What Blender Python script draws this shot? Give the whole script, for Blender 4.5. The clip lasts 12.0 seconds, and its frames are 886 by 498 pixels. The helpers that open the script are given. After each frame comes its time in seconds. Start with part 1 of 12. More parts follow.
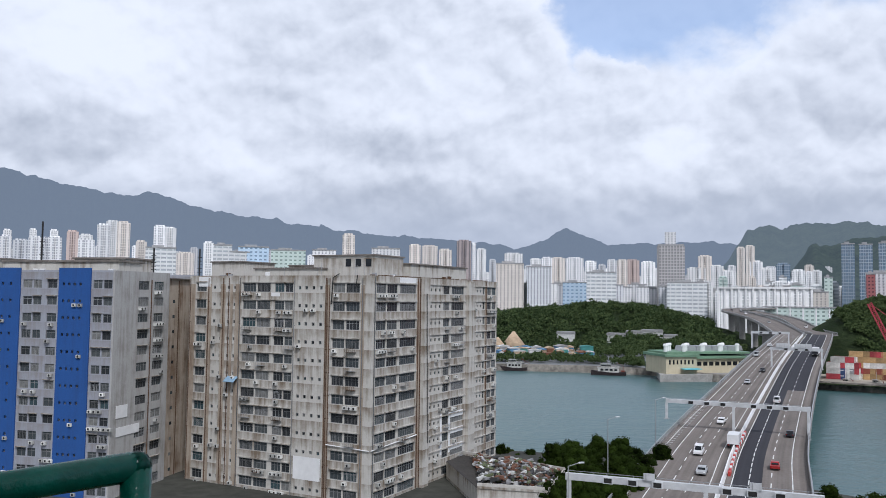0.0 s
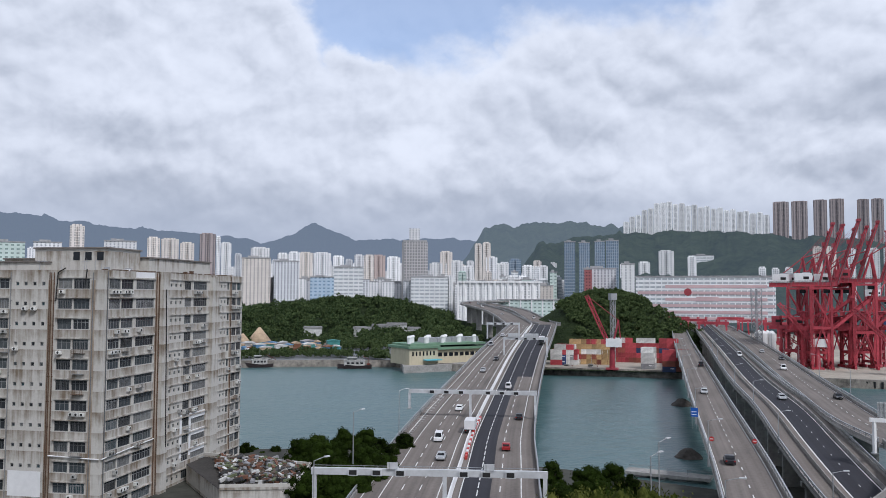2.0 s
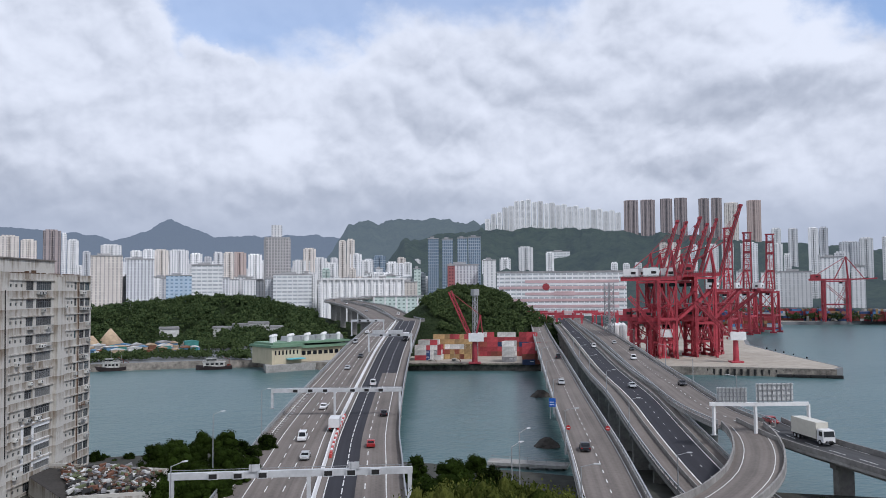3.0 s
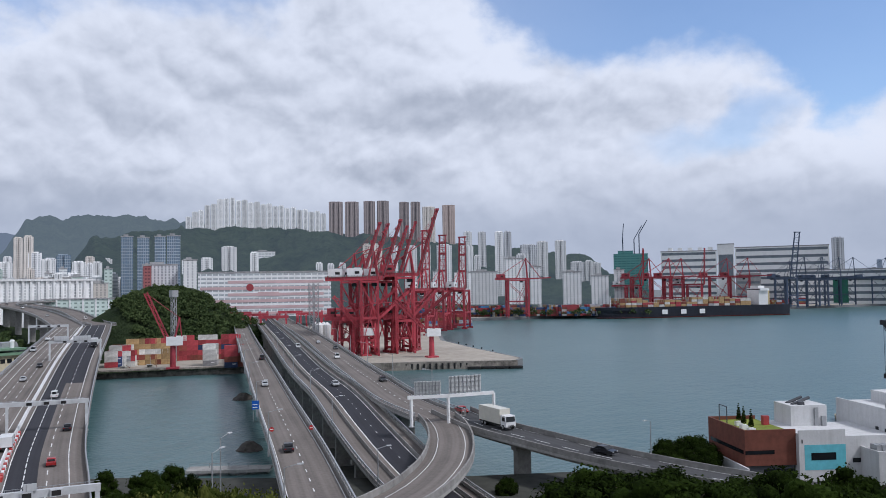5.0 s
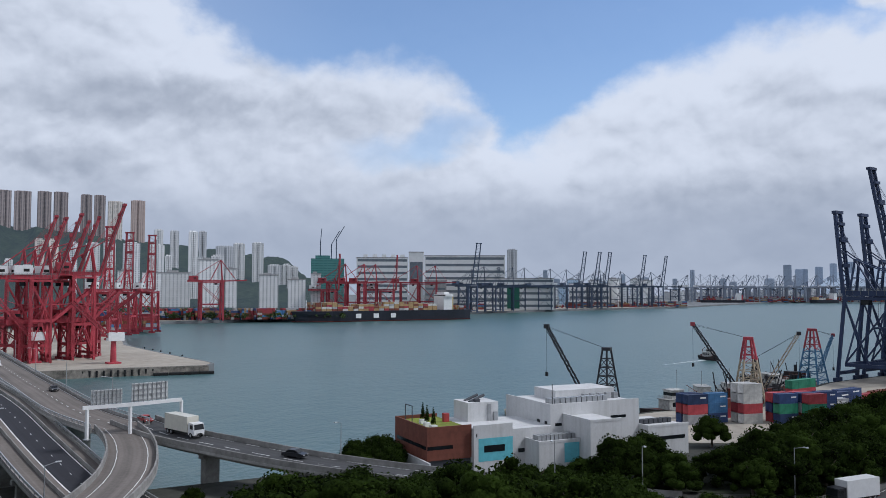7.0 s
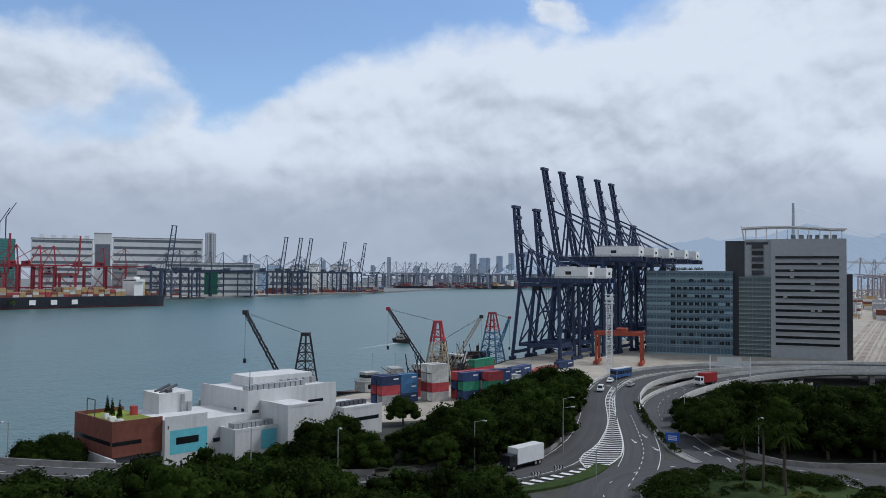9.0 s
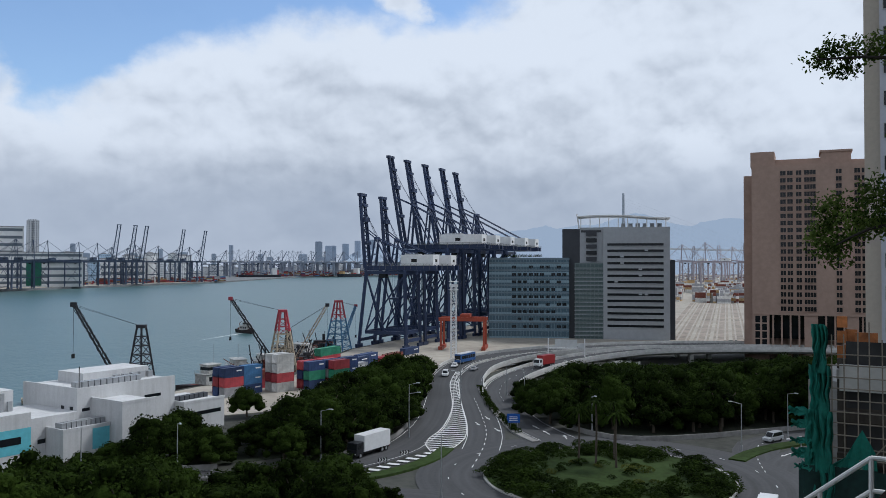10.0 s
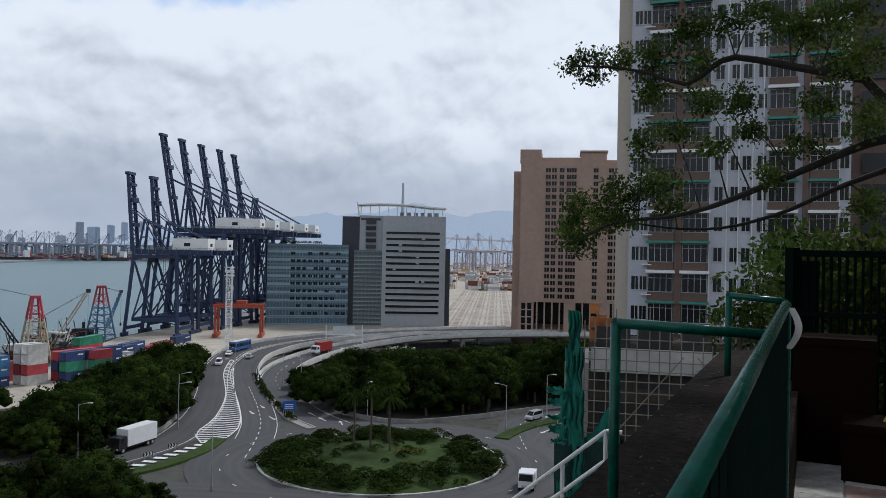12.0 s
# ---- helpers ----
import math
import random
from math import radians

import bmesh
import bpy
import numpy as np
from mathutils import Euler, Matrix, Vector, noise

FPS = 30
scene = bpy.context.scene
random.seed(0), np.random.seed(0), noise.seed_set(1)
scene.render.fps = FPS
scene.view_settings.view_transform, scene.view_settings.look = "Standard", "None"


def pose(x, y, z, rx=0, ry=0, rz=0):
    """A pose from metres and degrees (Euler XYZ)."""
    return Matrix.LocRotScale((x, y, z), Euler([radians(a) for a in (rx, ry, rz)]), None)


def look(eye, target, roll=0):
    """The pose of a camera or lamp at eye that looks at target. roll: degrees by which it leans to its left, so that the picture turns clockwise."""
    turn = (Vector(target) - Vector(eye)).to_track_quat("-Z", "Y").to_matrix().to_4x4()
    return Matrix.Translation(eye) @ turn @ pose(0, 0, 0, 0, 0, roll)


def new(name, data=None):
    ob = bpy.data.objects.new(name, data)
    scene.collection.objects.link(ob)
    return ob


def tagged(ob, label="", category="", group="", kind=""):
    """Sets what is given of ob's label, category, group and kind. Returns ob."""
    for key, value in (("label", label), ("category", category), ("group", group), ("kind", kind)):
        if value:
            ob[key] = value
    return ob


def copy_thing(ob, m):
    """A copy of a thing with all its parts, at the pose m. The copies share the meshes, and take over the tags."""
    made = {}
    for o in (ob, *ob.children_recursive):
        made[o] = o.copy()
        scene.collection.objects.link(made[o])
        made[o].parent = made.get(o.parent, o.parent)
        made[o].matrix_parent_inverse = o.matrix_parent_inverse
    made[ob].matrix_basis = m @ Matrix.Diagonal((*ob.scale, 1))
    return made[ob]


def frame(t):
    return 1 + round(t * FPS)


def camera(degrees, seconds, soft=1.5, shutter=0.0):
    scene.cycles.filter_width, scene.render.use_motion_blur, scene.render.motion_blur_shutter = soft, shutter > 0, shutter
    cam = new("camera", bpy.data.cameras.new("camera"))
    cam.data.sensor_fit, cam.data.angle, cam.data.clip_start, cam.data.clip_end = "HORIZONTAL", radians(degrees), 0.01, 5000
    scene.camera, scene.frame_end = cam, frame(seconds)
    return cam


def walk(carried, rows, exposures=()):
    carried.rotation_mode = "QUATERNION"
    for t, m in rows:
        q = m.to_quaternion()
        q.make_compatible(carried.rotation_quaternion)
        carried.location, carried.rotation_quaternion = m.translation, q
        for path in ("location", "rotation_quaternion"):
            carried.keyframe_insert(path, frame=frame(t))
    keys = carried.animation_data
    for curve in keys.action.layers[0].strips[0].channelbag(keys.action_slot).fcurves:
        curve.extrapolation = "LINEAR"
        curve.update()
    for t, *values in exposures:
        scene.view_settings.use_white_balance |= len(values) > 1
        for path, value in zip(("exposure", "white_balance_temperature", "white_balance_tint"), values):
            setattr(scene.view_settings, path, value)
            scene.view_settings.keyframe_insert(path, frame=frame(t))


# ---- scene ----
# camera and walk
cam = camera(57.03, 12.0, soft=0.8)
ROWS = [(0.0, -0.04, 3.35, -0.69), (0.5, -4.86, 3.37, -0.71), (1.0, -8.87, 2.97, -0.86), (1.5, -12.40, 2.90, -0.92),
        (2.0, -17.62, 3.13, -0.27), (2.5, -22.29, 2.86, 0.30), (2.7, -24.23, 2.90, 0.34), (4.3, -39.40, 2.47, 0.65),
        (4.5, -41.46, 2.57, 0.66), (5.0, -47.61, 2.68, 0.87), (5.5, -53.13, 2.54, 0.53), (6.0, -58.61, 2.71, 0.27),
        (6.5, -62.89, 2.75, 0.18), (7.0, -68.66, 2.80, -0.12), (7.2, -71.29, 2.80, -0.45), (8.8, -87.42, 2.04, -0.46),
        (9.0, -89.45, 1.91, -0.51), (9.5, -94.94, 1.20, -0.20), (10.0, -100.22, 1.11, -0.10), (10.5, -103.99, 1.22, -0.32),
        (11.0, -107.99, 0.91, -0.38), (11.5, -111.38, 0.50, -0.72), (12.0, -115.59, 0.35, -1.11)]
EYE = (0.0, 0.0, 40.0)
SLIDE = {11.0: 0.085, 11.5: 0.042, 12.0: 0.0}     # the hand drifts sideways at the end
walk(cam, [(t, pose(EYE[0] + 0.358 * SLIDE.get(t, 0.12), EYE[1] + 0.934 * SLIDE.get(t, 0.12), EYE[2], 90 + p, r, y)) for t, y, p, r in ROWS],
     [(0.0, -0.03, 5850, 13), (1.5, -0.12, 5850, 13), (2.5, -0.13, 5850, 14), (5.0, -0.2, 5800, 14), (7.0, -0.32, 5750, 12), (9.5, -0.28, 5750, 9), (12.0, -0.15, 5900, 10)])

# world: hazy blue sky behind broken cloud
SUN_AZ, SUN_EL = 162.0, 50.0          # clockwise from +y
world = bpy.data.worlds.new("sky")
scene.world = world
world.use_nodes = True
wt = world.node_tree
wt.nodes.clear()


def wmath(op, a, b=None, c=None, clamp=False):
    n = wt.nodes.new("ShaderNodeMath")
    n.operation, n.use_clamp = op, clamp
    for i, v in enumerate((a, b, c)):
        if v is None:
            continue
        if isinstance(v, (int, float)):
            n.inputs[i].default_value = v
        else:
            wt.links.new(v, n.inputs[i])
    return n.outputs[0]


def wsmooth(v, lo, hi):
    n = wt.nodes.new("ShaderNodeMapRange")
    n.interpolation_type = "SMOOTHSTEP"
    wt.links.new(v, n.inputs["Value"])
    n.inputs["From Min"].default_value, n.inputs["From Max"].default_value = lo, hi
    return n.outputs["Result"]


def wmix(f, a, b):
    n = wt.nodes.new("ShaderNodeMix")
    n.data_type = "RGBA"
    if isinstance(f, (int, float)):
        n.inputs["Factor"].default_value = f
    else:
        wt.links.new(f, n.inputs["Factor"])
    for sock, v in ((n.inputs[6], a), (n.inputs[7], b)):
        if isinstance(v, tuple):
            sock.default_value = (*v, 1)
        else:
            wt.links.new(v, sock)
    return n.outputs[2]


def wnoise(vec, scale, detail=8, rough=0.55, distortion=0.0):
    n = wt.nodes.new("ShaderNodeTexNoise")
    n.inputs["Scale"].default_value, n.inputs["Detail"].default_value = scale, detail
    n.inputs["Roughness"].default_value, n.inputs["Distortion"].default_value = rough, distortion
    wt.links.new(vec, n.inputs["Vector"])
    return n.outputs["Fac"]


sky = wt.nodes.new("ShaderNodeTexSky")
sky.sky_type, sky.sun_disc = "NISHITA", False
sky.sun_elevation, sky.sun_rotation = radians(SUN_EL), radians(SUN_AZ)
sky.dust_density, sky.air_density, sky.ozone_density = 0.3, 1.0, 2.0
tc = wt.nodes.new("ShaderNodeTexCoord")
sep = wt.nodes.new("ShaderNodeSeparateXYZ")
wt.links.new(tc.outputs["Generated"], sep.inputs[0])
azimuth = wmath("MULTIPLY", wmath("ARCTAN2", sep.outputs[0], sep.outputs[1]), 57.2958)
height = wmath("MULTIPLY", wmath("ARCSINE", sep.outputs[2]), 57.2958)
comb = wt.nodes.new("ShaderNodeCombineXYZ")
wt.links.new(wmath("MULTIPLY", azimuth, 0.1), comb.inputs[0])
wt.links.new(wmath("MULTIPLY", height, 0.125), comb.inputs[1])
flat = comb.outputs[0]
lifted = wt.nodes.new("ShaderNodeVectorMath")      # the same place a little nearer the light, for the modelling of the cloud
lifted.inputs[1].default_value = (0.05, 0.17, 0.0)
wt.links.new(flat, lifted.inputs[0])
big = wnoise(flat, 0.42, 5, 0.5)
fine = wnoise(flat, 1.0, 12, 0.60, 0.1)
relief = wmath("SUBTRACT", wnoise(flat, 0.85, 6, 0.5, 0.1), wnoise(lifted.outputs[0], 0.85, 6, 0.5, 0.1))


def billow(vec, scale):
    """Round heads with creases between them."""
    return wmath("ABSOLUTE", wmath("SUBTRACT", wmath("MULTIPLY", wnoise(vec, scale, 4, 0.5, 0.15), 2.0), 1.0))


near_by = wt.nodes.new("ShaderNodeVectorMath")
near_by.inputs[1].default_value = (0.03, 0.09, 0.0)
wt.links.new(flat, near_by.inputs[0])
heads = wmath("ADD", wmath("SUBTRACT", billow(flat, 1.5), billow(near_by.outputs[0], 1.5)), wmath("MULTIPLY", wmath("SUBTRACT", billow(flat, 3.6), billow(near_by.outputs[0], 3.6)), 0.36))
ragged = wmath("MULTIPLY", wmath("SUBTRACT", fine, 0.5), 2.6)

# the wind has drawn the shapes out of true
drift = wt.nodes.new("ShaderNodeTexNoise")
drift.inputs["Scale"].default_value, drift.inputs["Detail"].default_value, drift.inputs["Roughness"].default_value = 1.15, 7, 0.56
wt.links.new(flat, drift.inputs["Vector"])
drift_by = wt.nodes.new("ShaderNodeSeparateColor")
wt.links.new(drift.outputs["Color"], drift_by.inputs[0])
az_w = wmath("ADD", azimuth, wmath("MULTIPLY", wmath("SUBTRACT", drift_by.outputs[0], 0.5), 13.0))
el_w = wmath("ADD", height, wmath("MULTIPLY", wmath("SUBTRACT", drift_by.outputs[1], 0.5), 7.5))


def blob(az, el, wide, high, lean=0.0):
    """A soft drawn-out oval in the sky, 1 in its middle and 0 at its rim."""
    dx = wmath("DIVIDE", wmath("SUBTRACT", az_w, az), wide)
    dy = wmath("DIVIDE", wmath("SUBTRACT", wmath("SUBTRACT", el_w, el), wmath("MULTIPLY", wmath("SUBTRACT", az_w, az), lean)), high)
    r = wmath("SQRT", wmath("ADD", wmath("MULTIPLY", dx, dx), wmath("MULTIPLY", dy, dy)))
    return wmath("SUBTRACT", 1.0, r)


def biggest(values):
    out = values[0]
    for v in values[1:]:
        out = wmath("MAXIMUM", out, v)
    return out


# the upper rim of the cloud banks: azimuth and height in degrees; clear sky shows above it
RIM = ((-35, 34), (3, 26), (6.5, 20.0), (9.4, 16.8), (11.5, 15.6), (13.4, 16.4), (16.5, 16.5), (19.8, 15.6), (21.4, 17.1), (25.8, 18.0), (31, 17.7), (35.7, 19.0), (40, 21.5), (47, 21.0),
       (52, 17.8), (57, 15.6), (62, 14.6), (66, 14.2), (69.5, 13.2), (72.5, 11.0), (74.5, 9.0), (76.5, 9.6), (78, 11.0), (80.2, 12.8), (84, 14.2), (88, 15.4), (93, 16.2), (99, 17.0), (106, 17.8), (113, 19.0), (122, 21.5), (145, 30))
ramp = wt.nodes.new("ShaderNodeValToRGB")
els = ramp.color_ramp.elements
els[0].position, els[1].position = 0.0, 1.0
for (a, h) in RIM[1:-1]:
    els.new((a + 35) / 180.0)
for el, (a, h) in zip(els, RIM):
    el.color = (h / 40.0, h / 40.0, h / 40.0, 1)
wt.links.new(wmath("DIVIDE", wmath("ADD", az_w, 35.0), 180.0), ramp.inputs[0])
over = wmath("SUBTRACT", el_w, wmath("MULTIPLY", ramp.outputs[0], 40.0))
over = wmath("MINIMUM", over, wmath("SUBTRACT", 27.0, height))
wisps = biggest([blob(80.0, 19.3, 6.5, 2.0, 0.05), blob(95.8, 18.9, 2.6, 1.8), blob(12.5, 16.2, 2.6, 1.4, -0.2)])
over = wmath("SUBTRACT", over, wmath("MULTIPLY", wmath("MAXIMUM", wisps, 0.0), 5.0))
rim = wmath("ADD", wmath("ADD", over, wmath("MULTIPLY", ragged, 1.6)), wmath("MULTIPLY", wmath("SUBTRACT", 0.25, billow(flat, 2.6)), 1.5))
gap = wsmooth(rim, -0.8, 2.2)
gap = wmath("MAXIMUM", gap, wmath("MULTIPLY", wsmooth(biggest([blob(67.5, 10.8, 9.0, 2.0, 0.12), blob(75.5, 13.0, 4.5, 3.6)]), 0.0, 0.8), 0.66))
gap = wmath("MULTIPLY", gap, wmath("ADD", 0.66, wmath("MULTIPLY", wsmooth(azimuth, 35.0, 65.0), 0.28)))
# sunlit heads (+) and shaded undersides (-): azimuth, height, half width, half height, weight
TONES = ((-23, 17, 10, 5, 0.22), (-3, 13.5, 8, 3.5, 0.16), (16.5, 11, 4.5, 3, 0.32), (26, 14.5, 11, 6, -0.16), (53, 6.6, 5, 1.7, 0.22), (75.5, 9.3, 5, 1.7, 0.32), (69, 7.4, 7, 1.8, 0.2), (86, 14.4, 8, 3, 0.28),
         (98, 14.6, 8, 3, 0.24), (109, 15, 10, 4, 0.28), (118, 7.6, 4, 1.8, 0.42), (114, 10, 2.5, 3, 0.15), (126, 13, 12, 6, 0.18), (50, 16.8, 14, 3, 0.16), (-24, 9.8, 10, 3, -0.3), (-5, 10.4, 8, 2.0, -0.2), (-8, 6, 26, 2.6, -0.22), (22, 6, 16, 2.2, -0.2),
         (36, 12.4, 5, 1.5, -0.1), (47, 12.8, 13, 2.8, -0.2), (43, 8.0, 9, 1.5, -0.25), (88, 5.2, 12, 3, -0.3), (92, 3, 5, 2.2, -0.25), (107, 5.0, 7, 2.2, -0.25), (101, 10.5, 8, 3, -0.06), (60, 13, 7, 2.5, -0.08))
tone = None
for az, el, wide, high, weight in TONES:
    one = wmath("MULTIPLY", wsmooth(blob(az, el, wide, high), 0.0, 0.75), weight)
    tone = one if tone is None else wmath("ADD", tone, one)
lit = wmath("ADD", wmath("ADD", wmath("MULTIPLY", relief, 0.85), wmath("MULTIPLY", heads, 0.72)), wmath("MULTIPLY", wmath("SUBTRACT", big, 0.5), 0.75))
lit = wmath("ADD", wmath("ADD", lit, tone), wmath("ADD", wmath("MULTIPLY", ragged, 0.11), wmath("MULTIPLY", wsmooth(rim, -4.0, -0.3), 0.2)))
shade = wsmooth(lit, 0.40, -0.72)
cloud = wmix(shade, (0.925, 0.945, 0.97), (0.44, 0.475, 0.53))
low = wsmooth(height, 9.0, 3.0)
cloud = wmix(wmath("MULTIPLY", low, 0.78), cloud, (0.455, 0.50, 0.575))
cloud = wmix(wmath("MULTIPLY", wsmooth(height, 24.0, 65.0), 0.75), cloud, (0.34, 0.37, 0.42))     # unseen sky overhead greyed to cut the light from above
bright = wt.nodes.new("ShaderNodeBackground")
wt.links.new(cloud, bright.inputs["Color"])
bright.inputs["Strength"].default_value = 0.98
clear = wt.nodes.new("ShaderNodeBackground")
wt.links.new(sky.outputs[0], clear.inputs["Color"])
clear.inputs["Strength"].default_value = 0.162
both = wt.nodes.new("ShaderNodeMixShader")
wt.links.new(gap, both.inputs[0])
wt.links.new(bright.outputs[0], both.inputs[1])
wt.links.new(clear.outputs[0], both.inputs[2])
wout = wt.nodes.new("ShaderNodeOutputWorld")
wt.links.new(both.outputs[0], wout.inputs[0])

sun = new("sun", bpy.data.lights.new("sun", "SUN"))
sun.data.energy, sun.data.angle, sun.data.color = 2.7, radians(10), (1.0, 0.95, 0.88)
a, e = radians(SUN_AZ), radians(SUN_EL)
sun.matrix_world = look((0, 0, 0), (-math.sin(a) * math.cos(e), -math.cos(a) * math.cos(e), -math.sin(e)))


# ---- materials ----
def material(name, colour, rough=0.7, metal=0.0, vary=0.25, grain=1.0, stain=0.12, bump=0.2, dark=None, per_object=0.0, spec=0.4):
    """A worn surface: base colour varied at two scales (grain and stain sizes per metre) with a fine relief."""
    m = bpy.data.materials.new(name)
    m.use_nodes = True
    nt = m.node_tree
    b = nt.nodes["Principled BSDF"]
    b.inputs["Roughness"].default_value, b.inputs["Metallic"].default_value = rough, metal
    b.inputs["Specular IOR Level"].default_value = spec
    co = nt.nodes.new("ShaderNodeTexCoord")
    n1, n2 = nt.nodes.new("ShaderNodeTexNoise"), nt.nodes.new("ShaderNodeTexNoise")
    for n, s, d in ((n1, grain, 6), (n2, stain, 5)):
        nt.links.new(co.outputs["Object"], n.inputs["Vector"])
        n.inputs["Scale"].default_value, n.inputs["Detail"].default_value, n.inputs["Roughness"].default_value = s, d, 0.6
    add = nt.nodes.new("ShaderNodeMath")
    add.operation = "ADD"
    nt.links.new(n1.outputs["Fac"], add.inputs[0])
    nt.links.new(n2.outputs["Fac"], add.inputs[1])
    ramp = nt.nodes.new("ShaderNodeMapRange")
    ramp.inputs["From Min"].default_value, ramp.inputs["From Max"].default_value = 0.7, 1.3
    nt.links.new(add.outputs[0], ramp.inputs["Value"])
    mix = nt.nodes.new("ShaderNodeMix")
    mix.data_type = "RGBA"
    low_c = dark or tuple(c * (1 - vary) for c in colour)
    mix.inputs[6].default_value, mix.inputs[7].default_value = (*low_c, 1), (*[min(1, c * (1 + vary * 0.5)) for c in colour], 1)
    nt.links.new(ramp.outputs[0], mix.inputs["Factor"])
    out = mix.outputs[2]
    if per_object:
        oi = nt.nodes.new("ShaderNodeObjectInfo")
        hsv = nt.nodes.new("ShaderNodeHueSaturation")
        mr = nt.nodes.new("ShaderNodeMapRange")
        mr.inputs["To Min"].default_value, mr.inputs["To Max"].default_value = 1 - per_object, 1 + per_object
        nt.links.new(oi.outputs["Random"], mr.inputs["Value"])
        nt.links.new(mr.outputs[0], hsv.inputs["Value"])
        nt.links.new(out, hsv.inputs["Color"])
        out = hsv.outputs[0]
    nt.links.new(out, b.inputs["Base Color"])
    if bump:
        bp = nt.nodes.new("ShaderNodeBump")
        bp.inputs["Strength"].default_value, bp.inputs["Distance"].default_value = bump, 0.05
        nt.links.new(n1.outputs["Fac"], bp.inputs["Height"])
        nt.links.new(bp.outputs[0], b.inputs["Normal"])
    return m


# ---- mesh building ----
class Mesh:
    """Collects boxes, prisms, beams and tubes into one mesh."""

    def __init__(self):
        self.v, self.f = [], []

    def add(self, verts, faces):
        n = len(self.v)
        self.v += [tuple(p) for p in verts]
        self.f += [tuple(i + n for i in f) for f in faces]
        return self

    def box(self, x0, y0, z0, x1, y1, z1):
        return self.add([(x0, y0, z0), (x1, y0, z0), (x1, y1, z0), (x0, y1, z0), (x0, y0, z1), (x1, y0, z1), (x1, y1, z1), (x0, y1, z1)],
                        [(3, 2, 1, 0), (4, 5, 6, 7), (0, 1, 5, 4), (1, 2, 6, 5), (2, 3, 7, 6), (3, 0, 4, 7)])

    def prism(self, pts, z0, z1):
        n = len(pts)
        area = sum(pts[i][0] * pts[(i + 1) % n][1] - pts[(i + 1) % n][0] * pts[i][1] for i in range(n))
        if area < 0:
            pts = pts[::-1]
        return self.add([(*p[:2], z0) for p in pts] + [(*p[:2], z1) for p in pts],
                        [tuple(range(n))[::-1], tuple(range(n, 2 * n))] + [(i, (i + 1) % n, n + (i + 1) % n, n + i) for i in range(n)])

    def tube(self, p, q, r, n=8, r2=None):
        p, q = Vector(p), Vector(q)
        d = (q - p).normalized()
        u = d.orthogonal().normalized()
        w = d.cross(u)
        r2 = r if r2 is None else r2
        ring = [u * math.cos(2 * math.pi * i / n) + w * math.sin(2 * math.pi * i / n) for i in range(n)]
        return self.add([p + c * r for c in ring] + [q + c * r2 for c in ring],
                        [tuple(range(n))[::-1], tuple(range(n, 2 * n))] + [(i, (i + 1) % n, n + (i + 1) % n, n + i) for i in range(n)])

    def beam(self, p, q, w, h=None):
        """A square bar from p to q, w across and h high."""
        p, q = Vector(p), Vector(q)
        d = (q - p).normalized()
        side = d.cross(Vector((0, 0, 1)))
        side = side.normalized() if side.length > 1e-4 else Vector((1, 0, 0))
        up = side.cross(d)
        a, b = side * (w / 2), up * ((h or w) / 2)
        return self.add([p - a - b, p + a - b, p + a + b, p - a + b, q - a - b, q + a - b, q + a + b, q - a + b],
                        [(0, 1, 2, 3), (7, 6, 5, 4), (4, 5, 1, 0), (5, 6, 2, 1), (6, 7, 3, 2), (7, 4, 0, 3)])

    def sweep(self, path, section):
        """A closed section of (across, up) corners carried along the path; across is to the right of the way."""
        n, k = len(path), len(section)
        verts = []
        for i, p in enumerate(path):
            a, b = Vector(path[max(i - 1, 0)]), Vector(path[min(i + 1, n - 1)])
            d = (b - a)
            side = Vector((d.y, -d.x, 0)).normalized()
            verts += [Vector(p) + side * s + Vector((0, 0, u)) for s, u in section]
        faces = [tuple(range(k)), tuple(range((n - 1) * k, n * k))[::-1]]
        for i in range(n - 1):
            for j in range(k):
                faces.append((i * k + j, (i + 1) * k + j, (i + 1) * k + (j + 1) % k, i * k + (j + 1) % k))
        return self.add(verts, faces)


def mesh_data(name, m, mat, smooth=False):
    me = bpy.data.meshes.new(name)
    me.from_pydata(m.v, [], m.f)
    bm = bmesh.new()
    bm.from_mesh(me)
    if len(m.f) < 60000:
        bmesh.ops.recalc_face_normals(bm, faces=bm.faces)
    bm.to_mesh(me)
    bm.free()
    if smooth:
        for p in me.polygons:
            p.use_smooth = True
    for one in (mat if isinstance(mat, (list, tuple)) else [mat]):
        me.materials.append(one)
    return me


def joined_data(name, pieces, smooth=False):
    """One mesh out of several, each with its own material."""
    whole, mats, index = Mesh(), [], []
    for m, mat in pieces:
        if mat not in mats:
            mats.append(mat)
        index += [mats.index(mat)] * len(m.f)
        whole.add(m.v, m.f)
    me = mesh_data(name, whole, mats, smooth)
    me.polygons.foreach_set("material_index", index)
    return me


def part(name, m, mat, parent, label="", at=None, smooth=False):
    """One mesh object under a thing or a part; m is a Mesh or ready mesh data."""
    data = m if isinstance(m, bpy.types.Mesh) else mesh_data(name, m, mat, smooth)
    ob = new(name, data)
    ob.parent = parent
    if at is not None:
        ob.matrix_basis = at
    return tagged(ob, label)


def thing(name, at, label, category, group="", kind=""):
    ob = new(name)
    ob.matrix_world = at
    return tagged(ob, label, category, group, kind)


def solid(name, m, mat, label, category, group="", kind="", at=None, smooth=False):
    """A thing of one mesh."""
    ob = new(name, m if isinstance(m, bpy.types.Mesh) else mesh_data(name, m, mat, smooth))
    if at is not None:
        ob.matrix_world = at
    return tagged(ob, label, category, group, kind)


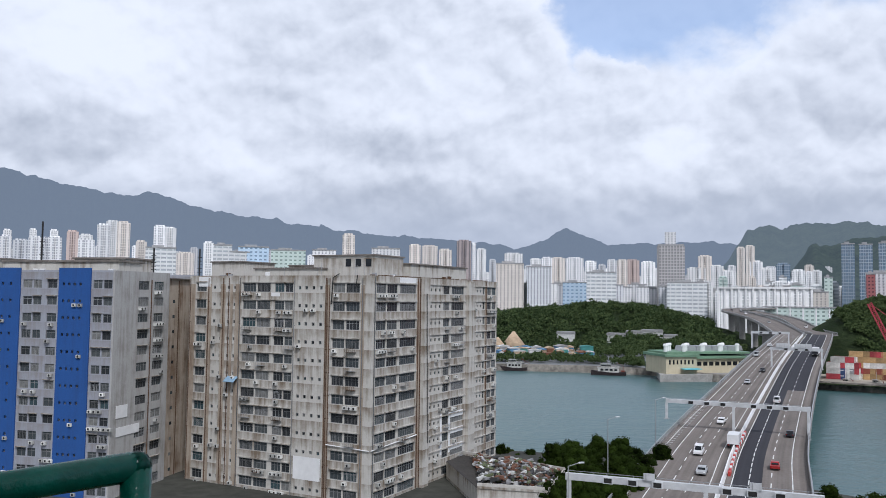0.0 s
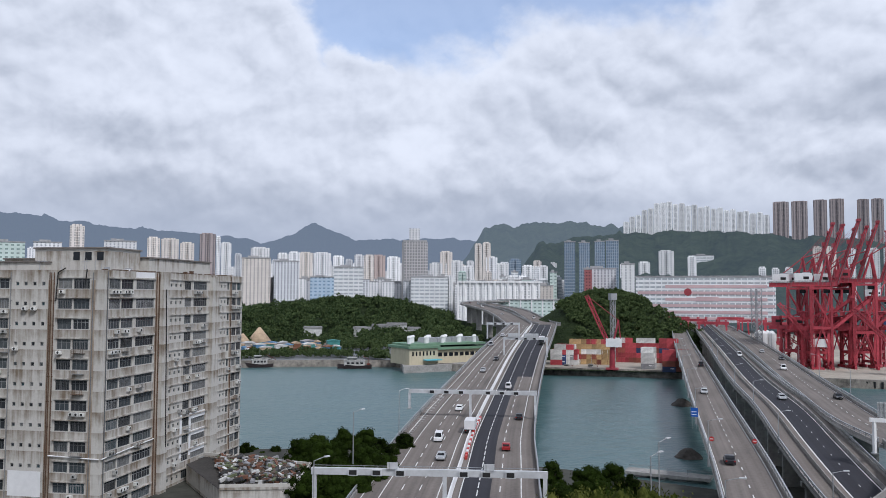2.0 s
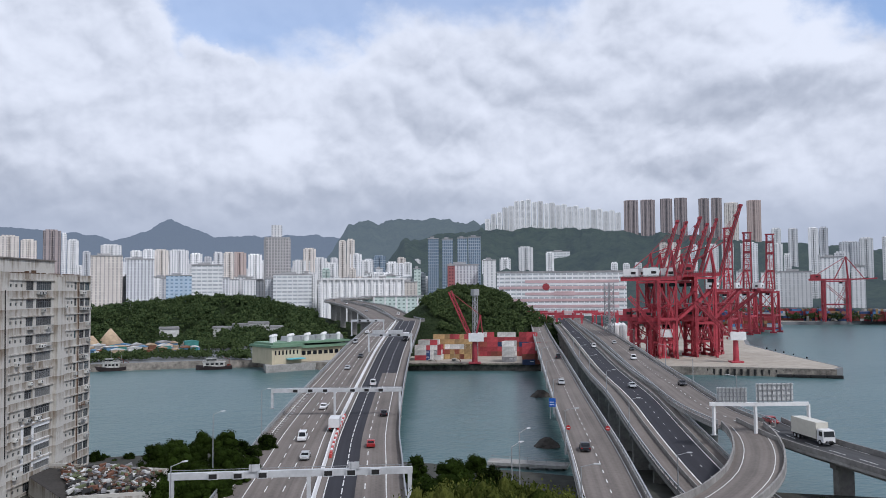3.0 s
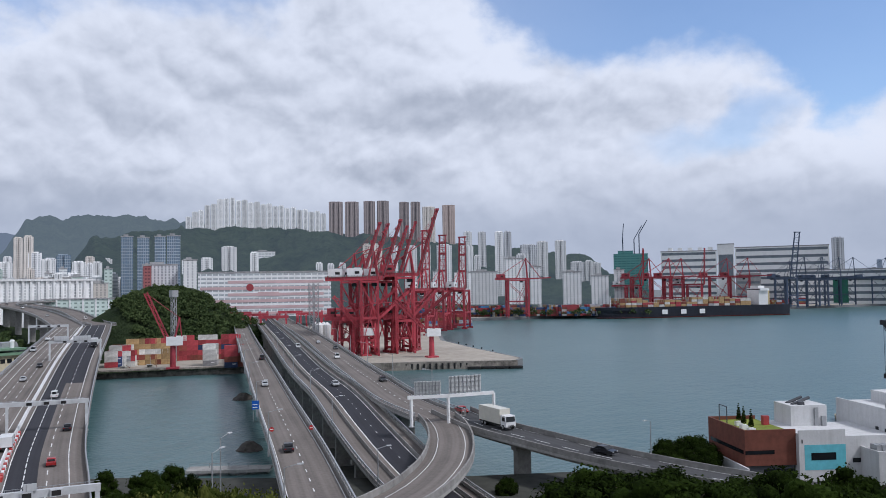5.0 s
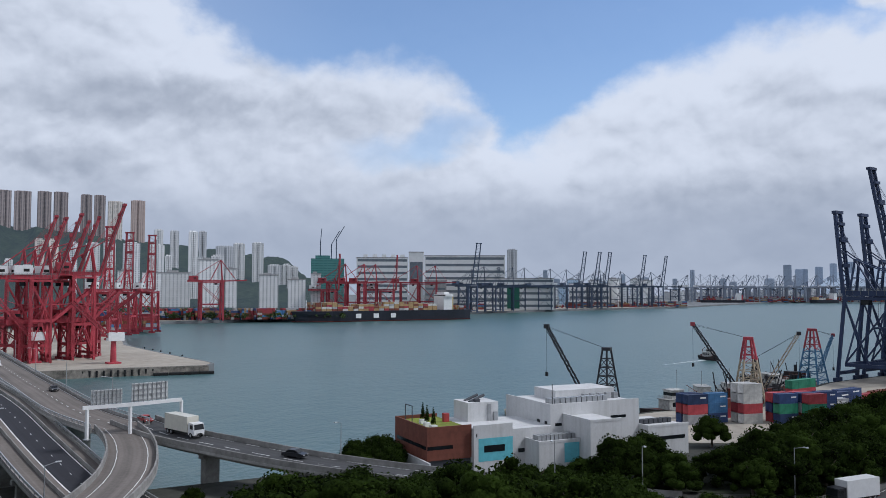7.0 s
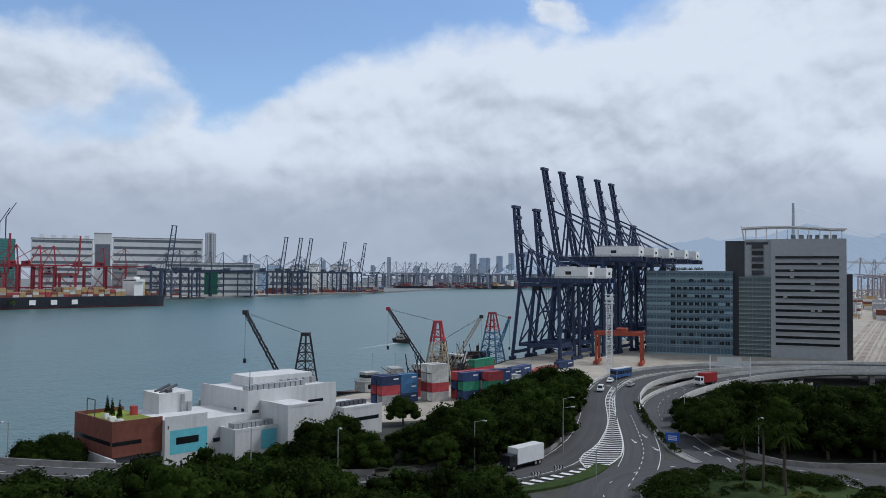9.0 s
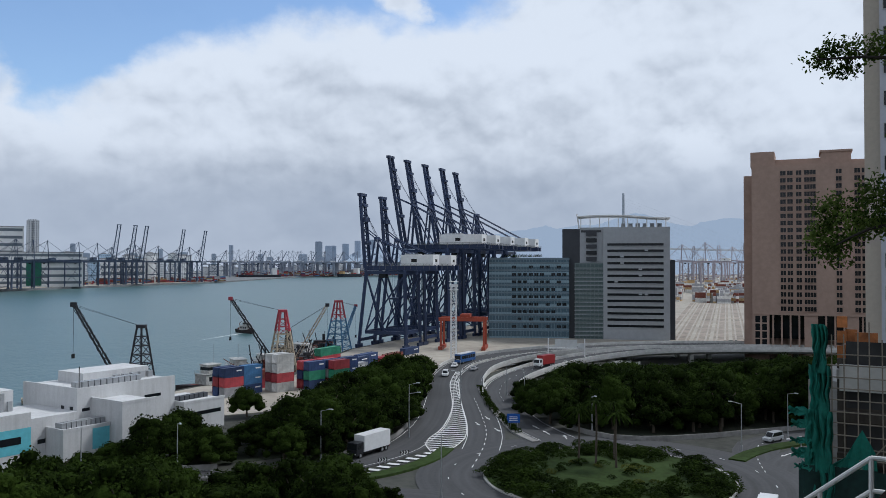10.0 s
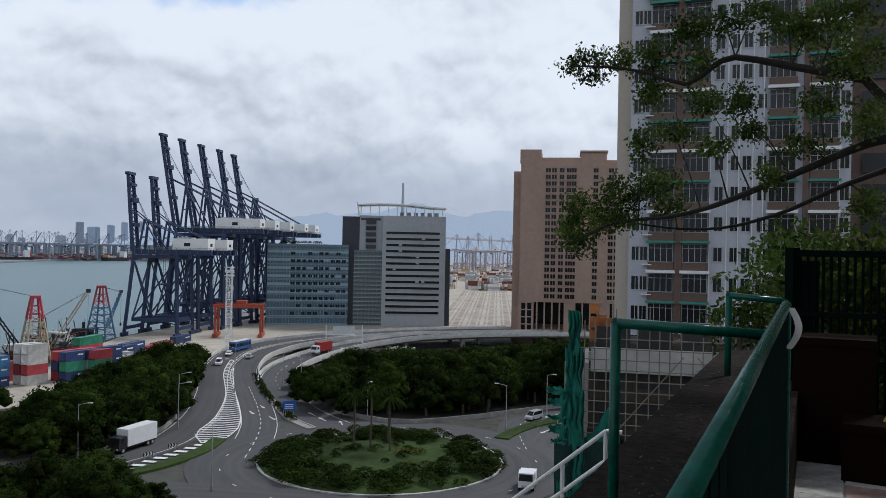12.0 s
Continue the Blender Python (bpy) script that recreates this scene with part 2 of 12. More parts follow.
def polar(az, d, z=0.0):
    """A place by its azimuth from the terrace (degrees, clockwise), distance and height."""
    return (d * math.sin(radians(az)), d * math.cos(radians(az)), z)


def spline(points, step=6.0):
    """A smooth line through the points (Catmull-Rom)."""
    pts = [Vector(p) for p in points]
    pts = [pts[0] * 2 - pts[1]] + pts + [pts[-1] * 2 - pts[-2]]
    out = []
    for a, b, c, d in zip(pts, pts[1:], pts[2:], pts[3:]):
        n = max(2, int((c - b).length / step))
        for i in range(n):
            t = i / n
            out.append(0.5 * (2 * b + (c - a) * t + (2 * a - 5 * b + 4 * c - d) * t * t + (3 * b - a - 3 * c + d) * t ** 3))
    return out + [pts[-2]]


# ---- shared surfaces ----
def link(nt, a, b):
    nt.links.new(a, b)


def nmath(nt, op, a, b=None, clamp=False):
    n = nt.nodes.new("ShaderNodeMath")
    n.operation, n.use_clamp = op, clamp
    for i, v in enumerate((a, b)):
        if v is None:
            continue
        if isinstance(v, (int, float)):
            n.inputs[i].default_value = v
        else:
            nt.links.new(v, n.inputs[i])
    return n.outputs[0]


def nmix(nt, f, a, b):
    n = nt.nodes.new("ShaderNodeMix")
    n.data_type = "RGBA"
    if isinstance(f, (int, float)):
        n.inputs["Factor"].default_value = f
    else:
        nt.links.new(f, n.inputs["Factor"])
    for sock, v in ((n.inputs[6], a), (n.inputs[7], b)):
        if isinstance(v, tuple):
            sock.default_value = (*v, 1)
        else:
            nt.links.new(v, sock)
    return n.outputs[2]


def facade(name, wall, glass=(0.05, 0.06, 0.08), floor=3.0, bay=3.2, sill=0.34, head=0.74, side=0.24, rough=0.75, share=1.0):
    """The wall of a building far off: rows of windows by storey and bay, each pane a little different, stained below."""
    m = bpy.data.materials.new(name)
    m.use_nodes = True
    nt = m.node_tree
    b = nt.nodes["Principled BSDF"]
    co = nt.nodes.new("ShaderNodeTexCoord")
    s = nt.nodes.new("ShaderNodeSeparateXYZ")
    link(nt, co.outputs["Object"], s.inputs[0])
    u = nmath(nt, "DIVIDE", nmath(nt, "ADD", s.outputs[0], s.outputs[1]), bay)
    v = nmath(nt, "DIVIDE", s.outputs[2], floor)
    fu, fv = nmath(nt, "FRACT", u), nmath(nt, "FRACT", v)
    inside = nmath(nt, "MULTIPLY", nmath(nt, "GREATER_THAN", fv, sill), nmath(nt, "LESS_THAN", fv, head))
    inside = nmath(nt, "MULTIPLY", inside, nmath(nt, "MULTIPLY", nmath(nt, "GREATER_THAN", fu, side), nmath(nt, "LESS_THAN", fu, 1 - side)))
    cell = nt.nodes.new("ShaderNodeCombineXYZ")
    link(nt, nmath(nt, "FLOOR", u), cell.inputs[0])
    link(nt, nmath(nt, "FLOOR", v), cell.inputs[1])
    rnd = nt.nodes.new("ShaderNodeTexWhiteNoise")
    link(nt, cell.outputs[0], rnd.inputs["Vector"])
    pane = nmix(nt, rnd.outputs["Value"], glass, tuple(0.5 * g + 0.22 * w for g, w in zip(glass, wall)))
    noise_n = nt.nodes.new("ShaderNodeTexNoise")
    noise_n.inputs["Scale"].default_value, noise_n.inputs["Detail"].default_value = 0.12, 6
    link(nt, co.outputs["Object"], noise_n.inputs["Vector"])
    oi = nt.nodes.new("ShaderNodeObjectInfo")
    tint = nmath(nt, "ADD", nmath(nt, "MULTIPLY", oi.outputs["Random"], 0.3), 0.78)
    hsv = nt.nodes.new("ShaderNodeHueSaturation")
    link(nt, tint, hsv.inputs["Value"])
    link(nt, nmix(nt, noise_n.outputs["Fac"], tuple(c * 0.72 for c in wall), tuple(min(1, c * 1.15) for c in wall)), hsv.inputs["Color"])
    up = nt.nodes.new("ShaderNodeNewGeometry")
    su = nt.nodes.new("ShaderNodeSeparateXYZ")
    link(nt, up.outputs["Normal"], su.inputs[0])
    inside = nmath(nt, "MULTIPLY", inside, nmath(nt, "LESS_THAN", su.outputs[2], 0.5))
    link(nt, nmix(nt, nmath(nt, "MULTIPLY", inside, share), hsv.outputs[0], pane), b.inputs["Base Color"])
    link(nt, nmath(nt, "SUBTRACT", rough, nmath(nt, "MULTIPLY", inside, rough - 0.25)), b.inputs["Roughness"])
    return m


CONCRETE = material("weathered_concrete", (0.36, 0.35, 0.33), 0.9, grain=1.2, stain=0.15, vary=0.35)
PALE_CONCRETE = material("pale_concrete", (0.50, 0.49, 0.46), 0.85, grain=0.8, stain=0.1, vary=0.25)
QUAY = material("quay_concrete", (0.40, 0.36, 0.30), 0.9, grain=0.25, stain=0.03, vary=0.3)
GRASS = material("rough_grass", (0.036, 0.058, 0.016), 0.9, grain=0.8, stain=0.06, vary=0.5, spec=0.08)
ROCK = material("rock", (0.085, 0.075, 0.065), 0.9, grain=0.8, stain=0.2, vary=0.5, bump=0.8)
WHITE_PAINT = material("white_paint", (0.78, 0.78, 0.77), 0.6, grain=0.8, stain=0.12, vary=0.12)
DARK_GLASS = material("dark_glass", (0.016, 0.019, 0.022), 0.15, grain=0.3, vary=0.5, bump=0, spec=0.35)
STEEL = material("galvanised_steel", (0.42, 0.43, 0.44), 0.5, 0.6, grain=1.5, vary=0.2)
BLACK = material("black_rubber", (0.02, 0.02, 0.02), 0.8)
RED_STEEL = material("red_crane_paint", (0.42, 0.056, 0.075), 0.5, grain=0.5, stain=0.08, vary=0.45, per_object=0.2)
NAVY_STEEL = material("navy_crane_paint", (0.026, 0.043, 0.098), 0.5, grain=0.5, stain=0.05, vary=0.3, per_object=0.15)
BLUE_STEEL = material("grey_blue_crane_paint", (0.055, 0.078, 0.125), 0.55, grain=0.5, vary=0.3, per_object=0.2)
GREEN_STEEL = material("green_paint", (0.02, 0.13, 0.09), 0.5, grain=0.6, vary=0.3)

# leaf surface: each leaf clump its own green
def leaf_material(name, low, high):
    m = bpy.data.materials.new(name)
    m.use_nodes = True
    nt = m.node_tree
    b = nt.nodes["Principled BSDF"]
    b.inputs["Roughness"].default_value = 0.9
    b.inputs["Specular IOR Level"].default_value = 0.03
    g = nt.nodes.new("ShaderNodeNewGeometry")
    co = nt.nodes.new("ShaderNodeTexCoord")
    n = nt.nodes.new("ShaderNodeTexNoise")
    n.inputs["Scale"].default_value, n.inputs["Detail"].default_value = 0.12, 3
    oi = nt.nodes.new("ShaderNodeObjectInfo")
    link(nt, co.outputs["Object"], n.inputs["Vector"])
    f = nmath(nt, "ADD", nmath(nt, "MULTIPLY", g.outputs["Random Per Island"], 0.45), nmath(nt, "MULTIPLY", n.outputs["Fac"], 0.5))
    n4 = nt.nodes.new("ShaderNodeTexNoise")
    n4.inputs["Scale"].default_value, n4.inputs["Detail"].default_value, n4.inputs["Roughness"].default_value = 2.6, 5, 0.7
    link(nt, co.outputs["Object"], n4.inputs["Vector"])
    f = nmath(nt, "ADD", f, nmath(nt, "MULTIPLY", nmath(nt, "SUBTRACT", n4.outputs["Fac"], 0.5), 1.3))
    bp = nt.nodes.new("ShaderNodeBump")
    bp.inputs["Strength"].default_value, bp.inputs["Distance"].default_value = 1.0, 0.5
    link(nt, n4.outputs["Fac"], bp.inputs["Height"])
    link(nt, bp.outputs[0], b.inputs["Normal"])
    f = nmath(nt, "ADD", f, nmath(nt, "MULTIPLY", nmath(nt, "SUBTRACT", oi.outputs["Random"], 0.5), 0.5), True)
    link(nt, nmix(nt, f, low, high), b.inputs["Base Color"])
    tr = nt.nodes.new("ShaderNodeBsdfTranslucent")
    link(nt, nmix(nt, f, low, high), tr.inputs["Color"])
    mx = nt.nodes.new("ShaderNodeMixShader")
    mx.inputs[0].default_value = 0.2
    link(nt, b.outputs[0], mx.inputs[1])
    link(nt, tr.outputs[0], mx.inputs[2])
    link(nt, mx.outputs[0], nt.nodes["Material Output"].inputs[0])
    return m


# near-black low tone puts shade inside the crowns into the colour
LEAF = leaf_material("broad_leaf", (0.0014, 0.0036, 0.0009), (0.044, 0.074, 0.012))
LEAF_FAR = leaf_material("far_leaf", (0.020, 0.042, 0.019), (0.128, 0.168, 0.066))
LEAF_PALE = leaf_material("pale_leaf", (0.030, 0.045, 0.008), (0.190, 0.205, 0.050))
BARK = material("bark", (0.10, 0.08, 0.06), 0.95, grain=4, vary=0.4, bump=0.6)

SHORE = material("dark_shore_ground", (0.055, 0.056, 0.046), 0.95, grain=0.4, stain=0.05, vary=0.5)
# ---- water and land ----
WATER = bpy.data.materials.new("harbour_water")
WATER.use_nodes = True
nt = WATER.node_tree
b = nt.nodes["Principled BSDF"]
b.inputs["Roughness"].default_value = 0.3
b.inputs["IOR"].default_value = 1.33
b.inputs["Specular IOR Level"].default_value = 0.5
co = nt.nodes.new("ShaderNodeTexCoord")
mp = nt.nodes.new("ShaderNodeMapping")
mp.inputs["Scale"].default_value = (1.0, 1.6, 1.0)
link(nt, co.outputs["Object"], mp.inputs["Vector"])
n1, n2, n3 = (nt.nodes.new("ShaderNodeTexNoise") for _ in range(3))
for n, s, d in ((n1, 0.35, 5), (n2, 0.012, 4), (n3, 0.09, 4)):
    n.inputs["Scale"].default_value, n.inputs["Detail"].default_value = s, d
    link(nt, mp.outputs[0], n.inputs["Vector"])
link(nt, nmix(nt, n2.outputs["Fac"], (0.044, 0.102, 0.107), (0.080, 0.148, 0.150)), b.inputs["Base Color"])
bp = nt.nodes.new("ShaderNodeBump")
bp.inputs["Strength"].default_value, bp.inputs["Distance"].default_value = 0.55, 0.5
link(nt, nmath(nt, "ADD", n1.outputs["Fac"], nmath(nt, "MULTIPLY", n3.outputs["Fac"], 1.5)), bp.inputs["Height"])
link(nt, bp.outputs[0], b.inputs["Normal"])
solid("water", Mesh().box(-4900, -4900, -8, 4900, 4900, 0), WATER, "green rippled harbour water", "water", kind="structure")

solid("ground_near", Mesh().prism([(-1500, -2500), (-1500, 205), (-200, 205), (0, 196), (40, 186), (75, 152), (95, 127), (112, 106), (135, 86), (178, 80),
                                   (212, 52), (246, 30), (264, 3), (305, -8), (345, -22), (1700, -868), (1700, -2500)], -6, 4.5),
      SHORE, "bare earth and paving of the near shore", "ground", kind="structure")
solid("quay_near", Mesh().prism([(182, 74), (212, 50), (245, 28), (263, 1), (305, -10), (345, -24), (1690, -868), (1690, -1400), (420, -420), (330, -110), (228, -40), (200, 10)], 4.4, 4.62),
      QUAY, "pale concrete container quay", "pavement", kind="structure")
# dark ground strip added where the bridges' shade falls
solid("rubble_bank", Mesh().prism([(100, 118), (112, 146), (121, 160), (130, 160), (131, 146), (124, 128), (119, 104)], -2, 1.1), SHORE, "dark rubble bank added for the shade under the road bridges", "ground", kind="structure")
LAND = material("worn_yard_ground", (0.19, 0.20, 0.205), 0.95, grain=0.1, stain=0.02, vary=0.4)
solid("ground_far", Mesh().prism([(-2500, 640), (-400, 520), (0, 456), (82, 444), (112, 432), (135, 402), (174, 374), (227, 340), (262, 301), (279, 285), (290, 277), (305, 260.5), (321, 245), (334, 251), (340, 259), (374, 316), (418, 381),
                                  (560, 520), (700, 634), (880, 542), (1240, 437), (1860, 154), (2500, 10), (4800, -600), (4800, 4800), (-4800, 4800), (-4800, 640)], -6, 3.4),
      LAND, "built-up land of the far shore", "ground", kind="structure")
solid("seawall_far", Mesh().sweep([(-400, 519.5, 0), (0, 455.5, 0), (82, 443.5, 0), (112, 431.5, 0), (135, 401.5, 0), (174, 373.5, 0), (227, 339.5, 0), (262, 300.5, 0), (279, 284.5, 0), (290, 276.5, 0), (305, 260, 0), (321, 244.5, 0)],
                                  [(-2, 0), (1.4, -1), (0.6, 3.7), (-2, 3.7)]), material("weathered_seawall", (0.24, 0.22, 0.19), 0.95, grain=0.5, stain=0.12, vary=0.75, bump=1.0), "weathered rubble sea wall", "wall", kind="structure")
solid("quay_far", Mesh().prism([(150, 392), (174, 375.5), (227, 341.5), (262, 302.5), (279.5, 286.5), (290.5, 278.5), (305.5, 262), (321, 247), (333, 252.5), (338.5, 260), (372.5, 317), (416, 383), (560, 523), (702, 637), (880, 546), (1240, 441), (1856, 158), (1900, 260), (900, 760), (600, 760), (330, 560), (240, 480), (170, 440)], 3.3, 3.55),
      QUAY, "pale concrete container quay", "pavement", kind="structure")


# ---- mountains ----
def hill_material(name, low, high, haze_glow=None, share=0.0, scale=0.012):
    m = bpy.data.materials.new(name)
    m.use_nodes = True
    nt = m.node_tree
    b = nt.nodes["Principled BSDF"]
    b.inputs["Roughness"].default_value = 0.95
    b.inputs["Specular IOR Level"].default_value = 0.1
    co = nt.nodes.new("ShaderNodeTexCoord")
    n1, n2 = nt.nodes.new("ShaderNodeTexNoise"), nt.nodes.new("ShaderNodeTexNoise")
    for n, s, d in ((n1, scale, 8), (n2, scale * 3.5, 8)):
        n.inputs["Scale"].default_value, n.inputs["Detail"].default_value, n.inputs["Roughness"].default_value = s, d, 0.75
        link(nt, co.outputs["Object"], n.inputs["Vector"])
    mr = nt.nodes.new("ShaderNodeMapRange")
    mr.inputs["From Min"].default_value, mr.inputs["From Max"].default_value = 0.38, 0.64
    link(nt, nmath(nt, "ADD", nmath(nt, "MULTIPLY", n1.outputs["Fac"], 0.6), nmath(nt, "MULTIPLY", n2.outputs["Fac"], 0.4)), mr.inputs["Value"])
    link(nt, nmix(nt, mr.outputs[0], low, high), b.inputs["Base Color"])
    bp = nt.nodes.new("ShaderNodeBump")
    bp.inputs["Strength"].default_value, bp.inputs["Distance"].default_value = 1.0, 0.5 / scale
    link(nt, n2.outputs["Fac"], bp.inputs["Height"])
    link(nt, bp.outputs[0], b.inputs["Normal"])
    # distance haze as a flat glow mixed over the hill surface
    if haze_glow:
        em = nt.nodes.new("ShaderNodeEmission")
        em.inputs["Color"].default_value = (*haze_glow, 1)
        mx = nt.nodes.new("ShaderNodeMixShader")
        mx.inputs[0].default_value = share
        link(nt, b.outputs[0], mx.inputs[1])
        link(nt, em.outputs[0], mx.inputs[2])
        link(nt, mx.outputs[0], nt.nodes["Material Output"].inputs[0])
    return m


def ridge(name, az0, az1, dist, peaks, mat, label, deep=700.0, rough=0.10, base=0.0, soft=0.12, step=0.12, kind="structure"):
    """A range of hills: each peak has an azimuth, a height in degrees and a fall in degrees per degree to either side."""
    cols, rows = int((az1 - az0) / step) + 1, 16
    verts, faces = [], []
    for i in range(cols):
        az = az0 + i * step
        tops = sorted((h - s * (math.sqrt((az - a) ** 2 + 0.25) - 0.5) for a, h, s in peaks), reverse=True)
        top = tops[0] + soft * math.exp(-(tops[0] - tops[1]) / soft) if len(tops) > 1 else tops[0]
        top += rough * (noise.fractal((az * 0.9, dist * 0.01, 0), 0.8, 2.1, 5))
        top = -0.6 + (top + 0.6) * max(0.0, min(1.0, (az - az0) / 2.5, (az1 - az) / 2.5)) ** 0.6
        z1 = 40 + dist * math.tan(radians(max(top, -0.6)))
        for j in range(rows):
            k = j / (rows - 1)
            d = dist + deep * 0.25 - deep * k * 1.25
            fold = 0.22 * math.sin(math.pi * min(1, k)) * noise.fractal((az * 0.5, k * 2.2, dist * 0.01), 0.7, 2.0, 4)
            z = base + (z1 - base) * (min(1.0, (1 - max(k - 0.2, 0) / 0.8) ** 1.2) if k >= 0.2 else 0.8 + k) * (1 + (fold if k > 0.22 else 0))
            verts.append(polar(az, d, z))
    for i in range(cols - 1):
        for j in range(rows - 1):
            p = i * rows + j
            faces.append((p, p + 1, p + rows + 1, p + rows))
    return solid(name, Mesh().add(verts, faces), mat, label, "hill", kind=kind, smooth=True)


FAR_HILL = hill_material("far_haze_blue_hill", (0.03, 0.05, 0.04), (0.06, 0.085, 0.06), (0.235, 0.285, 0.36), 0.75)
MID_HILL = hill_material("wooded_hill_light_haze", (0.010, 0.024, 0.012), (0.090, 0.122, 0.056), (0.18, 0.235, 0.275), 0.30, 0.02)
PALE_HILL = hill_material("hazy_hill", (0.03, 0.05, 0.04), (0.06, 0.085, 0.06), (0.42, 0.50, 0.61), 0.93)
NEAR_HILL = hill_material("green_hill", (0.022, 0.040, 0.018), (0.070, 0.100, 0.040), scale=0.03)
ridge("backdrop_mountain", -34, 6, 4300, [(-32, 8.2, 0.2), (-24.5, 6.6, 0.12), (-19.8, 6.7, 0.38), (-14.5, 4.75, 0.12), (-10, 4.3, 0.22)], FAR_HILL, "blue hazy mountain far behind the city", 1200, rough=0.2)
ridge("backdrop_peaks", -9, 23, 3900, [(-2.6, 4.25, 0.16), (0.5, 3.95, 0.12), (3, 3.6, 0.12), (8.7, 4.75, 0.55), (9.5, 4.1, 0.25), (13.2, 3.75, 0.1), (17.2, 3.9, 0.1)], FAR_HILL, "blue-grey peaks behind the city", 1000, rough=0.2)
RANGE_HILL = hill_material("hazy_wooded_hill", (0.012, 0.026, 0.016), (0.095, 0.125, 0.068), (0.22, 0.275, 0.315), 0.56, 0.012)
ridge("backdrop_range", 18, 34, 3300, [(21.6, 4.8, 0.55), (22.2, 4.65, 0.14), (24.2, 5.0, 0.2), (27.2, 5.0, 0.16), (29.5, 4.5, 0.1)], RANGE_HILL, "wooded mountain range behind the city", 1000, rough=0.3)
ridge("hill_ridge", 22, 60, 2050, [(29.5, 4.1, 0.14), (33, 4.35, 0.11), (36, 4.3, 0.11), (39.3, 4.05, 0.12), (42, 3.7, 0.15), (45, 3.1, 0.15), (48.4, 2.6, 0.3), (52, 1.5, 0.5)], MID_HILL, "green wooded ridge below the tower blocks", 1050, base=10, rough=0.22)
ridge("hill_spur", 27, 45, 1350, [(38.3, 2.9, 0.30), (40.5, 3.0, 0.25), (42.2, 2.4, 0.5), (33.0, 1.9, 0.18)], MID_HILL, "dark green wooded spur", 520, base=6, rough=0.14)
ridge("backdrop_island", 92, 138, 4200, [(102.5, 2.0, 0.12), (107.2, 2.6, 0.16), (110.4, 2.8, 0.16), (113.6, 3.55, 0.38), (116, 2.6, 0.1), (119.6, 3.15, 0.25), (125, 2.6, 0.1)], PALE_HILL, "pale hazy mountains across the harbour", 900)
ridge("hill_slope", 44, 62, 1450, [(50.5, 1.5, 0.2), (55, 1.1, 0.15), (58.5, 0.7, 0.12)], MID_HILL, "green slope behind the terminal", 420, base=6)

# ---- far city ----
# panes kept pale, the haze of distance put into their colour
WALLS = {"white": facade("white_flats", (0.90, 0.90, 0.88), (0.36, 0.38, 0.40), 2.9, 4.6, 0.12, 0.86, 0.33, share=0.8), "pale": facade("pale_flats", (0.86, 0.86, 0.86), (0.30, 0.32, 0.36), 2.9, 3.8, 0.14, 0.84, 0.3, share=0.8),
         "beige": facade("beige_flats", (0.78, 0.72, 0.66), (0.30, 0.29, 0.28), 2.9, 4.2, 0.12, 0.86, 0.32, share=0.8), "grey": facade("grey_flats", (0.68, 0.69, 0.71), (0.24, 0.26, 0.29), 2.9, 3.6, 0.12, 0.86, 0.28, share=0.85),
         "tan": facade("brown_flats", (0.40, 0.34, 0.33), (0.15, 0.14, 0.15), 2.9, 5.2, 0.06, 0.94, 0.3, share=0.9), "pink": facade("pink_flats", (0.66, 0.53, 0.48), (0.30, 0.25, 0.24), 2.9, 4.4, 0.08, 0.92, 0.32, share=0.85),
         "factory": facade("factory_wall", (0.85, 0.86, 0.86), (0.42, 0.46, 0.48), 4.2, 6.0, 0.35, 0.8, 0.08),
         "blue": facade("blue_glass", (0.36, 0.42, 0.48), (0.13, 0.19, 0.26), 3.6, 2.4, 0.12, 0.92, 0.1, 0.35),
         "glass": facade("grey_glass", (0.46, 0.44, 0.43), (0.24, 0.24, 0.25), 3.6, 3.4, 0.2, 0.85, 0.2, 0.5),
         # the hazy walls hold the harbour haze in their blue-grey
         "mint": facade("mint_wall", (0.58, 0.68, 0.63), (0.24, 0.33, 0.30), 4.0, 5.0), "hazy": facade("haze_tinted_flats", (0.40, 0.47, 0.57), (0.34, 0.41, 0.52), bay=4, share=0.6),
         "sky": facade("light_blue_wall", (0.52, 0.66, 0.80), (0.2, 0.3, 0.42), 4.0, 5.0), "red": facade("red_wall", (0.36, 0.12, 0.12), (0.1, 0.05, 0.06), 3.4, 3.0)}
ROOF = material("roof_grey", (0.34, 0.34, 0.34), 0.9, grain=0.5, vary=0.3)
WORDS = {"white": "white residential tower block with rows of windows", "pale": "pale grey residential tower block", "beige": "beige residential tower block with bay windows",
         "grey": "grey residential tower block", "tan": "tall brown residential tower on the hill", "pink": "tall pinkish residential tower on the hill",
         "factory": "low white factory building with strip windows", "blue": "blue glass office tower", "glass": "grey glazed office tower with banded storeys",
         "mint": "pale green factory building", "hazy": "hazy grey tower far across the harbour", "sky": "light blue factory building", "red": "dark red tower block"}


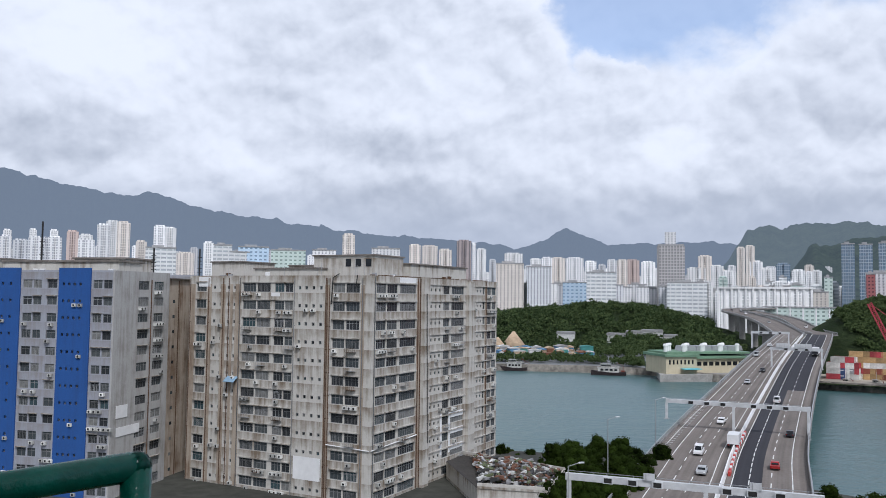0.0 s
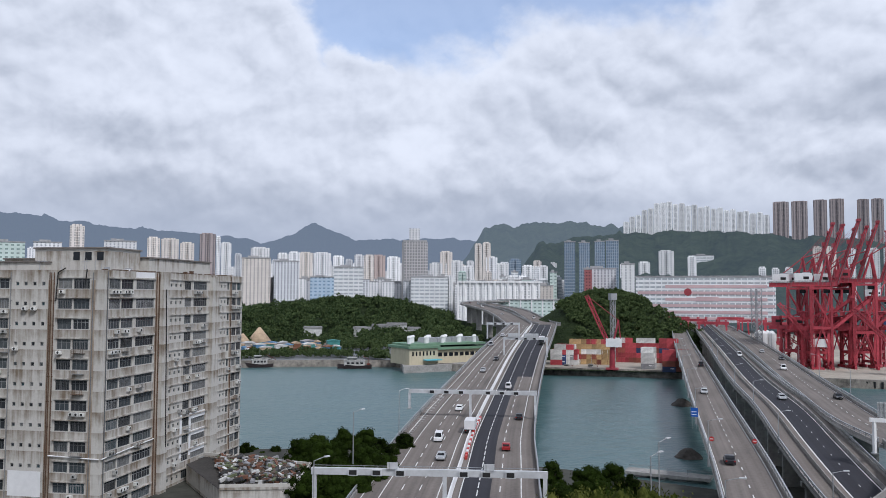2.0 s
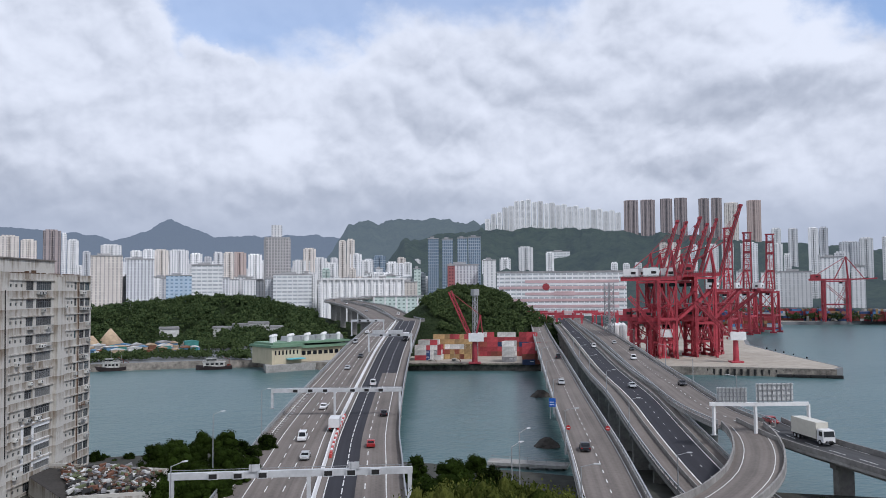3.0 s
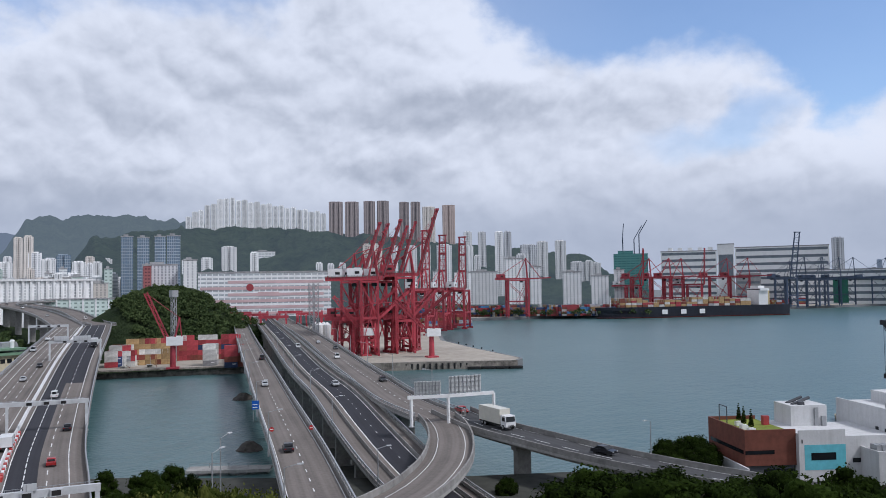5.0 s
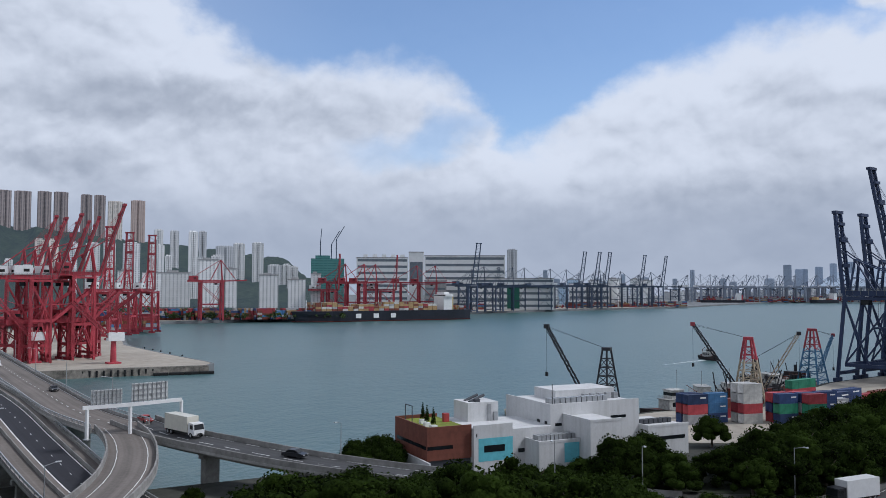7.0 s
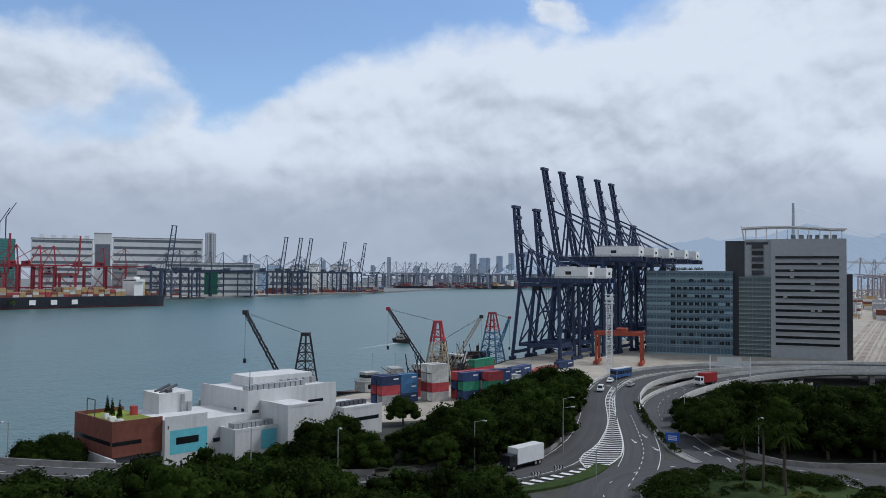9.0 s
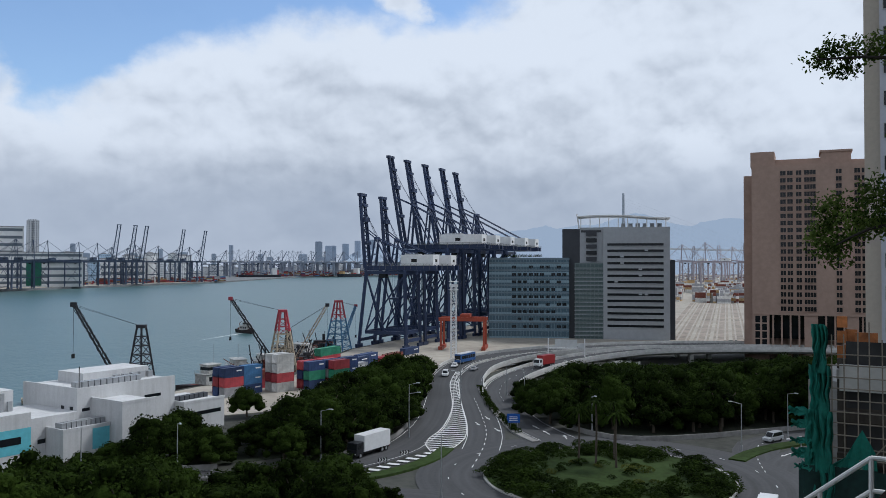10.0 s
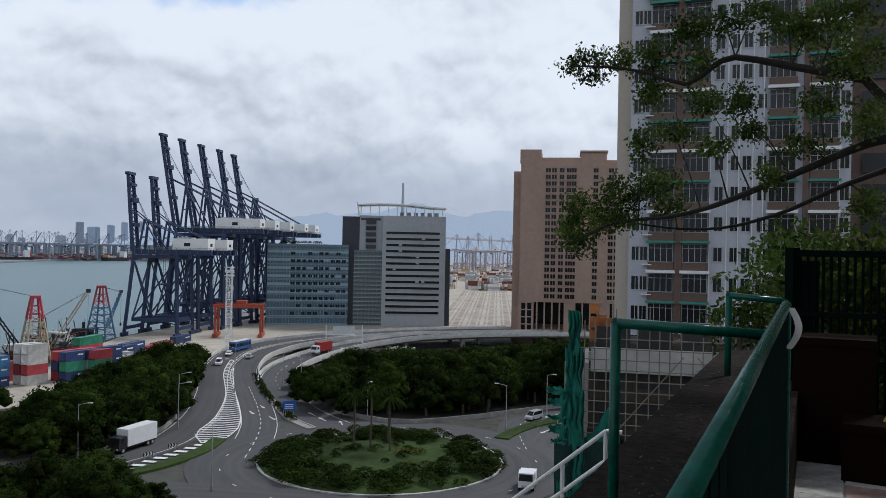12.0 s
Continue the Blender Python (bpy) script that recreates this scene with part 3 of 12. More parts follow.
def tower(az, wide, top, dist, style, ground=3.4, flat=False, depth=None, turn=0.0):
    """A building seen far off: wide and top are in degrees, dist in metres."""
    w, z1 = dist * math.tan(radians(wide)), 40 + dist * math.tan(radians(top))
    h, d = z1 - ground, depth or min(w * 0.9, 40)
    x, y, _ = polar(az, dist)
    at = pose(x, y, ground, 0, 0, -az + turn)
    body, crown = Mesh(), Mesh()
    if flat:
        body.box(-w / 2, 0, 0, w / 2, d, h)
        crown.box(-w / 2 - 0.4, -0.4, h, w / 2 + 0.4, 0.6, h + 1.2)
        crown.box(-w * 0.3, d * 0.3, h, w * 0.1, d * 0.7, h + 3.5)
    else:
        n = max(2, round(w / 13))
        front = []
        for i in range(n):                 # bays stand before the recesses between them
            x0 = -w / 2 + w * i / n
            front += [(x0 + w / n * 0.1, 2.2), (x0 + w / n * 0.1, 0.0), (x0 + w / n * 0.9, 0.0), (x0 + w / n * 0.9, 2.2)]
        body.prism(front + [(w / 2 - 0.3, 2.2), (w / 2 - 0.3, d), (-w / 2 + 0.3, d), (-w / 2 + 0.3, 2.2)], 0, h)
        crown.prism([(-w * 0.36, d * 0.3), (w * 0.3, d * 0.3), (w * 0.3, d * 0.7), (-w * 0.36, d * 0.7)], h, h + 1.8)
    if dist > 1100:
        ob = new("apartment_block" if not flat else "city_building", joined_data("building", [(body, WALLS[style]), (crown, ROOF if flat else WALLS[style])]))
        ob.matrix_world = at
        return tagged(ob, WORDS[style], "building", "far city buildings")
    t = thing("apartment_block" if style in ("white", "pale", "beige", "grey", "tan", "pink", "hazy", "red") else "city_building", at, WORDS[style], "building", group="far city buildings")
    part("wall", body, WALLS[style], t)
    part("roof", crown, ROOF if flat else WALLS[style], t)
    return t


for az, w, el, st in ((-28.23, 0.68, 3.43, "pale"), (-27.37, 1.03, 3.22, "grey"), (-26.60, 0.83, 3.43, "pale"), (-26.03, 0.32, 3.39, "grey"), (-25.48, 0.84, 3.48, "pale"),
                      (-24.48, 0.73, 3.89, "pink"), (-23.75, 1.2, 3.40, "pale"), (-22.66, 0.81, 4.40, "pale"), (-21.45, 0.86, 4.60, "beige"), (-20.33, 0.73, 3.39, "beige"), (-19.16, 0.89, 4.45, "pale"), (-18.54, 0.8, 4.35, "white"),
                      (-16.06, 0.70, 3.45, "white"), (-6.61, 0.90, 4.25, "beige")):
    tower(az, w, el, 1000, st)
for az, w, el, st in ((-28.18, 0.5, 3.80, "white"), (-26.75, 0.44, 3.9, "white"), (-25.56, 0.52, 3.9, "white"), (-23.69, 0.83, 3.7, "white"), (-22.1, 0.85, 4.65, "white"), (-17.53, 1.19, 2.72, "beige"),
                      (-1.97, 0.83, 3.60, "beige"), (-0.94, 1.15, 3.55, "beige"), (0.16, 0.95, 3.3, "beige"), (1.48, 1.07, 3.95, "tan"), (2.18, 0.32, 3.75, "pale"), (2.70, 0.71, 3.35, "white"), (3.5, 0.5, 2.6, "grey")):
    tower(az, w, el, 1150, st)
for az, w, el, st in ((-19.10, 1.92, 3.0, "factory"), (-15.13, 1.22, 3.3, "factory"), (-13.98, 1.27, 2.85, "factory"), (-13.09, 2.04, 3.22, "sky"), (-10.74, 2.34, 3.05, "mint"), (-8.29, 1.63, 3.1, "pale"), (-4.01, 1.98, 3.3, "pale"),
                      (4.71, 1.93, 2.35, "beige"), (6.75, 1.68, 2.15, "grey"), (9.19, 1.62, 1.08, "sky"), (11.0, 1.99, 1.78, "factory"), (16.67, 2.62, 1.14, "factory")):
    tower(az, w, el, 900 if az < 0 else 960, st, flat=True, depth=30)
for az, w, el, st in ((4.96, 1.3, 3.08, "white"), (6.50, 0.78, 2.70, "white"), (7.28, 0.78, 2.80, "pale"), (8.06, 0.94, 2.78, "beige"), (9.17, 1.28, 2.78, "pale"), (10.29, 0.81, 2.55, "white"), (11.04, 0.54, 2.32, "grey"),
                      (11.73, 0.69, 2.64, "pale"), (12.45, 0.76, 2.64, "beige"), (13.09, 0.98, 2.64, "pink"), (14.14, 0.97, 2.52, "white"), (17.32, 1.34, 2.12, "white"), (17.83, 0.90, 2.93, "beige"), (18.56, 0.93, 2.27, "white")):
    tower(az, w, el, 1330, st)
for az, w, el, st in ((19.38, 0.92, 1.90, "white"), (20.10, 0.56, 3.46, "beige"), (20.67, 0.59, 3.56, "beige"), (21.01, 0.87, 2.55, "pale"), (21.73, 0.93, 2.08, "white"), (22.67, 0.88, 2.40, "blue"), (23.57, 0.87, 1.96, "white"), (24.20, 0.40, 1.85, "pale"),
                      (24.65, 0.62, 1.93, "white"), (30.29, 0.90, 2.08, "white"), (31.48, 0.8, 2.18, "white"), (32.93, 1.05, 2.95, "white"), (34.6, 0.6, 2.55, "white")):
    tower(az, w, el, 1250, st)
random.seed(4)
for i in range(46):                       # smaller blocks that fill the streets behind
    az = 3.2 + 22.5 * i / 46 + random.uniform(-0.2, 0.2)
    tower(az, random.uniform(0.5, 0.95), random.uniform(1.3, 2.3), random.uniform(1400, 1700), random.choice(("white", "pale", "white", "beige", "grey")))
for i in range(22):
    tower(-29 + 26 * i / 22 + random.uniform(-0.3, 0.3), random.uniform(0.5, 0.9), random.uniform(2.5, 3.1), random.uniform(1150, 1400), random.choice(("white", "pale", "grey")))
for i in range(34):                       # low sheds and flats at the foot of the city
    tower(3.5 + 22 * i / 34 + random.uniform(-0.2, 0.2), random.uniform(0.7, 1.5), random.uniform(0.55, 1.0), random.uniform(960, 1080), random.choice(("white", "factory", "beige", "pale", "grey")), flat=True, depth=18)

# long white block with upright fins and a pale green hall before it
w_f, h_f = 92.0, 49.0
fins = thing("city_building", pose(*polar(21.5, 925, 3.4), 0, 0, -21.5), "long white office block with upright fins", "building", group="far city buildings")
part("wall", Mesh().box(-w_f / 2, 0, 0, w_f / 2, 24, h_f), WALLS["white"], fins)
for k in range(14):
    part("fin", Mesh().box(-w_f / 2 + k * w_f / 13 - 1.0, -1.6, 0, -w_f / 2 + k * w_f / 13 + 1.0, -0.02, h_f), WHITE_PAINT, fins)
part("parapet", Mesh().box(-w_f / 2 - 1, -2, h_f, w_f / 2 + 1, 24, h_f + 2), WHITE_PAINT, fins)
hall = thing("city_building", pose(*polar(24.2, 885, 3.4), 0, 0, -24.2), "low pale green glazed hall", "building", group="far city buildings")
part("wall", Mesh().box(-42, 0, 0, 42, 20, 30), WALLS["mint"], hall)
for k in range(8):
    part("pilaster", Mesh().box(-42 + k * 11.8, -0.8, 0, -40.6 + k * 11.8, -0.02, 30), WHITE_PAINT, hall)
part("roof", Mesh().box(-43, -1, 30, 43, 21, 31), ROOF, hall)

# banded office tower with a plant room on its roof
t = thing("office_tower", pose(*polar(15.63, 1000, 3.4), 0, 0, -15.6), "tall grey banded office tower with a rooftop plant room", "building")
part("wall", Mesh().prism([(-16, 3), (-13, 0), (13, 0), (16, 3), (16, 27), (-16, 27)], 0, 100), WALLS["glass"], t)
part("parapet", Mesh().box(-15, 1, 100, 15, 26, 102), ROOF, t)
part("plant_room", Mesh().box(-7, 8, 102, 6, 20, 117), WALLS["pale"], t)

# blue glass pair beside the terminal
for az, w, el, st in ((26.45, 0.75, 3.6, "blue"), (27.45, 0.75, 3.55, "blue"), (28.5, 0.7, 3.62, "blue"), (29.35, 0.85, 3.68, "blue")):
    tower(az, w, el, 1000, st, flat=True, depth=24)
tower(28.5, 2.2, 1.75, 900, "grey", flat=True, depth=24)
tower(27.7, 0.5, 1.7, 880, "red", flat=True, depth=20)
tower(30.4, 0.9, 2.05, 880, "white", flat=True, depth=20)
for i in range(30):                       # crowded white blocks beside the viaduct
    tower(17.6 + 8.6 * i / 30 + random.uniform(-0.15, 0.15), random.uniform(0.35, 0.8), random.choice((0.5, 0.7, 0.9, 1.0, 1.2, 1.5)), random.uniform(960, 1060), random.choice(("white", "white", "pale", "beige", "factory", "mint")), flat=i % 3 == 0, depth=16)
tower(35.3, 1.4, 2.62, 1500, "factory", flat=True, depth=20, ground=60)

# slab blocks along the ridge top
for i in range(23):
    az = 30.3 + 9.0 * i / 22
    top = (4.95 + 0.22 * i if i < 6 else 6.2 - 0.062 * (i - 6)) + (0.12 if i % 2 else 0)
    tower(az, 0.40, top, 2035, "white", ground=165)
for az, w, el, st in ((40.18, 0.98, 6.05, "tan"), (41.29, 0.98, 6.05, "tan"), (42.51, 0.82, 6.08, "tan"), (43.46, 0.86, 6.1, "tan"), (44.95, 0.7, 6.0, "tan"), (45.75, 0.7, 6.0, "tan"), (46.68, 0.92, 5.65, "beige"), (48.08, 0.90, 5.75, "pink")):
    tower(az, w, el, 2030, st, ground=135)
for az, w, el, st in ((39.0, 0.5, 1.78, "white"), (39.8, 0.5, 1.7, "white"), (40.6, 0.5, 1.75, "white"), (42.3, 0.6, 3.05, "beige"), (43.1, 0.6, 3.05, "beige"), (44.2, 0.6, 2.9, "pale"), (45.39, 0.9, 2.90, "white"), (46.39, 0.78, 2.96, "white"),
                      (47.73, 1.1, 2.95, "pale"), (49.27, 1.05, 2.86, "white"), (50.05, 0.48, 2.15, "white"), (51.60, 0.65, 3.8, "white"), (52.2, 0.55, 3.8, "grey"), (52.0, 0.8, 2.1, "white"), (53.2, 0.9, 2.2, "pale")):
    tower(az, w, el, 1180, st)
for az, w, el, st in ((54.6, 0.8, 3.05, "white"), (55.85, 0.8, 3.1, "white"), (53.69, 1.3, 2.85, "grey"), (49.4, 0.6, 3.85, "white"), (50.4, 0.6, 3.8, "pale"), (57.0, 1.0, 1.6, "pale"), (57.8, 0.6, 1.65, "white")):
    tower(az, w, el, 1400, st)
for az, w, el in ((47.4, 1.0, 1.1), (49.0, 1.2, 1.0), (50.5, 1.9, 1.02), (52.6, 1.3, 1.9), (54.1, 0.8, 1.3), (56.6, 1.3, 0.9), (58.5, 1.2, 0.6), (59.8, 0.7, 1.0)):
    tower(az, w, el, 1080, "white", flat=True, depth=20)

# long banded terminal buildings across the basin
def banded(az0, az1, el, dist, floors, label, ground=3.4, depth=60.0, wall=None, name="terminal_building", turn=0.0):
    """A long low building: a white wall with one dark strip for each storey."""
    w = 2 * dist * math.tan(radians((az1 - az0) / 2))
    h = 40 + dist * math.tan(radians(el)) - ground
    t = thing(name, pose(*polar((az0 + az1) / 2, dist, ground), 0, 0, -(az0 + az1) / 2 + turn), label, "building", group="terminal buildings")
    part("wall", Mesh().box(-w / 2, 0, 0, w / 2, depth, h), wall or WHITE_PAINT, t)
    for k in range(floors):
        z = h * (k + 0.45) / floors
        part("window_strip", Mesh().box(-w / 2 + 2, -0.12, z, w / 2 - 2, -0.02, z + h / floors * 0.38), BAND_GLASS, t)
    part("parapet", Mesh().box(-w / 2 - 0.5, -0.5, h, w / 2 + 0.5, depth, h + 1.5), ROOF, t)
    return t, w, h


BAND_GLASS = material("strip_window", (0.16, 0.19, 0.22), 0.35, grain=0.2, vary=0.4)
PINK_PANEL = material("pale_pink_panel", (0.62, 0.44, 0.44), 0.7, grain=0.05, stain=0.02, vary=0.25)
LOGO_RED = material("logo_red", (0.33, 0.05, 0.06), 0.6)
big_t, w_, h_ = banded(62.6, 66.2, 2.15, 1500, 8, "long white banded container terminal building")
banded(66.25, 67.3, 2.55, 1500, 1, "white service tower of the terminal building")
banded(67.35, 73.0, 2.3, 1500, 8, "long white banded container terminal building")
for k in range(5):
    part("roof_house", Mesh().box(-35 + k * 17, 10, h_ + 1.5, -27 + k * 17, 26, h_ + 7), WHITE_PAINT, big_t)
low_t, _, h_l = banded(70.6, 76.4, 0.72, 1455, 5, "low white terminal building with dark storeys behind the cranes")
banded(77.4, 80.2, 0.35, 1720, 4, "low white terminal building with dark storeys behind the cranes")
banded(67.36, 68.9, 0.55, 1440, 5, "grey deck block before the terminal building", wall=ROOF)
part("net_panel", Mesh().box(-9, -0.6, 2, 13, -0.2, h_l * 0.8), GREEN_STEEL, low_t, "sheet of green netting on the facade")
silo = thing("silo", pose(*polar(80.5, 1760, 3.4)), "tall pale round silo on the far quay", "silo")
part("shell", Mesh().tube((0, 0, 0), (0, 0, 54), 9.5, 24), WHITE_PAINT, silo)
part("cap", Mesh().tube((0, 0, 54), (0, 0, 56), 8.8, 24), ROOF, silo)
tower(73.5, 0.75, 2.75, 1480, "grey")
tower(58.2, 0.8, 1.5, 1300, "white")
NET_FAR = facade("netted_tower", (0.10, 0.30, 0.28), (0.06, 0.20, 0.20), 4.0, 7.0, 0.3, 0.7, 0.06)
netted = thing("netted_building", pose(*polar(60.6, 1350, 3.4), 0, 0, -60.6), "building wrapped in green construction netting", "building")
part("wall", Mesh().box(-27, 0, 0, 27, 40, 86).box(-20, 2, 86, 4, 30, 91), NET_FAR, netted)
for x, h in ((-12, 120), (6, 116), (14, 124)):
    c_t = thing("tower_crane", netted.matrix_world @ pose(x, 12, 86), "slender tower crane on the netted building", "crane", group="tower cranes")
    part("mast", Mesh().beam((0, 0, 0), (0, 0, h - 92), 1.6), BLUE_STEEL, c_t)
    part("jib", Mesh().beam((0, 0, h - 92), (13 if x > 0 else 2, 0, h - 70), 1.2), BLUE_STEEL, c_t)
pinkish, w_, h_ = banded(30.9, 39.8, 1.18, 880, 0, "long white warehouse with pink bands and a round red emblem", wall=WALLS["factory"], name="warehouse")
for k in range(7):
    part("pink_band", Mesh().box(-w_ / 2 + (2 if k % 2 else 30), -0.3, 4 + k * 6.6, w_ / 2 - (1 if k % 2 else 8), -0.14, 7.0 + k * 6.6), PINK_PANEL, pinkish)
part("emblem", Mesh().tube((-16, -0.55, h_ * 0.72), (-16, -0.31, h_ * 0.72), 3.8, 24), LOGO_RED, pinkish, "plain red disc emblem")
part("lettering", Mesh().box(-8, -0.55, h_ * 0.55, 14, -0.31, h_ * 0.63), PINK_PANEL, pinkish, "unreadable lettering as a plain bar")
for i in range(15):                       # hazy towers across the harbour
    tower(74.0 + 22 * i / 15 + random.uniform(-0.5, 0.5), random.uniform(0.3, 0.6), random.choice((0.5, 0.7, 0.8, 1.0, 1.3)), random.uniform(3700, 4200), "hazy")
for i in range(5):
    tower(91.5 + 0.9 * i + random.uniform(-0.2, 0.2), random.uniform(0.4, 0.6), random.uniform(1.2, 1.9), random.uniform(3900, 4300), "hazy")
for i in range(26):                       # low sheds behind the far cranes
    tower(84 + 14 * i / 26, random.uniform(0.3, 0.9), random.uniform(-0.35, 0.1), random.uniform(2900, 3300), random.choice(("white", "pale", "factory", "grey")), flat=True, depth=30)
for i in range(14):
    tower(73.4 + 10 * i / 14, random.uniform(0.4, 0.9), random.uniform(0.1, 0.8), random.uniform(1950, 2150), random.choice(("white", "pale", "factory", "sky")), flat=True, depth=30)
# ---- roads and bridges ----
def road_material(name, colour, streak=0.35, rough=0.9):
    """Worn road: darker wheel tracks along the way, patches and grain; runs by the strip's own coordinates in metres."""
    m = bpy.data.materials.new(name)
    m.use_nodes = True
    nt = m.node_tree
    b = nt.nodes["Principled BSDF"]
    b.inputs["Roughness"].default_value = rough
    b.inputs["Specular IOR Level"].default_value = 0.3
    uv = nt.nodes.new("ShaderNodeUVMap")
    s1, s2 = nt.nodes.new("ShaderNodeMapping"), nt.nodes.new("ShaderNodeMapping")
    s1.inputs["Scale"].default_value, s2.inputs["Scale"].default_value = (0.9, 0.006, 1), (0.12, 0.05, 1)
    n1, n2, n3 = (nt.nodes.new("ShaderNodeTexNoise") for _ in range(3))
    for n, mp_, sc, de in ((n1, s1, 1.0, 3), (n2, s2, 1.0, 5)):
        link(nt, uv.outputs[0], mp_.inputs["Vector"])
        link(nt, mp_.outputs[0], n.inputs["Vector"])
        n.inputs["Scale"].default_value, n.inputs["Detail"].default_value = sc, de
    link(nt, uv.outputs[0], n3.inputs["Vector"])
    n3.inputs["Scale"].default_value, n3.inputs["Detail"].default_value = 1.5, 8
    f = nmath(nt, "ADD", nmath(nt, "MULTIPLY", n1.outputs["Fac"], 0.5), nmath(nt, "MULTIPLY", n2.outputs["Fac"], 0.3))
    f = nmath(nt, "ADD", f, nmath(nt, "MULTIPLY", n3.outputs["Fac"], 0.2))
    mr = nt.nodes.new("ShaderNodeMapRange")
    mr.inputs["From Min"].default_value, mr.inputs["From Max"].default_value = 0.36, 0.62
    link(nt, f, mr.inputs["Value"])
    link(nt, nmix(nt, mr.outputs[0], tuple(c * (1 - streak) for c in colour), tuple(c * (1 + streak * 0.4) for c in colour)), b.inputs["Base Color"])
    bp = nt.nodes.new("ShaderNodeBump")
    bp.inputs["Strength"].default_value, bp.inputs["Distance"].default_value = 0.3, 0.01
    link(nt, n3.outputs["Fac"], bp.inputs["Height"])
    link(nt, bp.outputs[0], b.inputs["Normal"])
    return m


OLD_ROAD = road_material("old_road", (0.180, 0.157, 0.140), 0.45)
NEW_ROAD = road_material("new_asphalt", (0.034, 0.034, 0.041), 0.3)
GREY_ROAD = road_material("grey_asphalt", (0.068, 0.068, 0.070))
LINE = material("road_paint", (0.70, 0.70, 0.68), 0.7, grain=1.5, stain=0.3, vary=0.35)
PARAPET = material("parapet_concrete", (0.27, 0.26, 0.245), 0.9, grain=0.9, stain=0.15, vary=0.4)


def shifted(path, off, lift=0.0):
    out = []
    for i, p in enumerate(path):
        d = path[min(i + 1, len(path) - 1)] - path[max(i - 1, 0)]
        out.append(p + Vector((d.y, -d.x, 0)).normalized() * (off(p) if callable(off) else off) + Vector((0, 0, lift)))
    return out


def strip(name, path, a, b, mat, parent, lift=0.01, label=""):
    """A flat road strip between two offsets from the line, with its own coordinates in metres."""
    left, right = shifted(path, a, lift), shifted(path, b, lift)
    n = len(path)
    me = bpy.data.meshes.new(name)
    me.from_pydata([tuple(p) for p in left + right], [], [(i, n + i, n + i + 1, i + 1) for i in range(n - 1)])
    uv = me.uv_layers.new()
    run = [0.0]
    a, b = (v(path[0]) if callable(v) else v for v in (a, b))
    for p, q in zip(path, path[1:]):
        run.append(run[-1] + (q - p).length)
    for loop in me.loops:
        k = loop.vertex_index
        uv.data[loop.index].uv = ((a if k < n else b), run[k % n])
    me.materials.append(mat)
    ob = new(name, me)
    ob.parent = parent
    return tagged(ob, label)


def along(path, s):
    """Place and direction at s metres along the line."""
    for p, q in zip(path, path[1:]):
        d = (q - p).length
        if s <= d:
            return p + (q - p) * (s / d), (q - p).normalized()
        s -= d
    return path[-1], (path[-1] - path[-2]).normalized()


def length(path):
    return sum((q - p).length for p, q in zip(path, path[1:]))


def marks(path, off, parent, dash=0.0, gap=0.0, w=0.14, s0=0.0, s1=None, lift=0.02):
    """A painted line at an offset: unbroken, or dashes of one length and gap."""
    m = Mesh()
    line = shifted(path, off)
    total = s1 or length(line)
    s = s0
    while s < total:
        e = min(s + (dash or 6.0), total)
        p, d = along(line, s)
        q, _ = along(line, e)
        side = Vector((d.y, -d.x, 0)).normalized() * w / 2
        up = Vector((0, 0, lift))
        m.add([p - side + up, p + side + up, q + side + up, q - side + up], [(0, 1, 2, 3)])
        s = e + (gap if dash else 0.0)
    if m.v:
        return tagged(part("lane_marking", m, LINE, parent), kind="stuff" if dash else "")


def parapet(path, off, parent, name="parapet", high=0.95, rail=True, mat=None):
    ob = part(name, Mesh().sweep(shifted(path, off), [(-0.2, -0.5), (0.2, -0.5), (0.17, high * 0.62), (-0.12, high * 0.62)]) if rail else
              Mesh().sweep(shifted(path, off), [(-0.2, -0.5), (0.2, -0.5), (0.17, high), (-0.12, high)]), mat or PARAPET, parent)
    if rail:
        m = Mesh().sweep(shifted(path, off), [(-0.12, high + 0.22), (0.12, high + 0.22), (0.12, high + 0.42), (-0.12, high + 0.42)])
        m.sweep(shifted(path, off), [(-0.05, high * 0.62 + 0.3), (0.05, high * 0.62 + 0.3), (0.05, high * 0.62 + 0.4), (-0.05, high * 0.62 + 0.4)])
        line = shifted(path, off)
        s, total = 0.0, length(line)
        while s < total:
            p, _ = along(line, s)
            m.box(p.x - 0.08, p.y - 0.08, p.z + high * 0.62 - 0.02, p.x + 0.08, p.y + 0.08, p.z + high + 0.25)
            s += 3.0
        part("railing", m, STEEL, parent)
    return ob


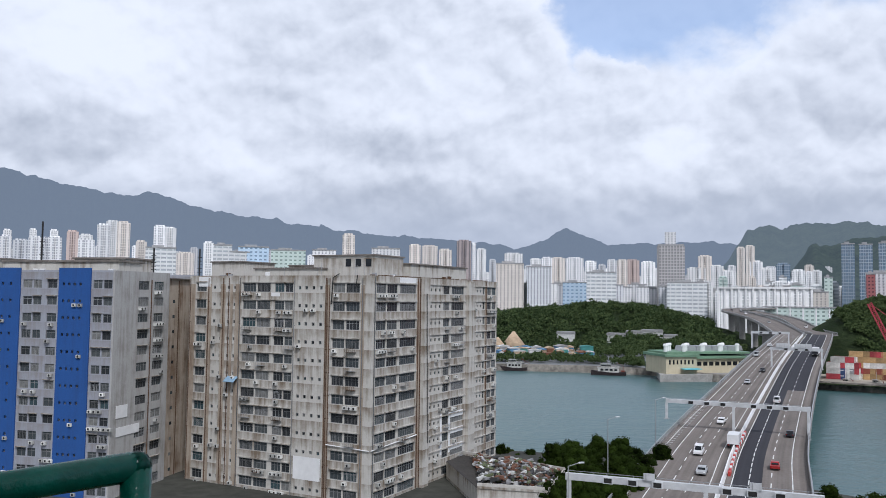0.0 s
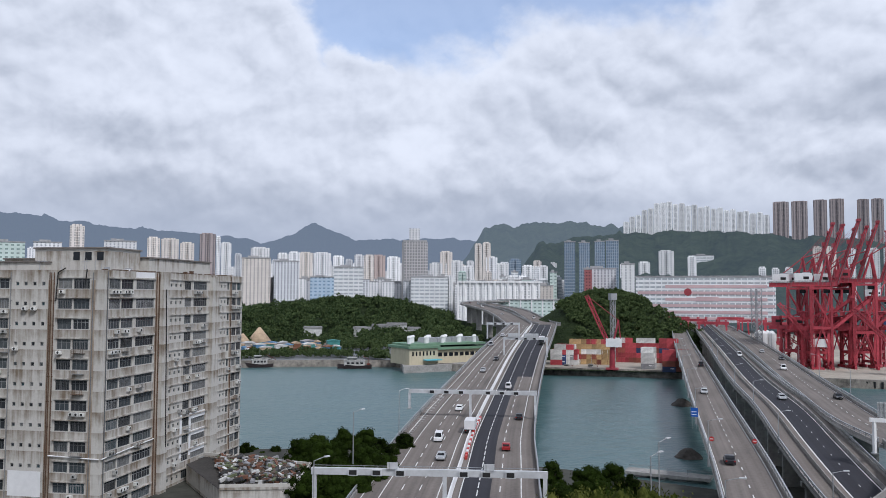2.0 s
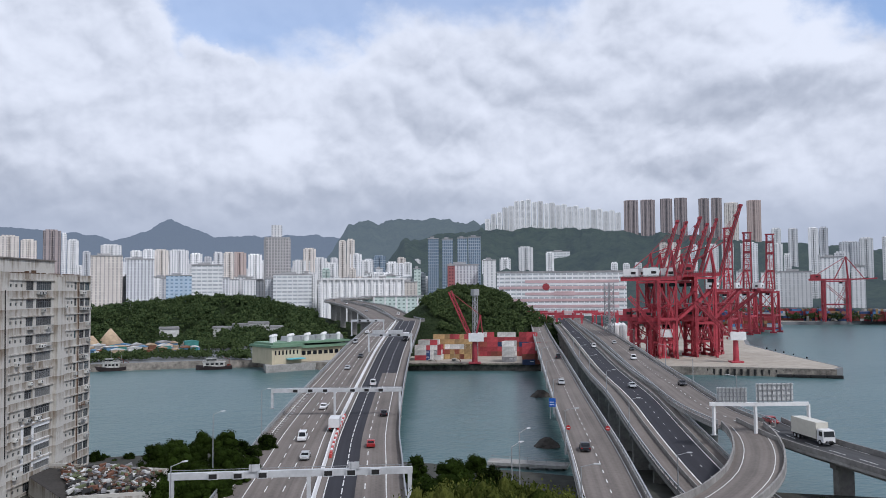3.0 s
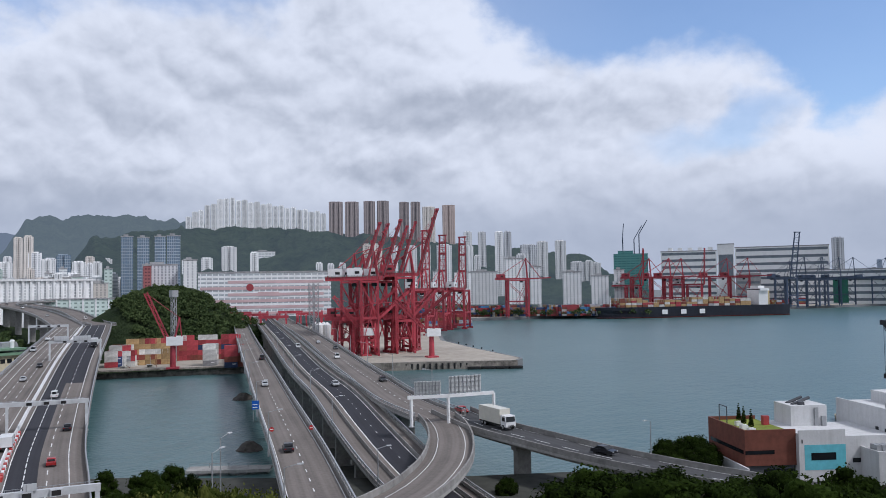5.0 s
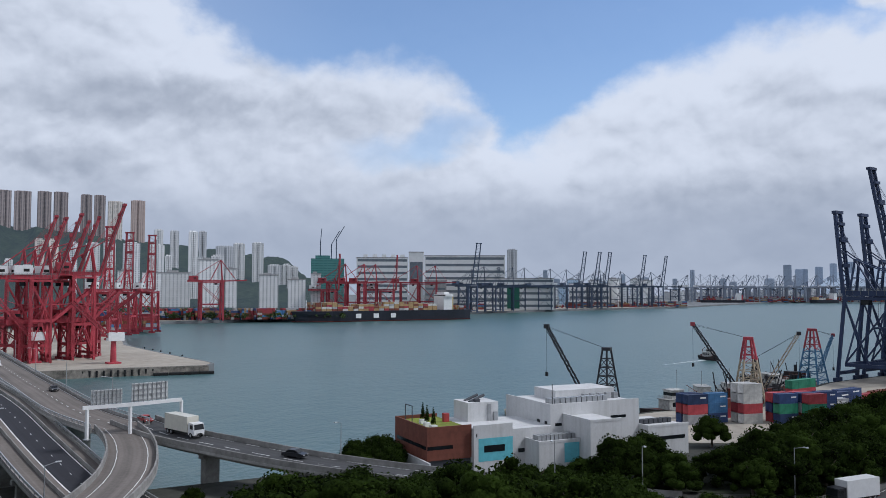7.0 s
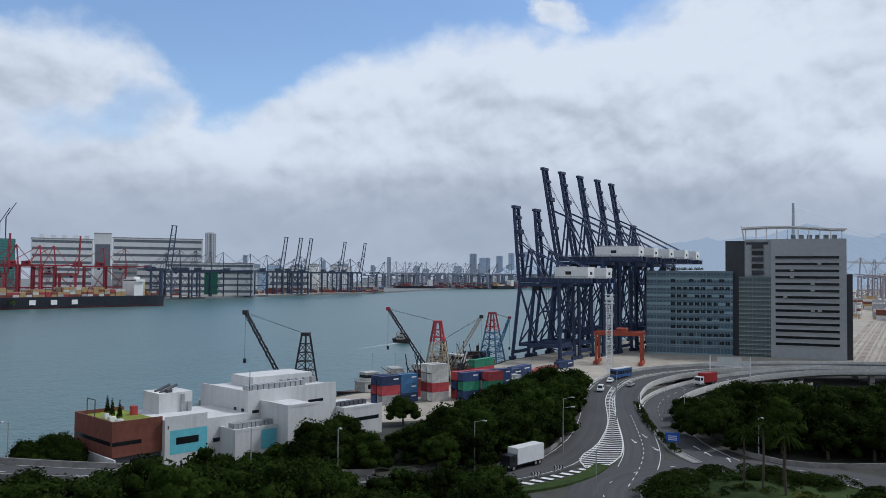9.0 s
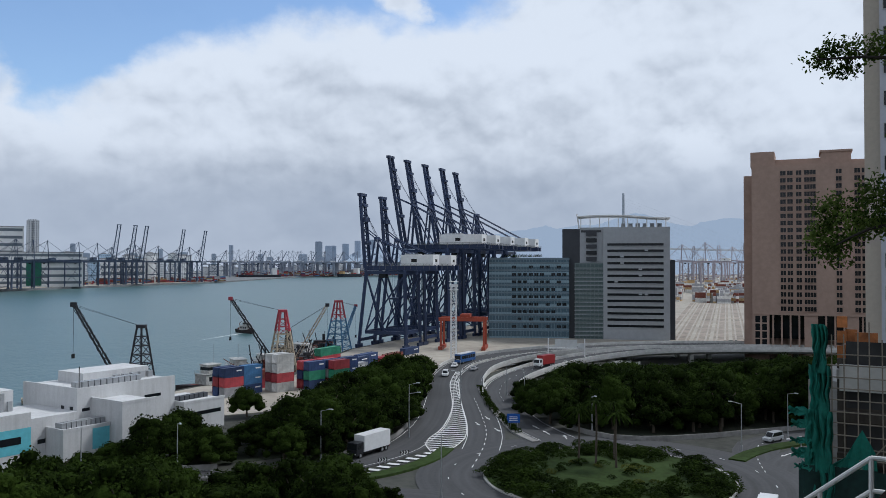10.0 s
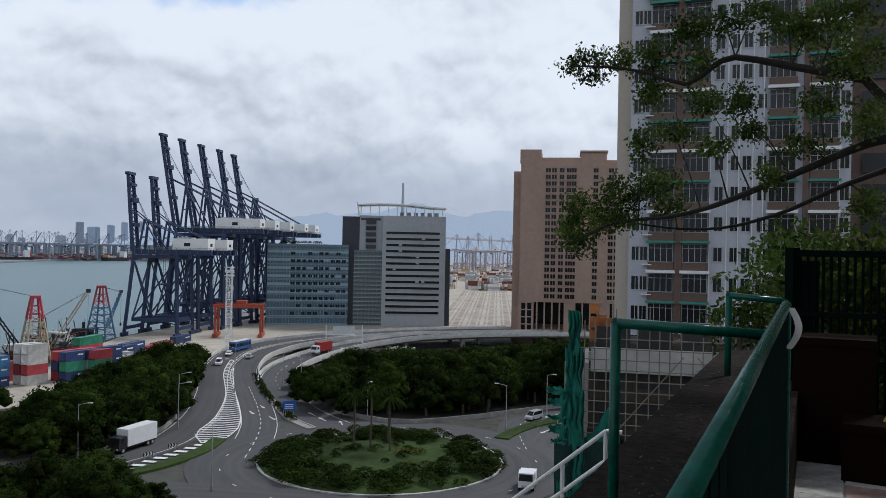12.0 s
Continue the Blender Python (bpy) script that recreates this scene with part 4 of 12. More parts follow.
def deck(name, points, half, label, road, pier_step=40.0, pier_from=20.0, pier_half=2.0, thick=1.6, ground=0.0, edges=(True, True), kind_word="bridge", rail=True, taper=None):
    """A road deck on a hollow girder with parapets, a road strip and wall piers."""
    path = spline(points)
    t = thing(name, Matrix.Identity(4), label, kind_word)
    k = half
    if taper:
        lo, hi = shifted(path, taper(-k)), shifted(path, k)
        m = Mesh()
        for i, (p, q) in enumerate(zip(lo, hi)):
            m.v += [tuple(p), tuple(p - Vector((0, 0, 0.45))), tuple(p.lerp(q, 0.2) - Vector((0, 0, thick))), tuple(p.lerp(q, 0.8) - Vector((0, 0, thick))), tuple(q - Vector((0, 0, 0.45))), tuple(q)]
            if i:
                m.f += [(6 * i - 6 + j, 6 * i + j, 6 * i + (j + 1) % 6, 6 * i - 6 + (j + 1) % 6) for j in range(6)]
        part("girder", m, CONCRETE, t)
        strip("carriageway", path, taper(-k + 0.2), k - 0.2, road, t)
    else:
        part("girder", Mesh().sweep(path, [(-k, 0), (-k, -0.45), (-k * 0.55, -0.7), (-k * 0.5, -thick), (k * 0.5, -thick), (k * 0.55, -0.7), (k, -0.45), (k, 0)]), CONCRETE, t)
        strip("carriageway", path, -k + 0.2, k - 0.2, road, t)
    if edges[0]:
        parapet(path, taper(-k + 0.2) if taper else -k + 0.2, t, rail=rail)
    if edges[1]:
        parapet(path, k - 0.2, t, rail=rail)
    s, total = pier_from, length(path)
    while s < total:
        p, d = along(path, s)
        side = Vector((d.y, -d.x, 0)).normalized()
        if p.z - thick > ground + 1.5:
            m = Mesh()
            a, c = side * pier_half, d * 0.7
            for z0, z1, f in ((ground - 2, p.z - thick - 0.8, 1.0), (p.z - thick - 0.8, p.z - thick + 0.02, 1.12 if pier_half > 5 else 1.35)):
                m.prism([tuple((p + u)[:2]) for u in ((-a * f - c), (a * f - c), (a * f + c), (-a * f + c))], z0, z1)
            part("pier", m, CONCRETE, t)
        s += pier_step
    return t, path


def squeeze(off):
    """The near carriageway of the first bridge narrows as it climbs; offsets left of the median shrink with it."""
    return lambda p: off * (1.0 - 0.06 - 0.21 * max(0.0, min(1.0, (p.y - 215) / 150))) if off < 0 else off


# first bridge: wide twin road over the channel
north, n_path = deck("road_bridge", [(30, 100, 6.2), (40, 126, 6.5), (51.4, 153, 6.8), (62.4, 179, 7.2), (78.2, 213, 8.3), (99.2, 256.5, 10.6), (128, 314, 14.8), (154, 364, 18.2), (180.5, 416, 20.4), (205, 466, 21.2)],
                     16.0, "wide concrete road bridge with seven lanes over the channel", OLD_ROAD, 45, 60, 9.0, 2.0, taper=squeeze)
strip("new_surface", n_path, 2.3, 7.5, NEW_ROAD, north, 0.03, "freshly laid black asphalt")
wide_from = [p for p in n_path if p.y > 262]
strip("new_surface", wide_from, 7.5, 12.5, NEW_ROAD, north, 0.034, "freshly laid black asphalt")
for off in (-14.4, -11.3, -1.2, 2.45, 12.7):
    marks(n_path, squeeze(off), north, w=0.2, lift=0.05)
for off in (-8.05, -4.8, 5.3, 9.1):
    marks(n_path, squeeze(off), north, 4.0, 5.0 if off != 5.3 else 1.5, w=0.2, lift=0.05)
part("median_barrier", Mesh().sweep(shifted(n_path, 0.9), [(-0.35, 0), (0.35, 0), (0.12, 1.0), (-0.12, 1.0)]), WHITE_PAINT, north)
for i in range(26):
    p, d = along(n_path, 78 + i * 2.6)
    side = Vector((d.y, -d.x, 0)).normalized()
    a, c = p + side * -14.2 + Vector((0, 0, 0.05)), p + side * (-12.6 + i * 0.02) + d * 2.0 + Vector((0, 0, 0.05))
    part("hatch_mark", Mesh().add([a, a + d * 0.35, c + d * 0.35, c], [(0, 1, 2, 3)]), LINE, north)
# red and white barrels in a row beside the median
for i in range(20):
    p, d = along(shifted(n_path, 1.7), 62 + i * 2.4)
    b_t = thing("traffic_barrier", pose(*p, 0, 0, math.degrees(math.atan2(d.y, d.x))), "red and white plastic traffic barrier on the bridge", "barrier", group="barriers along the median")
    part("block", Mesh().prism([(-0.8, -0.25), (0.8, -0.25), (0.8, 0.25), (-0.8, 0.25)], 0.01, 0.8), material("barrier_red", (0.5, 0.06, 0.05), 0.5) if i == 0 else bpy.data.materials["barrier_red"] if i % 2 else WHITE_PAINT, b_t)

# its far end winds inland
_, far_left = deck("viaduct", [(192, 452, 21.0), (212, 519, 23.5), (233, 596, 26.0), (243, 661, 28.9), (249, 703, 30.0), (272, 765, 31.0), (303, 808, 31.9), (335, 828, 32.1), (371, 842, 32.1), (430, 852, 32.4)], 8.0,
                   "curved concrete viaduct climbing inland", OLD_ROAD, 42, 50, 2.2, 1.8, 3.4, kind_word="viaduct")
_, far_right = deck("viaduct", [(216, 462, 21.1), (222, 490, 21.6), (238, 541, 23.4), (265, 620, 25.0), (282, 680, 26.4), (287, 735, 28.2), (292, 780, 30.0)], 7.0,
                    "concrete viaduct leading inland", OLD_ROAD, 42, 30, 2.2, 1.8, 3.4, kind_word="viaduct")

# second crossing: three parallel decks
west, w_path = deck("road_bridge", [(50.0, 56.0, 9.6), (66.0, 80.0, 10.0), (80.8, 102.7, 10.5), (92.5, 121.0, 11.0), (106.9, 144.1, 11.5), (130.3, 181.4, 12.0), (167.5, 240.4, 13.0), (246.0, 364.3, 14.2), (344.0, 517.6, 15.8), (419.1, 640.5, 16.5)],
                    4.85, "narrow two-lane concrete road bridge", OLD_ROAD, 30, 30, 1.6, 1.6)
marks(w_path, 0, west, 2.0, 4.0, w=0.18)
for off in (-4.0, 4.0):
    marks(w_path, off, west)
mid, m_path = deck("road_bridge", [(85.1, 65.5, 4.9), (95.3, 85.4, 5.2), (104.4, 103.3, 6.2), (112.1, 118.1, 8.0), (123.1, 137.3, 10.0), (142.5, 168.7, 12.0), (177.2, 225.6, 13.0), (256.1, 346.6, 14.2), (336.1, 470.5, 15.4), (421.6, 602.2, 16.5)],
                   7.3, "concrete road bridge with dark asphalt lanes", NEW_ROAD, 21, 60, 6.2, 1.5)
strip("shoulder", m_path, -7.1, -1.9, OLD_ROAD, mid, 0.03, "pale concrete shoulder")
strip("shoulder", m_path, 4.4, 7.1, OLD_ROAD, mid, 0.03, "pale concrete shoulder")
part("guard_rail", Mesh().sweep(shifted(m_path, 4.6), [(-0.12, 0), (0.12, 0), (0.1, 0.8), (-0.1, 0.8)]), PARAPET, mid)
part("guard_rail", Mesh().sweep(shifted(m_path, -3.4), [(-0.12, 0), (0.12, 0), (0.1, 0.8), (-0.1, 0.8)]), PARAPET, mid)
for off in (-1.75, 4.1):
    marks(m_path, off, mid, w=0.26, lift=0.06)
marks(m_path, 1.2, mid, 1.0, 5.0, w=0.14, lift=0.06)
east, e_path = deck("road_bridge", [(131.0, 121.0, 11.9), (139.0, 138.0, 12.0), (149.0, 155.0, 12.1), (167.0, 183.0, 12.6), (185.7, 212.2, 13.0), (264.8, 331.5, 14.2), (341.8, 452.4, 15.2), (424.9, 584.6, 16.4)],
                    6.2, "two-lane concrete road bridge with worn lanes", OLD_ROAD, 30, 24, 2.4, 1.6)
marks(e_path, 0.6, east, 2.0, 4.0, w=0.18)
for off in (-5.2, 5.2):
    marks(e_path, off, east)
loop_road, l_path = deck("slip_road", [(131, 122, 11.9), (124.5, 113.5, 11.7), (116.5, 105, 11.5), (109, 98.3, 11.5), (100.5, 91.5, 11.5), (91, 85.5, 11.5), (82, 81.0, 11.5), (70, 77.5, 11.4), (58, 75.5, 11.2)],
                         4.3, "curved single-lane concrete slip road", OLD_ROAD, 24, 14, 1.2, 1.6, 4.5, kind_word="slip road", rail=False)
marks(l_path, 2.4, loop_road)
marks(l_path, -2.6, loop_road)
ramp, r_path = deck("slip_road", [(138, 124, 11.9), (129.5, 107, 11.5), (125.5, 92, 11.2), (123.5, 80, 10.7), (123.2, 69, 10.1), (125, 57, 9.2), (129, 44, 8.0), (134, 32, 6.6), (138, 22, 5.4), (141, 12, 4.8)],
                    4.9, "concrete slip road falling to the shore", GREY_ROAD, 34, 31, 1.6, 1.6, 4.5, kind_word="slip road", rail=False)
marks(r_path, 0.2, ramp, 4.0, 3.0, w=0.18)
for off in (-4.1, 4.1):
    marks(r_path, off, ramp)

# ---- roads on the near shore ----
KERB = material("kerb_stone", (0.45, 0.44, 0.42), 0.9, grain=1, vary=0.3)
ground_road = thing("road", Matrix.Identity(4), "grey asphalt roads meeting at the roundabout", "road", kind="structure")
C_X, C_Y, C_R = 130.0, -51.3, 20.8
ring = [Vector((C_X + 26.3 * math.cos(2 * math.pi * i / 72), C_Y + 26.3 * math.sin(2 * math.pi * i / 72), 4.62)) for i in range(73)]
strip("carriageway", ring, 5.8, -6.6, GREY_ROAD, ground_road, 0.0)
left_road = spline([(112, 70, 4.6), (124, 46, 4.6), (131, 26, 4.6), (139, 6, 4.6), (147, -10, 4.6), (158, -20.5, 4.6), (178, -29, 4.6), (203, -35.5, 4.62), (240, -43, 4.7), (262, -49, 5.0), (281, -57.5, 5.8), (291.5, -72, 7.0), (294, -92, 8.4), (294, -112, 9.2), (295, -139, 9.4), (290, -170, 9.4), (276, -215, 9.4), (250, -270, 9.4)])
mid_road = spline([(140, -30, 4.6), (152, -34.5, 4.6), (165, -38.5, 4.6), (180, -41.5, 4.6), (203, -45, 4.62), (229, -48.8, 4.7), (250, -54.0, 5.0), (268, -62, 5.8), (281, -76, 7.0), (286.5, -93, 8.3), (288.5, -112, 9.1), (289, -136, 9.4), (284, -168, 9.4), (270, -212, 9.4), (245, -265, 9.4)])
right_road = spline([(146, -55, 4.6), (160, -52.5, 4.6), (176, -50.6, 4.6), (200, -52.4, 4.62), (222, -56, 4.8), (240, -63.5, 5.4), (255, -76, 6.4), (266, -91, 7.6), (274, -110, 8.7), (278.5, -130, 9.3), (277, -165, 9.4), (264, -208, 9.4), (240, -258, 9.4)])
side_road = spline([(128, -79, 4.6), (138, -83.5, 4.6), (148, -90, 4.6), (153, -101, 4.6), (156, -120, 4.6), (158, -150, 4.6)])
side_road_2 = spline([(114, -73, 4.6), (122, -79, 4.6), (133, -87, 4.6), (141, -98, 4.6), (145, -116, 4.6), (147, -150, 4.6)])
south_road = spline([(112, -35, 4.6), (120, -24, 4.6), (126, -12, 4.6), (124, 2, 4.6), (116, 20, 4.6)])
for path, half, lift in ((left_road, 4.4, 0.0), (mid_road, 4.2, 0.004), (right_road, 4.6, 0.008), (side_road, 4.2, 0.012), (side_road_2, 4.0, 0.016), (south_road, 4.4, 0.027)):
    strip("carriageway", path, -half, half, GREY_ROAD, ground_road, lift)
for i in range(0, 70, 2):
    a0 = 2 * math.pi * i / 70
    p = [Vector((C_X + 26.6 * math.cos(a0 + k * 0.022), C_Y + 26.6 * math.sin(a0 + k * 0.022), 4.66)) for k in (-1, 1)]
    if i % 4 == 0:
        part("lane_marking", Mesh().beam(p[0], p[1], 0.16, 0.01), LINE, ground_road)
marks(mid_road, 0.3, ground_road, 2.0, 2.5, w=0.18, s1=75, lift=0.05)
for path, offs in ((left_road, (-3.7, 3.6)), (mid_road, (-3.6, 3.6)), (right_road, (-4.0, 3.9))):
    for off in offs:
        marks(path, off, ground_road, s0=14, lift=0.05)
marks(right_road, 0.0, ground_road, 2.0, 4.0, w=0.15, s0=60, lift=0.05)
marks(side_road, 0.0, ground_road, 1.2, 1.8, w=0.15, lift=0.05)
# hatched island between the two west lanes: bold chevrons in a white border
w_line = spline([(153, -25.2, 4.68), (161, -25.2, 4.68), (169, -28.9, 4.68), (177, -32.1, 4.68), (201, -38.6, 4.70), (238, -45.0, 4.80), (262, -51.5, 5.12)])
e_line = spline([(152.6, -28.4, 4.68), (157, -30.9, 4.68), (163, -33.8, 4.68), (176, -37.0, 4.68), (201, -41.0, 4.70), (238, -47.6, 4.80), (264, -54.0, 5.12)])
wl, el_ = length(w_line), length(e_line)
chev = Mesh()
n_ch = 46
for i in range(n_ch):
    f = ((i + 0.3) / n_ch) ** 1.15
    p, d = along(w_line, wl * f)
    q, _ = along(e_line, el_ * f)
    tip = (p + q) / 2 - d * 0.9
    wide = d * 0.75
    chev.add([p, p + wide, tip + wide, tip], [(0, 1, 2, 3)])
    chev.add([tip, tip + wide, q + wide, q], [(0, 1, 2, 3)])
part("chevron_marking", chev, LINE, ground_road)
marks(w_line, 0, ground_road, w=0.25)
marks(e_line, 0, ground_road, w=0.25)
zebra = Mesh()
for i in range(9):
    a = Vector((153.5 - i * 1.75, -25.4 + i * 1.92, 4.69))
    zebra.add([a, a + Vector((0.9, -0.7, 0)), a + Vector((-0.4, -2.6, 0)), a + Vector((-1.3, -1.9, 0))], [(0, 1, 2, 3)])
part("edge_marking", zebra, LINE, ground_road)


def arrow(x, y, turn, parent):
    """A painted lane arrow."""
    m = Mesh().add([(-0.12, -2, 0), (0.12, -2, 0), (0.12, 0.6, 0), (0.5, 0.6, 0), (0, 2, 0), (-0.5, 0.6, 0), (-0.12, 0.6, 0)], [(0, 1, 2, 3, 4, 5, 6)])
    part("lane_arrow", m, LINE, parent, at=pose(x, y, 4.69, 0, 0, turn))


for x, y, turn in ((184, -43.5, 92), (178, -39.8, 92), (170.5, -42.5, 95), (166, -52, -85), (172, -51.5, -85), (161, -54.5, -100), (147, -92, 30), (139, -90, 30)):
    arrow(x, y, turn, ground_road)

# flyover structure under the three lanes
fly = thing("flyover", Matrix.Identity(4), "curved concrete flyover with three carriageways", "flyover")
for path, half in ((left_road, 4.9), (mid_road, 4.4), (right_road, 4.9)):
    up = [p for p in path if p.x > 228 or p.y < -80]
    part("girder", Mesh().sweep(up, [(-half, -0.03), (-half, -0.8), (-half * 0.5, -1.7), (half * 0.5, -1.7), (half, -0.8), (half, -0.03)]), PALE_CONCRETE, fly)
    for k in range(6, len(up), 5):
        p = up[k]
        if p.z > 7:
            part("pier", Mesh().prism([(p.x - 0.8, p.y - 0.8), (p.x + 0.8, p.y - 0.8), (p.x + 0.8, p.y + 0.8), (p.x - 0.8, p.y + 0.8)], 4.0, p.z - 1.6), PALE_CONCRETE, fly)
# paler copy of the parapet concrete, sun on the flyover put in
SUNLIT_PARAPET = material("sunlit_parapet_concrete", (0.58, 0.57, 0.54), 0.85, grain=0.9, stain=0.15, vary=0.3)
parapet([p for p in left_road if p.x > 225 or p.y < -80], -4.6, fly, rail=False, mat=SUNLIT_PARAPET)
parapet([p for p in mid_road if p.x > 222 or p.y < -80], 4.2, fly, rail=False, mat=SUNLIT_PARAPET, high=0.85)
parapet([p for p in right_road if p.x > 214 or p.y < -80], 4.7, fly, rail=False, mat=SUNLIT_PARAPET)
parapet([p for p in right_road if p.x > 214 or p.y < -80], -4.7, fly, rail=False, mat=SUNLIT_PARAPET)
under = spline([(225, -78, 4.7), (240, -86, 4.9), (252, -98, 5.6), (262, -112, 6.6)])
part("girder", Mesh().sweep(under, [(-3.6, -0.02), (-3.6, -1), (3.6, -1), (3.6, -0.02)]), PALE_CONCRETE, fly)
strip("carriageway", under, -3.4, 3.4, NEW_ROAD, fly, 0.01)
for off in (-3.5, 0.0, 3.5):
    parapet(under, off, fly, rail=False, mat=SUNLIT_PARAPET)

# planted median with a kerb between the middle and right roads
median = spline([(157.5, -47.2, 4.6), (168, -45.8, 4.6), (185, -46.8, 4.6), (205, -48.8, 4.62), (226, -51.6, 4.7)])
solid("median_island", Mesh().sweep(median, [(-0.85, -0.1), (0.85, -0.1), (0.8, 0.24), (-0.8, 0.24)]), PARAPET, "narrow concrete traffic island between the roads", "island", kind="structure")
isl = thing("roundabout_island", pose(C_X, C_Y, 4.5), "round planted traffic island with a stone kerb", "island", kind="structure")
part("kerb", Mesh().tube((0, 0, 0), (0, 0, 0.3), C_R, 64), KERB, isl)
dome, rings_n = Mesh(), 10
for j in range(rings_n):
    for i in range(48):
        r = (C_R - 0.4) * (1 - j / rings_n)
        dome.v.append((r * math.cos(2 * math.pi * i / 48), r * math.sin(2 * math.pi * i / 48), 0.31 + 0.9 * (1 - (1 - j / rings_n) ** 2) + 0.15 * noise.noise((i * 0.3, j * 0.7, 0))))
for j in range(rings_n - 1):
    for i in range(48):
        dome.f.append((j * 48 + i, j * 48 + (i + 1) % 48, (j + 1) * 48 + (i + 1) % 48, (j + 1) * 48 + i))
dome.f.append(tuple((rings_n - 1) * 48 + i for i in range(48)))
part("lawn", dome, GRASS, isl, smooth=True)
verge = spline([(155.0, -28.6, 4.6), (149, -25.6, 4.6), (143.5, -21.4, 4.6), (138.5, -15.5, 4.6), (135, -9, 4.6)])
solid("grass_verge", Mesh().sweep(verge, [(-1.5, -0.1), (1.5, -0.1), (1.4, 0.3), (-1.4, 0.3)]), GRASS, "grass verge beside the slip road", "verge", kind="structure")
verge2 = spline([(136.5, -78.6, 4.6), (141, -84, 4.6), (146, -93, 4.6), (149, -104, 4.6)])
solid("grass_verge", Mesh().sweep(verge2, [(-1.6, -0.1), (1.6, -0.1), (1.5, 0.28), (-1.5, 0.28)]), GRASS, "grass verge between two side roads", "verge", kind="structure")
wall_line = spline([(152, -8, 4.6), (160, -15.5, 4.6), (168, -20.5, 4.6), (178, -24, 4.6)])
solid("roadside_wall", Mesh().sweep(wall_line, [(-0.2, -0.2), (0.2, -0.2), (0.15, 0.8), (-0.15, 0.8)]), PARAPET, "low concrete roadside wall under the trees", "wall", kind="structure")
wall_line = spline([(170, -58, 4.6), (158, -63.5, 4.6), (155, -75, 4.6), (157.5, -92, 4.6), (161, -110, 4.6)])
solid("roadside_wall", Mesh().sweep(wall_line, [(-0.2, -0.2), (0.2, -0.2), (0.15, 0.9), (-0.15, 0.9)]), PARAPET, "low concrete wall at the edge of the wood", "wall", kind="structure")
# ---- factory blocks on the near shore ----
def streaked(name, colour, stain, amount=0.5, storey=0.0, first=0.0):
    """Old painted concrete with long run-down stains and blotches."""
    m = bpy.data.materials.new(name)
    m.use_nodes = True
    nt = m.node_tree
    b = nt.nodes["Principled BSDF"]
    b.inputs["Roughness"].default_value = 0.9
    b.inputs["Specular IOR Level"].default_value = 0.2
    co = nt.nodes.new("ShaderNodeTexCoord")
    mp = nt.nodes.new("ShaderNodeMapping")
    mp.inputs["Scale"].default_value = (1.1, 1.1, 0.07)
    link(nt, co.outputs["Object"], mp.inputs["Vector"])
    n1, n2, n3 = (nt.nodes.new("ShaderNodeTexNoise") for _ in range(3))
    for n, v, s, d in ((n1, mp.outputs[0], 1.0, 6), (n2, co.outputs["Object"], 0.22, 6), (n3, co.outputs["Object"], 3.0, 6)):
        link(nt, v, n.inputs["Vector"])
        n.inputs["Scale"].default_value, n.inputs["Detail"].default_value, n.inputs["Roughness"].default_value = s, d, 0.65
    f = nmath(nt, "ADD", nmath(nt, "MULTIPLY", n1.outputs["Fac"], 0.55), nmath(nt, "MULTIPLY", n2.outputs["Fac"], 0.45))
    mr = nt.nodes.new("ShaderNodeMapRange")
    mr.inputs["From Min"].default_value, mr.inputs["From Max"].default_value = 0.46, 0.66
    if storey:                             # dirt that has run down from each row of sills
        sz = nt.nodes.new("ShaderNodeSeparateXYZ")
        link(nt, co.outputs["Object"], sz.inputs[0])
        up = nmath(nt, "FRACT", nmath(nt, "DIVIDE", nmath(nt, "SUBTRACT", sz.outputs[2], first), storey))
        f = nmath(nt, "ADD", f, nmath(nt, "MULTIPLY", nmath(nt, "SUBTRACT", up, 0.5), 0.16))
    link(nt, f, mr.inputs["Value"])
    base = nmix(nt, n3.outputs["Fac"], tuple(c * 0.8 for c in colour), tuple(min(1, c * 1.12) for c in colour))
    out = nmix(nt, nmath(nt, "MULTIPLY", mr.outputs[0], amount), base, stain)
    link(nt, out, b.inputs["Base Color"])
    bp = nt.nodes.new("ShaderNodeBump")
    bp.inputs["Strength"].default_value, bp.inputs["Distance"].default_value = 0.4, 0.03
    link(nt, n3.outputs["Fac"], bp.inputs["Height"])
    link(nt, bp.outputs[0], b.inputs["Normal"])
    return m


OLD_WALL = streaked("stained_grey_wall", (0.55, 0.53, 0.485), (0.17, 0.13, 0.088), 0.95, 3.22, 35.9)
PAINTED = streaked("pale_blue_grey_wall", (0.33, 0.345, 0.385), (0.20, 0.17, 0.15), 0.6, 2.97, 36.1)
COBALT = streaked("cobalt_paint", (0.03, 0.095, 0.30), (0.03, 0.06, 0.16), 0.4)
RUSTY = streaked("rust_run_wall", (0.42, 0.36, 0.29), (0.13, 0.07, 0.035), 0.95)
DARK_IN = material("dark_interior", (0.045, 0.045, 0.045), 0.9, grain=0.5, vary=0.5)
PIPE = material("rusty_pipe", (0.12, 0.07, 0.042), 0.8, grain=3, vary=0.5)
FRAME = material("window_frame_paint", (0.23, 0.235, 0.235), 0.6, grain=3, vary=0.4, per_object=0.5)
ROOF_FELT = material("roof_felt", (0.20, 0.18, 0.16), 0.95, grain=0.6, stain=0.1, vary=0.5)

